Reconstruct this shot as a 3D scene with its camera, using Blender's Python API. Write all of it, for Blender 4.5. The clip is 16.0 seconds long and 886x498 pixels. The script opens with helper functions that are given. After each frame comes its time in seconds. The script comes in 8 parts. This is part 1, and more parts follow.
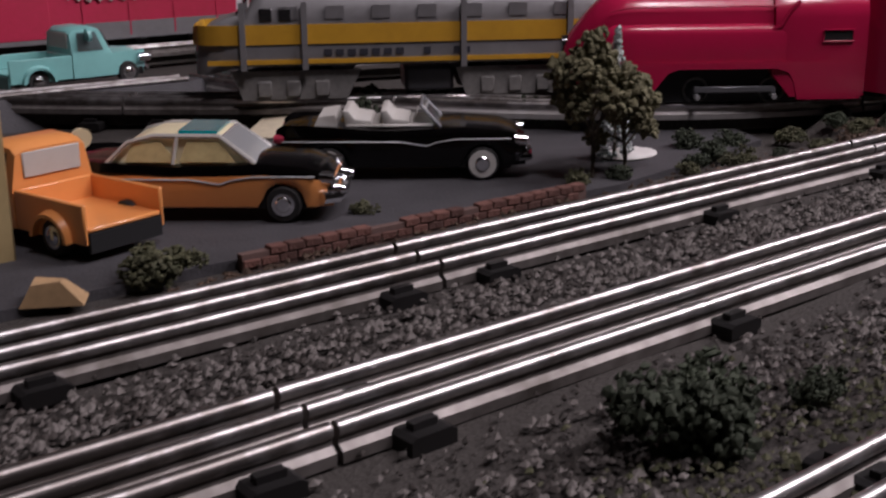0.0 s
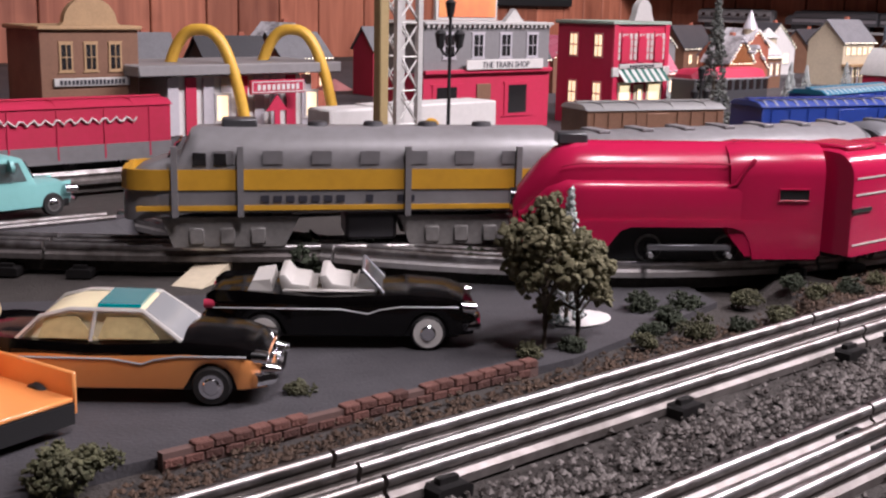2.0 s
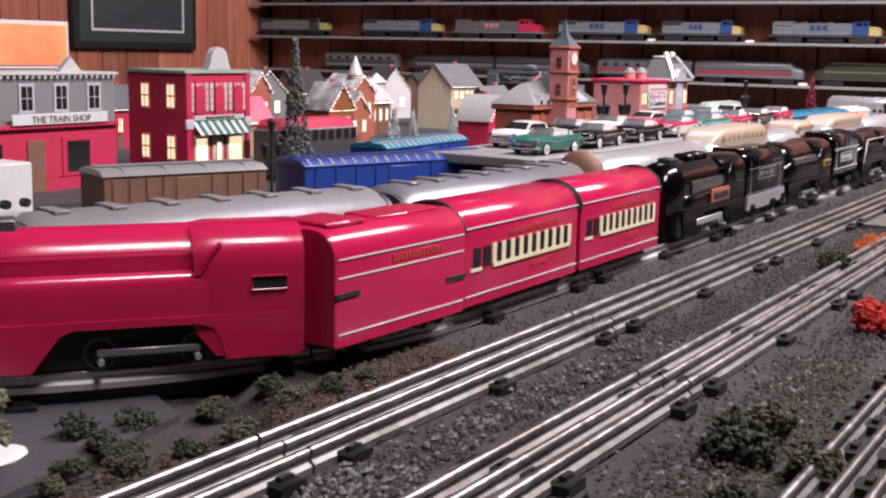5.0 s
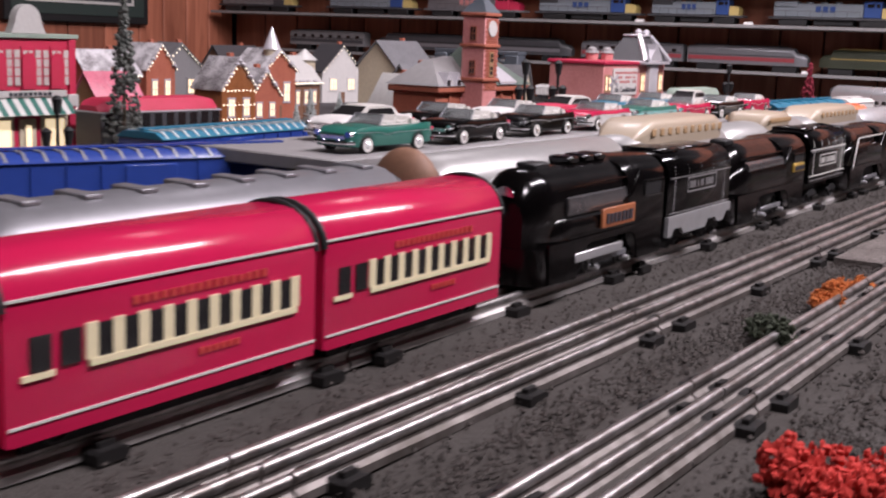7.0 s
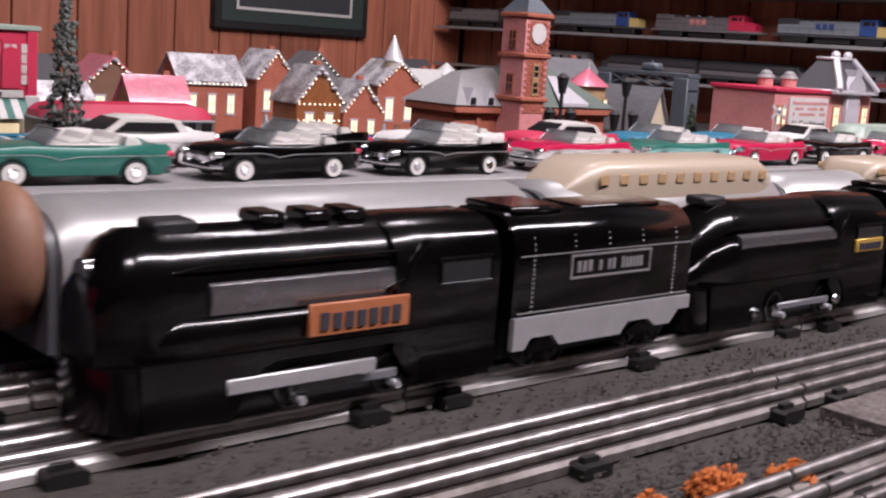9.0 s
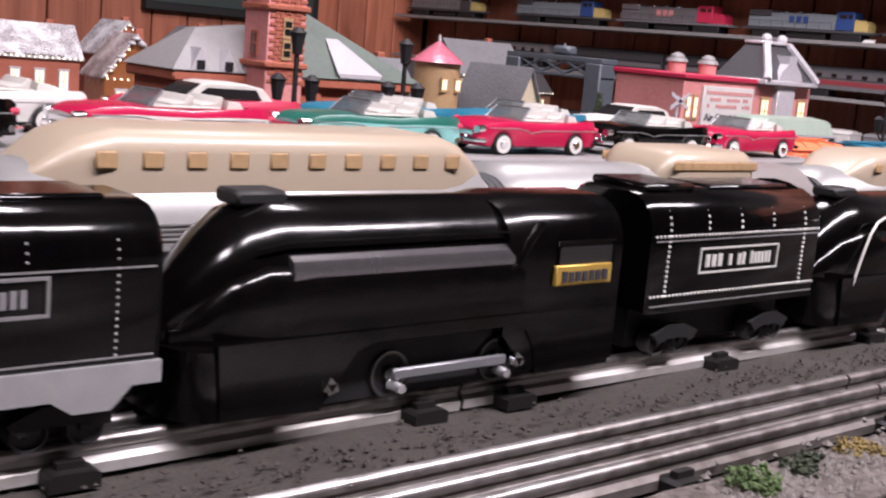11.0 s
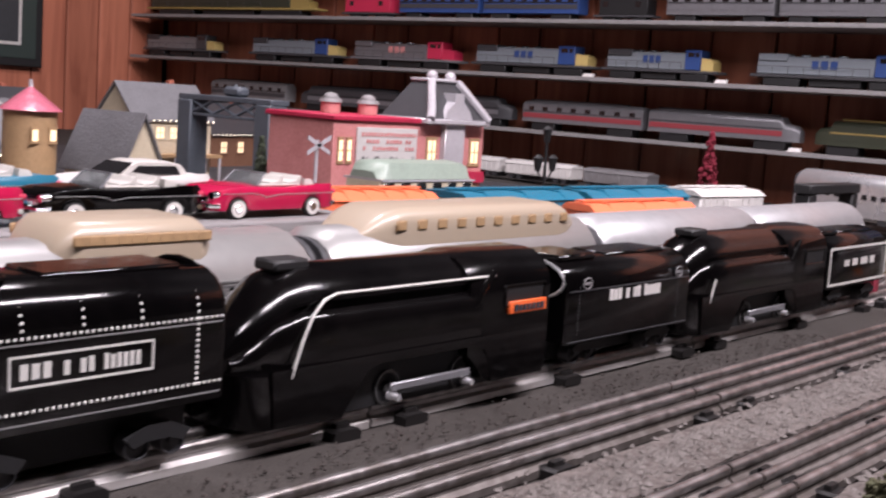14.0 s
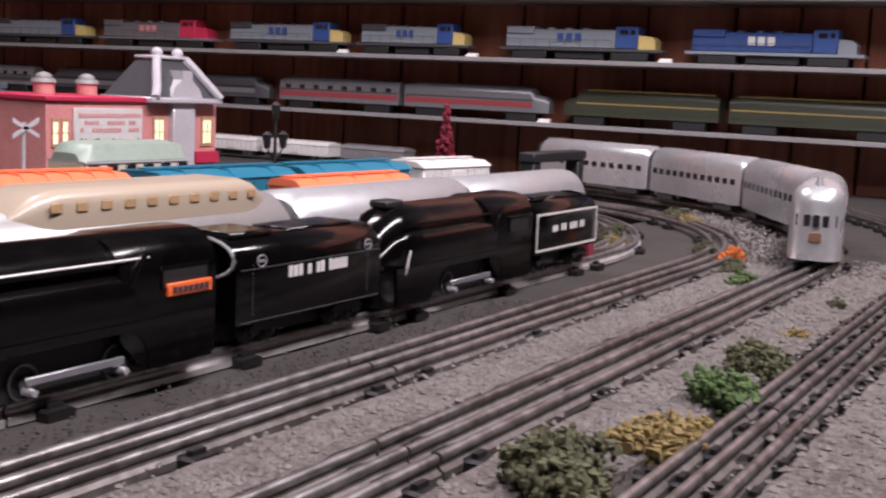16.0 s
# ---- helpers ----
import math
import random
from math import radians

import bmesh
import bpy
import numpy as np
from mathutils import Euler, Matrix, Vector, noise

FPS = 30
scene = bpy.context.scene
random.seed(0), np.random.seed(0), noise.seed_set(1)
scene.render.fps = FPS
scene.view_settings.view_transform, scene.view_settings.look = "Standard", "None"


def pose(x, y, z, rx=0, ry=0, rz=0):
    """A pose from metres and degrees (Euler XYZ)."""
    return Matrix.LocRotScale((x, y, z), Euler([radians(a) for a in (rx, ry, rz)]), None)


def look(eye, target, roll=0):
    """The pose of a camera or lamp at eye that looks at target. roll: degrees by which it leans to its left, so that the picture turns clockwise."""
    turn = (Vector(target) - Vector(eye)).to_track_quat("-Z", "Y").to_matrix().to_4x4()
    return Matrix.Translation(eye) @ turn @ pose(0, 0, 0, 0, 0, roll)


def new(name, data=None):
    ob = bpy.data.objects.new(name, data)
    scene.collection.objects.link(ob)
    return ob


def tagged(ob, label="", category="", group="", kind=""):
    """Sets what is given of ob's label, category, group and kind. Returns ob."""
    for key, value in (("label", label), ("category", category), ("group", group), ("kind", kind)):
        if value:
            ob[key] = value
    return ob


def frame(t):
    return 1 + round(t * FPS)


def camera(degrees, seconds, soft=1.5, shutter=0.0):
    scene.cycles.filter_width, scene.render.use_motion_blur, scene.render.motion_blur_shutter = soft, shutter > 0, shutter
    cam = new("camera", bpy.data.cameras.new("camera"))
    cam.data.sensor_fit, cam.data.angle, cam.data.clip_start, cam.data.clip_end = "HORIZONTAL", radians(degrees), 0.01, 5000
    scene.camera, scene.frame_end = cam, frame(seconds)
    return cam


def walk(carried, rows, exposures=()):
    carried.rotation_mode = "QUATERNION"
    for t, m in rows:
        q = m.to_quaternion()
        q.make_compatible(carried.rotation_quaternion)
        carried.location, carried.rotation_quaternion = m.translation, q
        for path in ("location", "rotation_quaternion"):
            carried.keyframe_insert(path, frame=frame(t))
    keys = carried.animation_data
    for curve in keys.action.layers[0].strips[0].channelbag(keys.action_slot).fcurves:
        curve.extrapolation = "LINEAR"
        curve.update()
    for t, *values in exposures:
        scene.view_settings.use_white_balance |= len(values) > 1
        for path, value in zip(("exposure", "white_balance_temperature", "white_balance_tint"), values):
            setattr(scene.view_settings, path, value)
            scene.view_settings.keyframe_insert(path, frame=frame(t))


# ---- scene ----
cam = camera(40.8, 16.0, soft=2.2, shutter=0.4)
PATH = [
    (0, (0.008, -0.009, 0.124), (1.211, 1.486, -0.44), -0.5),
    (0.5, (0.021, -0.005, 0.134), (1.252, 1.482, -0.389), -0.9),
    (1, (0.026, 0.004, 0.145), (1.293, 1.481, -0.318), -0.4),
    (1.5, (0.031, 0.015, 0.144), (1.327, 1.475, -0.294), 0.4),
    (2, (0.031, 0.025, 0.146), (1.342, 1.479, -0.259), 1.2),
    (2.5, (0.045, 0.027, 0.143), (1.43, 1.411, -0.263), 1.2),
    (3, (0.072, 0.026, 0.148), (1.563, 1.303, -0.231), 1.3),
    (3.5, (0.098, 0.023, 0.153), (1.698, 1.167, -0.209), 1.1),
    (4, (0.115, 0.015, 0.159), (1.79, 1.051, -0.189), 0.8),
    (4.2, (0.119, 0.013, 0.16), (1.818, 1.014, -0.172), 1.1),
    (6.3, (0.374, 0.017, 0.147), (1.992, 1.148, -0.177), 1.5),
    (6.5, (0.417, 0.036, 0.146), (2.059, 1.133, -0.175), 2.1),
    (7, (0.496, 0.058, 0.14), (2.15, 1.126, -0.211), 2.2),
    (7.5, (0.602, 0.03, 0.142), (2.113, 1.297, -0.195), 1.9),
    (8, (0.691, 0.001, 0.148), (2.092, 1.391, -0.175), 1.6),
    (8.2, (0.724, 0.013, 0.141), (2.126, 1.4, -0.193), 2.6),
    (10.3, (1.061, 0.052, 0.13), (2.296, 1.593, -0.188), 4.7),
    (10.5, (1.092, 0.069, 0.126), (2.374, 1.574, -0.177), 6.3),
    (11, (1.132, 0.076, 0.119), (2.435, 1.555, -0.216), 5.2),
    (11.5, (1.177, 0.064, 0.116), (2.338, 1.651, -0.251), 4.0),
    (12, (1.22, 0.05, 0.122), (2.472, 1.574, -0.21), 4.3),
    (12.5, (1.251, 0.047, 0.127), (2.615, 1.477, -0.181), 3.4),
    (13, (1.268, 0.048, 0.128), (2.677, 1.436, -0.165), 3.7),
    (13.5, (1.288, 0.043, 0.131), (2.756, 1.374, -0.144), 4.1),
    (14, (1.306, 0.037, 0.135), (2.833, 1.304, -0.115), 4.0),
    (14.5, (1.319, 0.033, 0.138), (2.894, 1.246, -0.08), 4.0),
    (15, (1.331, 0.034, 0.135), (2.941, 1.193, -0.116), 3.7),
    (15.5, (1.344, 0.02, 0.135), (3.018, 1.082, -0.122), 3.2),
    (16, (1.352, 0.004, 0.134), (3.075, 0.984, -0.13), 2.7),
]
EXPOSURES = [(0, -0.6), (1, 0.1), (2, 0.35), (3, 0.5), (4, 0.35), (6.5, 0.0), (8, -0.3), (10.5, 0.1), (13, 0.0), (16, -0.15)]
walk(cam, [(t, look(eye, target, roll)) for t, eye, target, roll in PATH], exposures=EXPOSURES)

# ---- light ----
world = bpy.data.worlds.new("room")
scene.world = world
world.use_nodes = True
world.node_tree.nodes["Background"].inputs[0].default_value = (0.9, 0.85, 0.9, 1)
world.node_tree.nodes["Background"].inputs[1].default_value = 0.02


def area_lamp(name, eye, target, size, power, color):
    data = bpy.data.lights.new(name, "AREA")
    data.shape, data.size, data.size_y, data.energy, data.color = "RECTANGLE", size[0], size[1], power, color
    ob = new(name, data)
    ob.matrix_world = look(eye, target)
    return ob


area_lamp("ceiling_lamp", (1.75, -0.4, 1.5), (1.75, 0.4, 0), (1.9, 0.12), 72, (1.0, 0.9, 0.975))
# Added fill for the end wall and its shelves; no known lamp there.
area_lamp("fill_lamp_wall", (2.0, 0.95, 1.45), (3.2, 0.95, 0.3), (0.4, 0.4), 24, (1.0, 0.9, 0.975))
# Added fill over the yard end to lift the red train; source unseen.
area_lamp("fill_lamp_near", (0.25, -0.35, 1.6), (0.5, 0.3, 0), (0.3, 0.3), 17, (1.0, 0.9, 0.975))
scene.view_settings.exposure = 0.0

# ---- building helpers ----
def mesh_of(name, bm):
    me = bpy.data.meshes.new(name)
    bm.to_mesh(me)
    bm.free()
    return me


def shade(me, angle=40):
    me.shade_smooth()
    me.set_sharp_from_angle(angle=radians(angle))
    return me


def part(name, bm, material, parent=None, label="", smooth=True):
    """One mesh object from a bmesh, under a thing or a part."""
    me = mesh_of(name, bm)
    mats = material if isinstance(material, (list, tuple)) else [material]
    for m in mats:
        me.materials.append(m)
    if smooth:
        shade(me)
    ob = new(name, me)
    if parent:
        ob.parent = parent
    if label:
        tagged(ob, label)
    return ob


PLAN_X = (0.0, 1.0, 1.12, 1.28, 1.4, 1.48, 1.54, 1.69, 1.76, 1.92, 1.98, 2.08, 2.22, 2.8)
PLAN_DX = (0.0, 0.0, 0.01, 0.025, 0.06, 0.07, 0.095, 0.118, 0.134, 0.165, 0.178, 0.204, 0.232, 0.297)


def plan(x, y):
    """Where a mark of the sketch plan lies on the table, and the scale there: the sketch is drawn too tight towards the end wall."""
    k = min(1.0, max(0.0, (y - 0.42) / 0.28))
    ky = float(np.interp(x, (1.2, 1.5, 1.7, 2.0, 2.7), (1.0, 1.018, 1.03, 1.078, 1.096)))
    s = float(np.interp(x, (1.2, 1.5, 1.7, 2.0), (1.0, 1.045, 1.08, 1.11)))
    return x + float(np.interp(x, PLAN_X, PLAN_DX)), y * (1 + (ky - 1) * k), s


def on_plan(m):
    p = m.to_translation()
    x, y, s = plan(p.x, p.y)
    return Matrix.Translation((x, y, p.z * s)) @ m.to_3x3().to_4x4() @ Matrix.Scale(s, 4)


def thing(name, m, label, category, group="", kind="", sketch=True):
    ob = new(name)
    ob.empty_display_size = 0.02
    ob.matrix_world = on_plan(m) if sketch else m
    return tagged(ob, label, category, group, kind)


def box(bm, x0, x1, y0, y1, z0, z1, bevel=0.0, mi=0, seg=1):
    g = bmesh.ops.create_cube(bm, size=1.0)
    vs = g["verts"]
    for v in vs:
        v.co = Vector(((x0 + x1) / 2 + v.co.x * (x1 - x0), (y0 + y1) / 2 + v.co.y * (y1 - y0), (z0 + z1) / 2 + v.co.z * (z1 - z0)))
    fs = list({f for v in vs for f in v.link_faces})
    for f in fs:
        f.material_index = mi
    if bevel > 0:
        es = list({e for v in vs for e in v.link_edges})
        r = bmesh.ops.bevel(bm, geom=es, offset=bevel, segments=seg, affect="EDGES", profile=0.5)
        for f in r["faces"]:
            f.material_index = mi
    return vs


def quad_box(bm, c8, mi=0):
    """A box from eight corners: four below, four above, both anticlockwise."""
    vs = [bm.verts.new(c) for c in c8]
    for q in ((3, 2, 1, 0), (4, 5, 6, 7), (0, 1, 5, 4), (1, 2, 6, 5), (2, 3, 7, 6), (3, 0, 4, 7)):
        bm.faces.new([vs[i] for i in q]).material_index = mi
    return vs


def loft(bm, sections, closed=True, caps=True, mi=0):
    """Skin through rings of points; every ring has the same count."""
    rings = [[bm.verts.new(p) for p in s] for s in sections]
    n = len(rings[0])
    for a, b in zip(rings, rings[1:]):
        for i in range(n if closed else n - 1):
            j = (i + 1) % n
            bm.faces.new((a[i], a[j], b[j], b[i])).material_index = mi
    if caps and closed:
        bm.faces.new(rings[0][::-1]).material_index = mi
        bm.faces.new(rings[-1]).material_index = mi
    return rings


def ring_cyl(bm, p, q, r0, r1=None, seg=12, mi=0, caps=True):
    """A cylinder or cone from point p to point q."""
    p, q = Vector(p), Vector(q)
    r1 = r0 if r1 is None else r1
    d = (q - p).normalized()
    u = d.orthogonal().normalized()
    w = d.cross(u)
    secs = []
    for c, r in ((p, r0), (q, r1)):
        secs.append([c + (u * math.cos(a) + w * math.sin(a)) * r for a in [2 * math.pi * i / seg for i in range(seg)]])
    return loft(bm, secs, caps=caps, mi=mi)


def tube(bm, pts, r, seg=8, mi=0):
    """A round bar along points."""
    pts = [Vector(p) for p in pts]
    secs = []
    for i, p in enumerate(pts):
        d = (pts[min(i + 1, len(pts) - 1)] - pts[max(i - 1, 0)]).normalized()
        u = d.cross(Vector((0, 0, 1)))
        if u.length < 1e-3:
            u = Vector((1, 0, 0))
        u.normalize()
        w = u.cross(d)
        secs.append([p + (u * math.cos(a) + w * math.sin(a)) * r for a in [2 * math.pi * k / seg for k in range(seg)]])
    loft(bm, secs, mi=mi)


def prism(bm, outline, axis, a, b, mi=0, bevel=0.0):
    """A closed outline of (u, v) pushed along an axis from a to b: axis y takes (x, z), axis x takes (y, z), axis z takes (x, y)."""
    def at(u, v, w):
        return {"y": (u, w, v), "x": (w, u, v), "z": (u, v, w)}[axis]
    lo = [bm.verts.new(at(u, v, a)) for u, v in outline]
    hi = [bm.verts.new(at(u, v, b)) for u, v in outline]
    n = len(lo)
    fs = [bm.faces.new(lo), bm.faces.new(hi[::-1])]
    for i in range(n):
        j = (i + 1) % n
        fs.append(bm.faces.new((lo[j], lo[i], hi[i], hi[j])))
    for f in fs:
        f.material_index = mi
    bmesh.ops.recalc_face_normals(bm, faces=fs)
    if bevel > 0:
        es = list({e for f in fs for e in f.edges})
        r = bmesh.ops.bevel(bm, geom=es, offset=bevel, segments=2, affect="EDGES", profile=0.5)
        for f in r["faces"]:
            f.material_index = mi
    return fs


def B():
    return bmesh.new()


# ---- materials ----
def mat(name, color, rough=0.5, metal=0.0, grain=0.0, scale=60.0, spots=0.0, bump=0.0, bump_scale=300.0, coat=0.0, second=None, random_value=0.0, emit=0.0):
    """A node material: base colour with stains at one scale and grain at another, uneven gloss and fine relief."""
    m = bpy.data.materials.new(name)
    m.use_nodes = True
    nt = m.node_tree
    n, l = nt.nodes, nt.links
    p = n["Principled BSDF"]
    p.inputs["Roughness"].default_value = rough
    p.inputs["Metallic"].default_value = metal
    p.inputs["Coat Weight"].default_value = coat
    p.inputs["Coat Roughness"].default_value = 0.12
    tc = n.new("ShaderNodeTexCoord")
    col = (*color, 1)
    sec = (*(second or [c * 0.55 for c in color]), 1)
    out = None
    if grain > 0 or spots > 0:
        a = n.new("ShaderNodeTexNoise")
        a.inputs["Scale"].default_value = scale
        a.inputs["Detail"].default_value = 4
        l.new(tc.outputs["Object"], a.inputs["Vector"])
        b = n.new("ShaderNodeTexNoise")
        b.inputs["Scale"].default_value = scale * 9
        b.inputs["Detail"].default_value = 3
        l.new(tc.outputs["Object"], b.inputs["Vector"])
        r1 = n.new("ShaderNodeMapRange")
        r1.inputs["From Min"].default_value, r1.inputs["From Max"].default_value = 0.42, 0.72
        r1.inputs["To Max"].default_value = spots
        l.new(a.outputs["Fac"], r1.inputs["Value"])
        r2 = n.new("ShaderNodeMapRange")
        r2.inputs["From Min"].default_value, r2.inputs["From Max"].default_value = 0.35, 0.7
        r2.inputs["To Max"].default_value = grain
        l.new(b.outputs["Fac"], r2.inputs["Value"])
        add = n.new("ShaderNodeMath")
        add.operation, add.use_clamp = "ADD", True
        l.new(r1.outputs[0], add.inputs[0])
        l.new(r2.outputs[0], add.inputs[1])
        mix = n.new("ShaderNodeMix")
        mix.data_type = "RGBA"
        mix.inputs[6].default_value, mix.inputs[7].default_value = col, sec
        l.new(add.outputs[0], mix.inputs[0])
        out = mix.outputs[2]
        r3 = n.new("ShaderNodeMapRange")
        r3.inputs["To Min"].default_value, r3.inputs["To Max"].default_value = max(0.03, rough - 0.1), min(1, rough + 0.15)
        l.new(a.outputs["Fac"], r3.inputs["Value"])
        l.new(r3.outputs[0], p.inputs["Roughness"])
    if random_value > 0:
        oi = n.new("ShaderNodeObjectInfo")
        r4 = n.new("ShaderNodeMapRange")
        r4.inputs["To Min"].default_value, r4.inputs["To Max"].default_value = 1 - random_value, 1 + random_value
        l.new(oi.outputs["Random"], r4.inputs["Value"])
        hsv = n.new("ShaderNodeHueSaturation")
        hsv.inputs["Color"].default_value = col
        if out:
            l.new(out, hsv.inputs["Color"])
        l.new(r4.outputs[0], hsv.inputs["Value"])
        out = hsv.outputs[0]
    if out:
        l.new(out, p.inputs["Base Color"])
    else:
        p.inputs["Base Color"].default_value = col
    if bump > 0:
        t = n.new("ShaderNodeTexNoise")
        t.inputs["Scale"].default_value = bump_scale
        t.inputs["Detail"].default_value = 5
        l.new(tc.outputs["Object"], t.inputs["Vector"])
        bp = n.new("ShaderNodeBump")
        bp.inputs["Strength"].default_value = bump
        bp.inputs["Distance"].default_value = 0.002
        l.new(t.outputs["Fac"], bp.inputs["Height"])
        l.new(bp.outputs[0], p.inputs["Normal"])
    if emit > 0:
        p.inputs["Emission Color"].default_value = col
        p.inputs["Emission Strength"].default_value = emit
    return m


M = {}
M["ballast"] = mat("ballast", (0.13, 0.11, 0.1), 0.95, grain=0.7, scale=25, spots=0.5, bump=0.9, bump_scale=500, second=(0.045, 0.036, 0.032))
M["asphalt"] = mat("asphalt", (0.05, 0.047, 0.052), 0.7, grain=0.4, scale=9, spots=0.4, bump=0.25, bump_scale=700)
M["rail"] = mat("rail_tinplate", (0.58, 0.56, 0.56), 0.34, 0.92, grain=0.7, scale=16, spots=0.9, second=(0.2, 0.18, 0.17), bump=0.08, bump_scale=90)
# Rail below the head: darker and rougher than the head.
M["rail_web"] = mat("dark_rail_web", (0.22, 0.2, 0.19), 0.5, 0.6, grain=0.6, scale=18, spots=0.8, second=(0.09, 0.078, 0.07))
M["rail_web_bright"] = mat("tinned_rail_web", (0.62, 0.6, 0.59), 0.36, 0.55, grain=0.4, scale=18, spots=0.6, second=(0.36, 0.33, 0.31))
M["tie"] = mat("tie_black", (0.008, 0.007, 0.007), 0.5, 0.2, grain=0.3, scale=30)
M["red"] = mat("red_enamel", (0.44, 0.011, 0.062), 0.2, grain=0.15, scale=20, spots=0.25, coat=0.15, second=(0.36, 0.009, 0.045), bump=0.08, bump_scale=90)
M["black"] = mat("black_enamel", (0.0012, 0.001, 0.0012), 0.11, grain=0.2, scale=20, spots=0.3, second=(0.006, 0.005, 0.005), bump=0.06, bump_scale=110)
M["black"].node_tree.nodes["Principled BSDF"].inputs["Specular IOR Level"].default_value = 0.36
M["silver"] = mat("silver_plastic", (0.21, 0.21, 0.225), 0.36, 0.4, grain=0.2, scale=15, spots=0.2)
# Guessed colour of unseen walls, kept dark so black enamel reflects little.
M["unseen_wall"] = mat("unseen_wall_panel", (0.035, 0.018, 0.013), 0.6, grain=0.35, scale=3, spots=0.5, second=(0.02, 0.01, 0.007))
M["grey"] = mat("grey_paint", (0.25, 0.24, 0.24), 0.5, grain=0.2, scale=20, spots=0.3)
M["white"] = mat("white_paint", (0.62, 0.6, 0.58), 0.5, grain=0.15, scale=20, spots=0.15)

# ---- more materials ----
M["ballast_light"] = mat("ballast_light", (0.15, 0.13, 0.12), 0.95, grain=0.8, scale=30, spots=0.5, bump=1.0, bump_scale=450, second=(0.06, 0.048, 0.043))
M["stone"] = mat("ballast_stone", (0.175, 0.157, 0.147), 0.9, grain=0.4, scale=60, spots=0.3, second=(0.06, 0.05, 0.045))
M["track_fill"] = mat("track_bed_fill", (0.05, 0.043, 0.038), 0.85, grain=0.5, scale=30, spots=0.5, bump=0.5, bump_scale=700, second=(0.02, 0.017, 0.014))
# Pale base stands in for the bright reflection in the windscreen.
M["glass_painted_shine"] = mat("windscreen_painted_shine", (0.6, 0.62, 0.63), 0.15, 0.6)
M["stone_dark"] = mat("ballast_stone_dark", (0.038, 0.033, 0.029), 0.9, grain=0.4, scale=60, spots=0.3, second=(0.05, 0.037, 0.033))
M["earth"] = mat("earth", (0.09, 0.055, 0.035), 0.95, grain=0.6, scale=30, spots=0.5, bump=0.9, bump_scale=600, second=(0.035, 0.022, 0.015))
M["roadbed"] = mat("roadbed", (0.042, 0.036, 0.032), 0.9, grain=0.5, scale=20, spots=0.5, bump=0.7, bump_scale=700, second=(0.026, 0.021, 0.018))
M["brick"] = mat("brick_strip", (0.125, 0.052, 0.04), 0.85, grain=0.5, scale=60, spots=0.3, bump=0.5, bump_scale=900, random_value=0.35)
M["mortar"] = mat("mortar", (0.12, 0.07, 0.06), 0.95, grain=0.3, scale=60)
M["orange"] = mat("orange_enamel", (0.78, 0.31, 0.095), 0.3, grain=0.1, scale=25, coat=0.5, second=(0.64, 0.23, 0.065))
M["teal_glass"] = mat("teal_plexi", (0.0, 0.23, 0.26), 0.12, coat=0.6)
M["cream"] = mat("cream_plastic", (0.72, 0.64, 0.42), 0.4, grain=0.1, scale=30)
M["cabin_glass"] = mat("window_over_cream_cabin", (0.6, 0.5, 0.25), 0.12, grain=0.4, scale=30, spots=0.4, coat=0.6, second=(0.3, 0.22, 0.12))
M["white_vinyl"] = mat("white_vinyl", (0.48, 0.46, 0.43), 0.45, grain=0.1, scale=30)
M["chrome"] = mat("chrome", (0.85, 0.85, 0.87), 0.12, 1.0)
# Chrome trim with its shine put into a whitish base colour.
M["trim_painted_shine"] = mat("chrome_trim_painted_shine", (0.72, 0.7, 0.66), 0.25, 0.35)
M["tyre"] = mat("tyre_rubber", (0.015, 0.014, 0.014), 0.7)
M["whitewall"] = mat("whitewall", (0.6, 0.58, 0.55), 0.5)
M["teal"] = mat("pale_teal_enamel", (0.22, 0.5, 0.48), 0.3, grain=0.1, scale=25, coat=0.4)
M["dark"] = mat("shadow_black", (0.008, 0.008, 0.009), 0.6)
M["dark_grey"] = mat("dark_grey_paint", (0.05, 0.05, 0.055), 0.45, grain=0.2, scale=20)
M["wp_grey"] = mat("locomotive_grey", (0.2, 0.195, 0.2), 0.4, grain=0.25, scale=18, spots=0.4, second=(0.11, 0.1, 0.1))
M["wp_yellow"] = mat("locomotive_yellow", (0.62, 0.33, 0.03), 0.42, grain=0.2, scale=25, spots=0.3, second=(0.4, 0.2, 0.02))
M["alu"] = mat("brushed_aluminium", (0.5, 0.5, 0.51), 0.4, 0.6, grain=0.2, scale=15, spots=0.2)
M["alu_bright"] = mat("polished_aluminium", (0.72, 0.72, 0.74), 0.27, 0.7, grain=0.2, scale=15, spots=0.25)
M["alu_white"] = mat("white_silver_plastic", (0.34, 0.335, 0.33), 0.36, 0.4, grain=0.15, scale=15, spots=0.2)
M["amber"] = mat("amber_dome_plastic", (0.38, 0.315, 0.24), 0.35, grain=0.15, scale=30, coat=0.2, second=(0.46, 0.33, 0.22))
M["blue"] = mat("blue_paint", (0.02, 0.05, 0.26), 0.35, grain=0.15, scale=20, coat=0.3)
M["roof_blue"] = mat("sky_blue_paint", (0.015, 0.15, 0.24), 0.4, grain=0.15, scale=20, spots=0.2)
M["roof_orange"] = mat("salmon_orange_paint", (0.85, 0.2, 0.09), 0.4, grain=0.12, scale=20, spots=0.2)
M["green_enamel"] = mat("green_enamel", (0.02, 0.13, 0.1), 0.3, coat=0.4, grain=0.1, scale=30)
M["glass"] = mat("smoked_glass", (0.3, 0.32, 0.33), 0.06, coat=0.5)
M["glass"].node_tree.nodes["Principled BSDF"].inputs["Transmission Weight"].default_value = 0.75
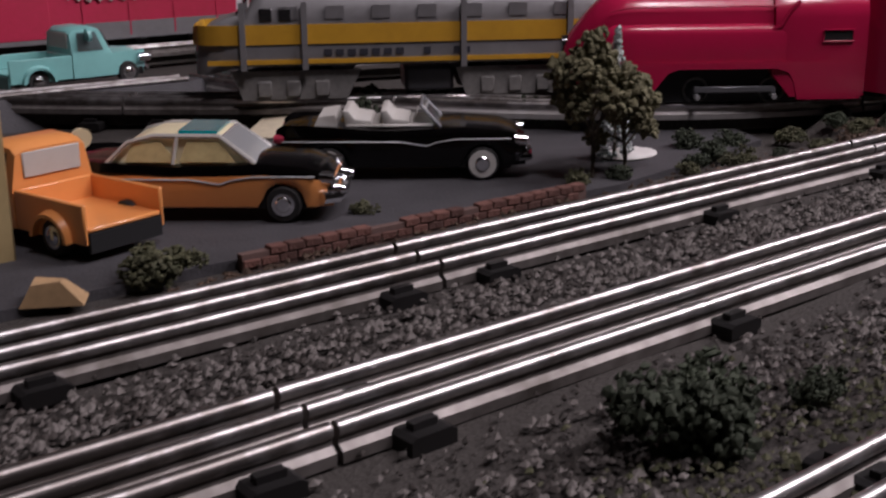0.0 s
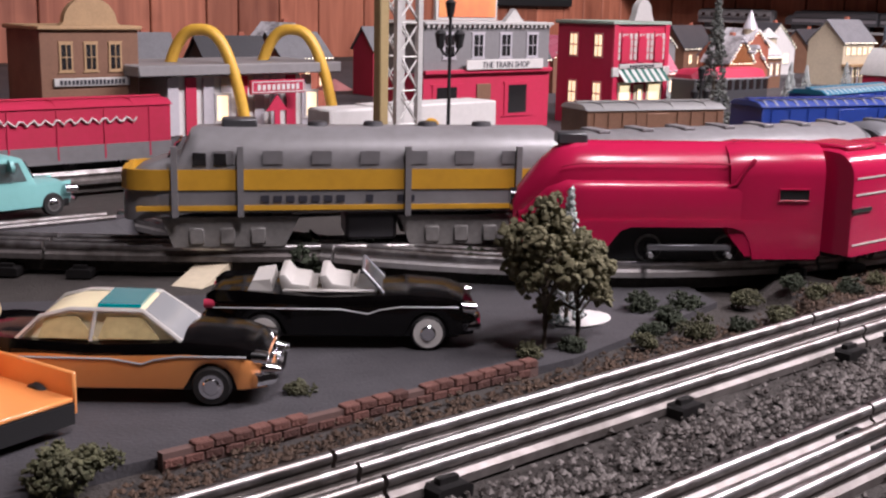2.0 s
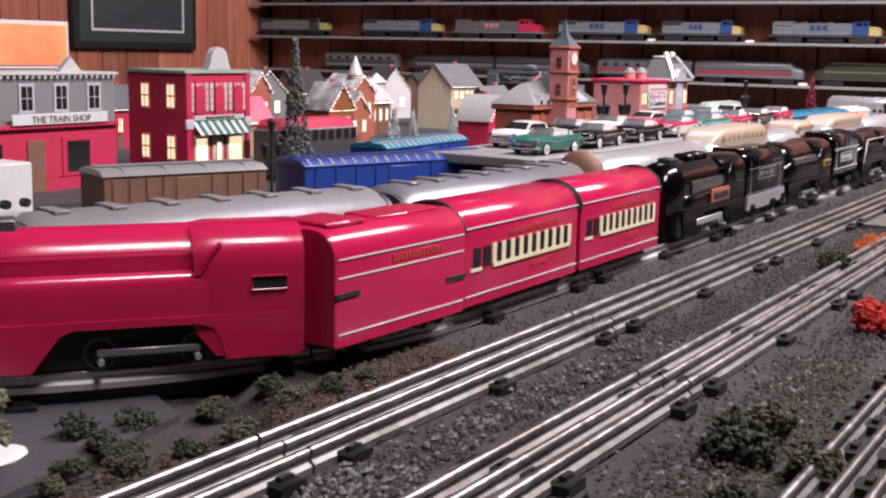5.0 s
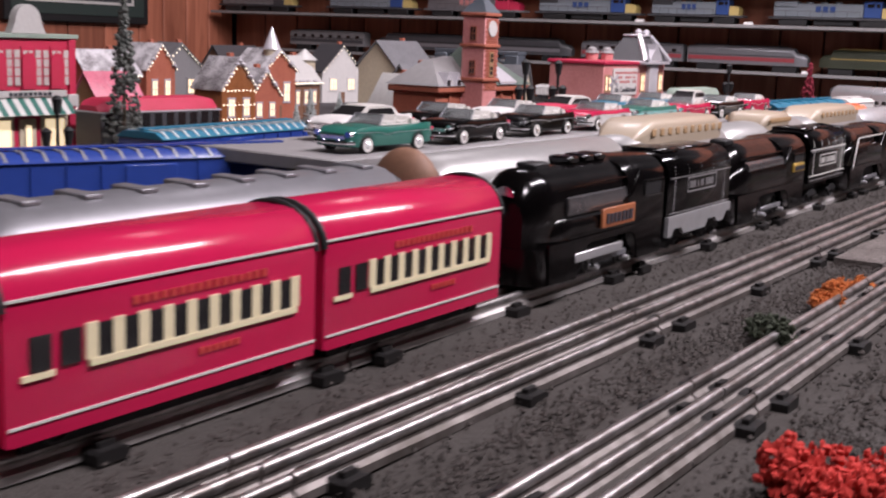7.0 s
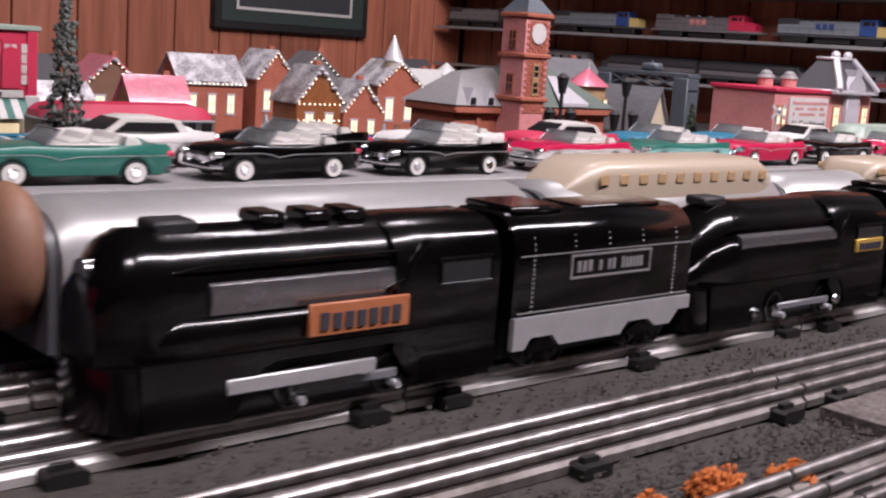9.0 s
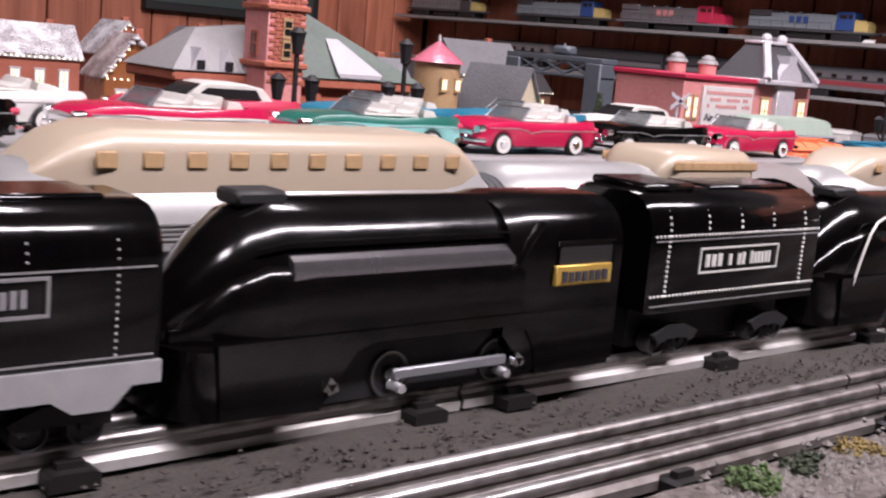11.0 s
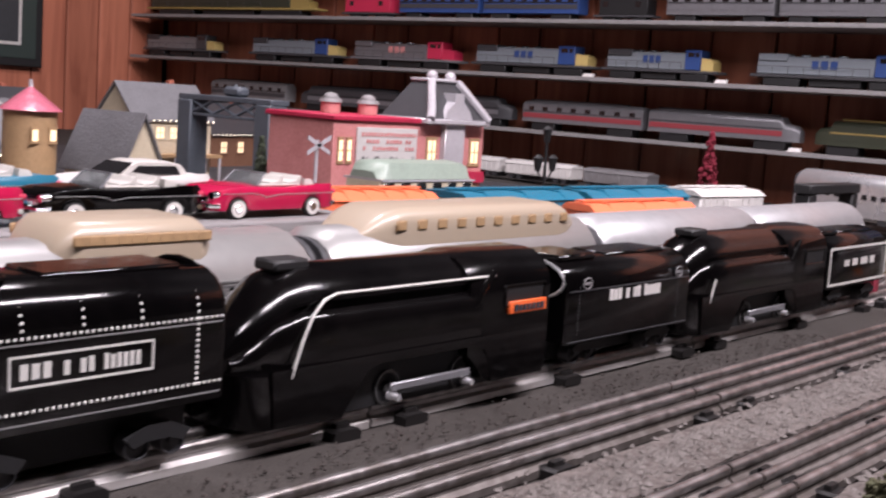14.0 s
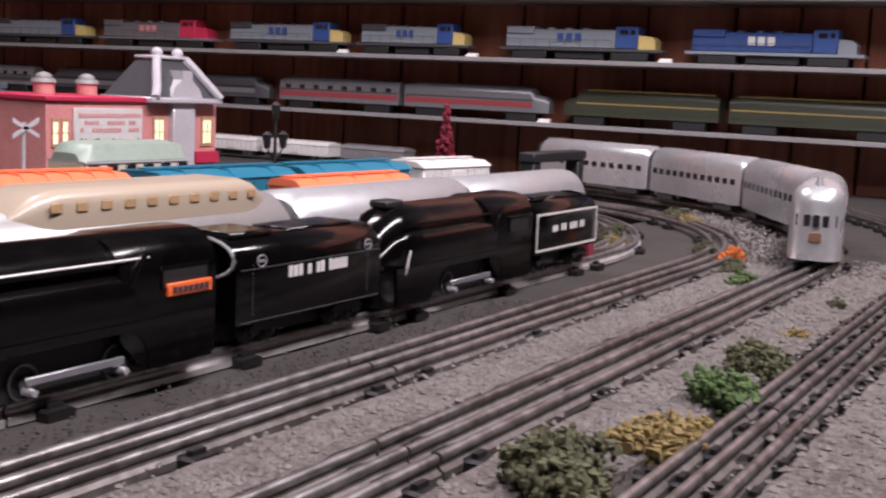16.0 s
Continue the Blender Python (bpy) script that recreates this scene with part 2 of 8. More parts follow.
M["pane_dark"] = mat("dark_window_pane", (0.015, 0.014, 0.015), 0.15, coat=0.4)
M["pane_lit"] = mat("lit_window_pane", (1.0, 0.78, 0.5), 0.5, emit=0.85)
M["lace_pane"] = mat("white_lace_curtain", (0.62, 0.58, 0.56), 0.25, grain=0.7, scale=160, spots=0.4, coat=0.5, second=(0.3, 0.22, 0.2))
M["bulb"] = mat("fairy_light_bulb", (1.0, 0.85, 0.65), 0.5, emit=3.0)
M["gold"] = mat("gold_lettering", (0.55, 0.36, 0.08), 0.4, 0.5)
M["gold_dim"] = mat("faded_gold_lettering", (0.52, 0.055, 0.05), 0.45, 0.2)
M["silver_line"] = mat("silver_lettering", (0.7, 0.69, 0.66), 0.4, 0.3)
M["rust"] = mat("orange_plate", (0.75, 0.13, 0.03), 0.45)
M["bar_dark"] = mat("dark_lettering", (0.03, 0.03, 0.04), 0.6)
M["wall_red"] = mat("painted_red_wall", (0.48, 0.02, 0.07), 0.55, grain=0.2, scale=30, spots=0.25, second=(0.32, 0.02, 0.03))
M["wall_pink"] = mat("pink_brick_wall", (0.62, 0.26, 0.25), 0.6, grain=0.35, scale=40, spots=0.3, second=(0.4, 0.12, 0.12))
M["wall_brick"] = mat("red_brick_wall", (0.4, 0.12, 0.07), 0.7, grain=0.45, scale=50, spots=0.3, second=(0.22, 0.06, 0.04))
M["wall_grey"] = mat("grey_clapboard", (0.2, 0.195, 0.2), 0.6, grain=0.2, scale=30, spots=0.2)
M["wall_cream"] = mat("cream_wall", (0.6, 0.52, 0.38), 0.6, grain=0.25, scale=30, spots=0.2)
M["wall_tan"] = mat("tan_wall", (0.42, 0.27, 0.14), 0.6, grain=0.3, scale=40, spots=0.3)
M["gingerbread"] = mat("glazed_gingerbread", (0.3, 0.115, 0.045), 0.2, grain=0.4, scale=60, spots=0.4, coat=0.7, bump=0.4, bump_scale=220, second=(0.14, 0.045, 0.02))
M["wall_brown"] = mat("brown_wall", (0.2, 0.1, 0.06), 0.6, grain=0.3, scale=40, spots=0.3)
M["roof_grey"] = mat("grey_shingle", (0.16, 0.16, 0.17), 0.6, grain=0.4, scale=50, spots=0.3, bump=0.4, bump_scale=500)
M["roof_green"] = mat("grey_green_roof", (0.1, 0.13, 0.11), 0.55, grain=0.3, scale=40, spots=0.3)
M["roof_pink"] = mat("pink_glazed_tile_roof", (0.62, 0.17, 0.24), 0.22, grain=0.4, scale=50, spots=0.3, coat=0.7, bump=0.5, bump_scale=180)
M["snow"] = mat("glazed_snow", (0.5, 0.48, 0.51), 0.16, grain=0.15, scale=30, spots=0.2, coat=0.8, bump=0.35, bump_scale=70)
# White spots paint the glaze's speckled highlights into the dark roof colour.
M["roof_frost_glints"] = mat("snowy_glazed_roof_painted_glints", (0.17, 0.155, 0.16), 0.16, grain=0.7, scale=55, spots=0.9, coat=0.8, bump=0.5, bump_scale=90, second=(0.66, 0.64, 0.66))
M["roof_mint"] = mat("pale_mint_paint", (0.3, 0.37, 0.31), 0.4, grain=0.2, scale=40, spots=0.3)
M["steel_blue"] = mat("blue_grey_steel", (0.085, 0.1, 0.12), 0.5, grain=0.2, scale=30, spots=0.3)
M["pale_steel"] = mat("pale_grey_steel", (0.55, 0.54, 0.52), 0.45, 0.2, grain=0.2, scale=30)
M["arch_yellow"] = mat("golden_yellow_plastic", (0.72, 0.42, 0.06), 0.4, grain=0.15, scale=30)
M["post_tan"] = mat("tan_post", (0.36, 0.27, 0.13), 0.5, grain=0.2, scale=30)
M["leaf_olive"] = mat("olive_lichen", (0.085, 0.08, 0.042), 0.9, grain=0.6, scale=120, spots=0.3, second=(0.035, 0.045, 0.018), random_value=0.25)
M["leaf_green"] = mat("green_lichen", (0.075, 0.11, 0.04), 0.9, grain=0.5, scale=120, spots=0.3, second=(0.04, 0.09, 0.02), random_value=0.2)
M["leaf_dark"] = mat("dark_green_lichen", (0.036, 0.044, 0.026), 0.9, grain=0.6, scale=120, second=(0.015, 0.025, 0.012), random_value=0.2)
M["leaf_yellow"] = mat("straw_yellow_lichen", (0.2, 0.155, 0.06), 0.9, grain=0.6, scale=120, spots=0.4, second=(0.2, 0.13, 0.04))
M["leaf_red"] = mat("red_lichen", (0.5, 0.035, 0.028), 0.9, grain=0.5, scale=120, spots=0.3, second=(0.42, 0.03, 0.02))
M["leaf_orange"] = mat("orange_lichen", (0.5, 0.15, 0.035), 0.9, grain=0.5, scale=120, spots=0.3, second=(0.5, 0.12, 0.02))
M["leaf_wine"] = mat("wine_red_lichen", (0.2, 0.012, 0.03), 0.9, grain=0.5, scale=120)
M["leaf_frost"] = mat("frosted_needles", (0.12, 0.16, 0.14), 0.8, grain=0.9, scale=90, spots=0.4, second=(0.6, 0.62, 0.62))
M["bark"] = mat("bark", (0.09, 0.07, 0.05), 0.9, grain=0.5, scale=80, bump=0.5, bump_scale=600)
# Unseen ceiling and floor, also darkened to limit bounce and reflections.
M["ceiling"] = mat("unseen_dark_ceiling", (0.12, 0.11, 0.105), 0.9, grain=0.1, scale=3, spots=0.1)
M["unseen_floor"] = mat("unseen_floor", (0.02, 0.016, 0.015), 0.95, grain=0.4, scale=40)
M["poster_orange"] = mat("orange_red_poster", (0.85, 0.25, 0.12), 0.35, grain=0.1, scale=12, spots=0.5, second=(0.9, 0.55, 0.15), coat=0.4)
M["board"] = mat("dark_picture", (0.05, 0.055, 0.06), 0.35, grain=0.3, scale=8, spots=0.4)
M["board_mat"] = mat("dark_green_mount", (0.03, 0.045, 0.04), 0.5, grain=0.1, scale=12)


def wood_material(name, a, b2, rough=0.5):
    """Boards with grain that runs along z, each board of its own tone."""
    m = bpy.data.materials.new(name)
    m.use_nodes = True
    nt = m.node_tree
    n, l = nt.nodes, nt.links
    p = n["Principled BSDF"]
    p.inputs["Roughness"].default_value = rough
    p.inputs["Coat Weight"].default_value = 0.15
    tc, mp, oi = n.new("ShaderNodeTexCoord"), n.new("ShaderNodeMapping"), n.new("ShaderNodeObjectInfo")
    mp.inputs["Scale"].default_value = (28, 28, 2.2)
    l.new(tc.outputs["Object"], mp.inputs["Vector"])
    off = n.new("ShaderNodeVectorMath")
    off.operation = "ADD"
    l.new(mp.outputs[0], off.inputs[0])
    mul = n.new("ShaderNodeMath")
    mul.operation = "MULTIPLY"
    mul.inputs[1].default_value = 40
    l.new(oi.outputs["Random"], mul.inputs[0])
    l.new(mul.outputs[0], off.inputs[1])
    t = n.new("ShaderNodeTexNoise")
    t.inputs["Scale"].default_value, t.inputs["Detail"].default_value, t.inputs["Distortion"].default_value = 1.4, 5, 0.8
    l.new(off.outputs[0], t.inputs["Vector"])
    knots = n.new("ShaderNodeTexNoise")
    knots.inputs["Scale"].default_value = 9
    l.new(tc.outputs["Object"], knots.inputs["Vector"])
    mix = n.new("ShaderNodeMix")
    mix.data_type = "RGBA"
    mix.inputs[6].default_value, mix.inputs[7].default_value = (*a, 1), (*b2, 1)
    r = n.new("ShaderNodeMapRange")
    r.inputs["From Min"].default_value, r.inputs["From Max"].default_value = 0.32, 0.7
    l.new(t.outputs["Fac"], r.inputs["Value"])
    r2 = n.new("ShaderNodeMapRange")
    r2.inputs["From Min"].default_value, r2.inputs["From Max"].default_value, r2.inputs["To Max"].default_value = 0.6, 0.78, 0.6
    l.new(knots.outputs["Fac"], r2.inputs["Value"])
    ad = n.new("ShaderNodeMath")
    ad.operation, ad.use_clamp = "ADD", True
    l.new(r.outputs[0], ad.inputs[0])
    l.new(r2.outputs[0], ad.inputs[1])
    l.new(ad.outputs[0], mix.inputs[0])
    hsv = n.new("ShaderNodeHueSaturation")
    v = n.new("ShaderNodeMapRange")
    v.inputs["To Min"].default_value, v.inputs["To Max"].default_value = 0.72, 1.2
    l.new(oi.outputs["Random"], v.inputs["Value"])
    l.new(v.outputs[0], hsv.inputs["Value"])
    l.new(mix.outputs[2], hsv.inputs["Color"])
    l.new(hsv.outputs[0], p.inputs["Base Color"])
    bp = n.new("ShaderNodeBump")
    bp.inputs["Strength"].default_value, bp.inputs["Distance"].default_value = 0.2, 0.002
    l.new(t.outputs["Fac"], bp.inputs["Height"])
    l.new(bp.outputs[0], p.inputs["Normal"])
    return m


M["plank"] = wood_material("stained_wood_plank", (0.46, 0.165, 0.097), (0.27, 0.086, 0.05))
M["shelf_wood"] = wood_material("grey_painted_wood", (0.3, 0.28, 0.26), (0.2, 0.18, 0.17))


# ---- room ----
WALL_X, WALL_Y = 3.216, 2.6


def structure(name, bm, m, label, category):
    return tagged(part(name, bm, m, smooth=False), label, category, kind="structure")


# Floor, ceiling, west and south walls are unseen; their dark tones hold back light.
b = B()
box(b, -3.0, 3.4, -2.6, 2.8, -0.95, -0.9)
structure("floor", b, M["unseen_floor"], "unseen floor of the train room, darkened to cut reflections", "floor")
b = B()
box(b, -3.0, 3.4, -2.6, 2.8, 1.75, 1.82)
structure("ceiling", b, M["ceiling"], "unseen plain ceiling, darkened to cut reflections", "ceiling")
b = B()
box(b, -3.1, -3.0, -2.6, 2.8, -0.95, 1.8)
structure("wall_west", b, M["unseen_wall"], "unseen plain wall of the room, darkened to cut reflections", "wall")
b = B()
box(b, -3.0, 3.4, -2.7, -2.6, -0.95, 1.8)
structure("wall_south", b, M["unseen_wall"], "unseen plain wall of the room, darkened to cut reflections", "wall")
b = B()
box(b, WALL_X + 0.012, WALL_X + 0.12, -2.6, 2.8, -0.95, 1.8)
wall_east = structure("wall_east", b, M["dark"], "wall clad in stained red-brown wooden planks", "wall")
b = B()
box(b, -3.0, WALL_X + 0.012, WALL_Y + 0.012, WALL_Y + 0.12, -0.95, 1.8)
wall_north = structure("wall_north", b, M["dark"], "wall clad in stained red-brown wooden planks", "wall")
random.seed(4)
y = -0.5
while y < 2.59:
    w = min(random.choice((0.1, 0.122, 0.123, 0.145)), 2.59 - y)
    b = B()
    box(b, WALL_X, WALL_X + 0.012, y + 0.002, y + w - 0.002, -0.3, 0.75, bevel=0.002)
    part("plank", b, M["plank"], wall_east, smooth=False)
    y += w
x = -1.3
while x < WALL_X - 0.01:
    w = min(random.choice((0.09, 0.122, 0.15)), WALL_X - 0.002 - x)
    b = B()
    box(b, x + 0.002, x + w - 0.002, WALL_Y, WALL_Y + 0.012, -0.3, 0.75, bevel=0.002)
    part("plank", b, M["plank"], wall_north, smooth=False)
    x += w

# ---- layout table: ground, asphalt yard, roadbeds ----
def smooth_step(a, c, v):
    k = min(1.0, max(0.0, (v - a) / (c - a)))
    return k * k * (3 - 2 * k)


def bed(x, y):
    """Height of the ballast that carries the tracks above the scenery board."""
    edge = 0.300 + 0.14 * smooth_step(0.5, 0.64, x)
    return 0.0086 * (1 - smooth_step(edge, edge + 0.014, y))


random.seed(7)
b = B()
NX, NY = 200, 260
rows = []
for j in range(NY + 1):
    r = []
    for i in range(NX + 1):
        px, py = -1.2 + 4.4 * i / NX, -0.3 + 2.89 * j / NY
        pz = 0.0016 * noise.noise(Vector((px * 14, py * 14, 0))) + 0.0008 * noise.noise(Vector((px * 50, py * 50, 3)))
        r.append(b.verts.new((px, py, pz - 0.001 + bed(px, py))))
    rows.append(r)
for j in range(NY):
    for i in range(NX):
        b.faces.new((rows[j][i], rows[j][i + 1], rows[j + 1][i + 1], rows[j + 1][i]))
ground = structure("ground", b, M["roadbed"], "brown scenic ground of a toy railway layout", "ground")
b = B()
box(b, -1.2, 3.2, -0.3, 2.59, -0.05, -0.008)
structure("table_top", b, M["wall_brown"], "plywood layout table under the scenery", "table")


def strip(name, left, right, z, m, label, category):
    """A flat sheet between two edges, a few millimetres thick, edge by edge."""
    b = B()
    top_l, top_r = [b.verts.new((*p, z)) for p in left], [b.verts.new((*p, z)) for p in right]
    bot_l, bot_r = [b.verts.new((*p, -0.004)) for p in left], [b.verts.new((*p, -0.004)) for p in right]
    for i in range(len(left) - 1):
        b.faces.new((top_l[i], top_r[i], top_r[i + 1], top_l[i + 1]))
        b.faces.new((bot_l[i], top_l[i], top_l[i + 1], bot_l[i + 1]))
        b.faces.new((top_r[i], bot_r[i], bot_r[i + 1], top_r[i + 1]))
    b.faces.new((bot_l[0], bot_r[0], top_r[0], top_l[0]))
    b.faces.new((top_l[-1], top_r[-1], bot_r[-1], bot_l[-1]))
    return structure(name, b, m, label, category)


strip("yard_pavement", [(-0.5, 0.335), (0.19, 0.351), (0.39, 0.341), (0.45, 0.35), (0.52, 0.362)], [(-0.5, 0.62), (0.15, 0.62), (0.3, 0.54), (0.38, 0.5), (0.56, 0.44)], 0.0025, M["asphalt"], "dark worn asphalt yard beside the tracks", "pavement")
strip("street", [(-0.6, 0.99), (0.9, 0.94), (1.7, 0.68), (2.9, 0.66)], [(-0.6, 2.4), (0.9, 2.4), (1.7, 2.4), (2.9, 1.8)], 0.0025, M["asphalt"], "dark street ground under the village houses", "pavement")


def band(rows, m, label, z=0.0106):
    """A gravel bed with a ragged edge between two tracks: rows of (x, near y, far y)."""
    left, right = [], []
    for x, y0, y1 in rows:
        left.append((x, y1 + 0.004 * noise.noise(Vector((x * 60, 1, 0)))))
        right.append((x, y0 + 0.004 * noise.noise(Vector((x * 60, 5, 0)))))
    return strip("gravel_bed", left[::-1], right[::-1], z, m, label, "ground")


XS = [1.25 + 0.012 * i for i in range(85)]
band([(x, 0.2225, 0.252) for x in XS], M["ballast_light"], "pale pinkish gravel bed between two tracks", 0.0125)
band([(x, 0.137, 0.1785) for x in XS], M["ballast_light"], "pale grey gravel bed beside the track", 0.0125)
band([(x, 0.0, 0.093) for x in XS], M["ballast_light"], "pale grey gravel bed at the table's edge", 0.0125)


# ---- tracks ----
def line(p, q, step=0.02):
    n = max(2, int(math.dist(p, q) / step))
    return [(p[0] + (q[0] - p[0]) * i / n, p[1] + (q[1] - p[1]) * i / n) for i in range(n + 1)]


def arc(cx, cy, r, a0, a1, step=3.0):
    n = max(2, int(abs(a1 - a0) / step))
    return [(cx + r * math.cos(radians(a0 + (a1 - a0) * i / n)), cy + r * math.sin(radians(a0 + (a1 - a0) * i / n))) for i in range(n + 1)]


def at_length(pts, s):
    for p, q in zip(pts, pts[1:]):
        p, q = Vector(p), Vector(q)
        d = (q - p).length
        if s <= d:
            t = (q - p) / d
            return p + t * s, t
        s -= d
    t = (Vector(pts[-1]) - Vector(pts[-2])).normalized()
    return Vector(pts[-1]) + t * s, t


def total(pts):
    return sum(math.dist(p, q) for p, q in zip(pts, pts[1:]))


RAIL = [(-0.0029, 0.0085), (0.0029, 0.0085), (0.0029, 0.0113), (0.0012, 0.0126), (0.0010, 0.0140)] + [(0.0019 * math.cos(radians(a)), 0.0157 + 0.0019 * math.sin(radians(a))) for a in (-30, 5, 30, 60, 90, 120, 150, 175, 210)] + [(-0.0010, 0.0140), (-0.0012, 0.0126), (-0.0029, 0.0113)]
SECTION, GAUGE = 0.257, 0.0119


def tie_mesh():
    b = B()
    prism(b, [(-0.0065, 0.0), (0.0065, 0.0), (0.0065, 0.0036), (0.005, 0.0044), (-0.005, 0.0044), (-0.0065, 0.0036)], "y", -0.0215, 0.0215)
    for s in (-1, 1):
        for k in (-0.0052, 0.0052):
            box(b, -0.0035, 0.0035, s * GAUGE + k - 0.0013, s * GAUGE + k + 0.0013, 0.004, 0.0062)
    me = mesh_of("tie", b)
    me.materials.append(M["tie"])
    return me


TIE = tie_mesh()


def track(pts, label, ties=True, stagger=0.0, filled=True, web=None):
    """Three-rail tinplate track: rails in sections with a gap at the joints, and pressed ties."""
    th = thing("railway_track", pose(0, 0, 0), label, "track", "three-rail tracks")
    length = total(pts)
    s = -stagger
    b = B()
    secs = []
    n = int(length / 0.02)
    for i in range(n + 1):
        p, t = at_length(pts, min(length - 1e-4, length * i / n))
        nrm = Vector((-t.y, t.x))
        dz = 0.0005 * noise.noise(Vector((p.x * 40, p.y * 40, 2)))
        secs.append([(p.x + nrm.x * u, p.y + nrm.y * u, v) for u, v in ((-0.0112, 0.002), (-0.011, 0.0113 + dz), (-0.004, 0.0117 - dz), (0.004, 0.0116 + dz), (0.011, 0.0113 - dz), (0.0112, 0.002))])
    if filled:
        loft(b, secs)
    else:
        b.free()
        b = B()
        loft(b, [[(x, y, z if z < 0.01 else z - 0.0052) for x, y, z in s] for s in secs])
    bmesh.ops.recalc_face_normals(b, faces=b.faces)
    part("track_bed", b, M["track_fill"], th, "brown gravel fill between the rails")
    while s < length - 0.02:
        a, e = max(s, 0.0), min(s + SECTION - 0.0016, length)
        if e - a > 0.01:
            n = max(2, int((e - a) / 0.025))
            for off in (-GAUGE, 0.0, GAUGE):
                b = B()
                secs = []
                for i in range(n + 1):
                    p, t = at_length(pts, a + (e - a) * i / n)
                    nrm = Vector((-t.y, t.x))
                    tip = 0.0003 * math.sin((a + e) * 37 + off * 900)
                    secs.append([(p.x + nrm.x * (u + off), p.y + nrm.y * (u + off), v + tip * (i / n - 0.5)) for u, v in RAIL])
                loft(b, secs)
                # Faces below the head take the web material.
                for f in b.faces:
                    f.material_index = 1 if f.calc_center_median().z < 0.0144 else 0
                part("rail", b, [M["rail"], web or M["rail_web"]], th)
            if ties:
                for d in (0.019, 0.1285, 0.238) if filled else [0.019 + 0.0365 * k for k in range(7)]:
                    if a - 1e-6 <= s + d <= e:
                        p, t = at_length(pts, s + d)
                        o = new("tie", TIE)
                        o.parent = th
                        o.matrix_world = pose(p.x, p.y, 0.0078 * (1 if bed(p.x, p.y) > 0.004 else 0) + 0.0003 * random.random(), 0, 0, math.degrees(math.atan2(t.y, t.x)) + random.uniform(-2, 2))
        s += SECTION
    return th


PATH_C = arc(0.72, 0.693, 0.343, 180, 270)[:-1] + line((0.72, 0.350), (2.2, 0.354)) + arc(2.2, 0.711, 0.357, 270, 360)[1:]
PATH_B = line((-0.6, 0.279), (2.22, 0.274)) + arc(2.22, 0.689, 0.415, 270, 360)[1:]
PATH_A = line((-0.6, 0.199), (2.24, 0.200)) + arc(2.24, 0.790, 0.59, 270, 365)[1:]
PATH_D = line((-0.6, 0.090), (2.27, 0.117)) + arc(2.27, 1.017, 0.9, 270, 325)[1:]
PATH_S = arc(0.85, 1.212, 0.8, 215, 270)[:-1] + line((0.85, 0.412), (2.26, 0.415)) + arc(2.26, 0.735, 0.32, 270, 350)[1:]
PATH_T = line((0.45, 0.72), (0.86, 0.555)) + line((0.86, 0.555), (1.1, 0.505))[1:] + line((1.1, 0.505), (2.27, 0.49))[1:]
PATH_P = line((-0.5, 0.90), (0.6, 0.86))
track(PATH_C, "tinplate three-rail track that carries the parked tin trains", stagger=0.09, web=M["rail_web_bright"])
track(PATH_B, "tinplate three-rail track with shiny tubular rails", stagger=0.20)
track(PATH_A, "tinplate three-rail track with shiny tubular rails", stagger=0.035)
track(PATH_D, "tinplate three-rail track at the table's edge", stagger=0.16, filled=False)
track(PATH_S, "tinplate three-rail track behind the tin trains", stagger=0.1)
track(PATH_T, "tinplate three-rail track beside the village", ties=False)
track(PATH_P, "tinplate three-rail track behind the yard", ties=False)


# ---- ballast stones ----
def stones(name, count, seed, place, m, label, size=(0.0009, 0.0024)):
    rng = np.random.RandomState(seed)
    verts, faces = [], []
    for k in range(count):
        x, y = place(rng)
        r = rng.uniform(*size)
        a = rng.uniform(0, 6.28)
        sx, sy, sz = r * rng.uniform(0.7, 1.3), r * rng.uniform(0.6, 1.1), r * rng.uniform(0.5, 0.9)
        c, s = math.cos(a), math.sin(a)
        base, zg = len(verts), bed(x, y) + (0.0028 if m == M["stone"] and x > 1.3 else 0)
        for vx, vy, vz in ((1, 0, -0.1), (0, 1, 0.15), (-1, 0.1, 0), (0.1, -1, -0.15), (0.15, 0.1, 1), (0, 0, -1)):
            verts.append((x + (vx * c * sx - vy * s * sy), y + (vx * s * sx + vy * c * sy), zg + 0.0009 + sz * (vz + 0.4)))
        for f in ((0, 1, 4), (1, 2, 4), (2, 3, 4), (3, 0, 4), (1, 0, 5), (2, 1, 5), (3, 2, 5), (0, 3, 5)):
            faces.append([base + i for i in f])
    me = bpy.data.meshes.new(name)
    me.from_pydata(verts, [], faces)
    me.materials.append(m)
    return tagged(new(name, me), label, "gravel", kind="stuff")


def on_line(x, y0, slope):
    return y0 + slope * (x + 0.6)


def between_ab(rng):
    x = rng.uniform(-0.3, 1.32)
    return x, 0.239 - 0.001 * x + rng.normal(0, 0.0095)


def below_a(rng):
    x = rng.uniform(-0.2, 1.5)
    return x, on_line(x, 0.146, 0.005) + rng.normal(0, 0.013)


def below_d(rng):
    x = rng.uniform(0.1, 2.3)
    return x, on_line(x, 0.02, 0.03) + rng.normal(0, 0.02)


def between_bc(rng):
    x = rng.uniform(0.3, 2.0)
    return x, 0.314 + rng.normal(0, 0.008)


def curve_in(rng):
    a, r = rng.uniform(270, 330), 0.49 + rng.normal(0, 0.02)
    return 2.23 + r * math.cos(radians(a)), 0.73 + r * math.sin(radians(a))


def light_ab(rng):
    x = rng.uniform(1.38, 2.26)
    return x, 0.2375 + rng.normal(0, 0.0075)


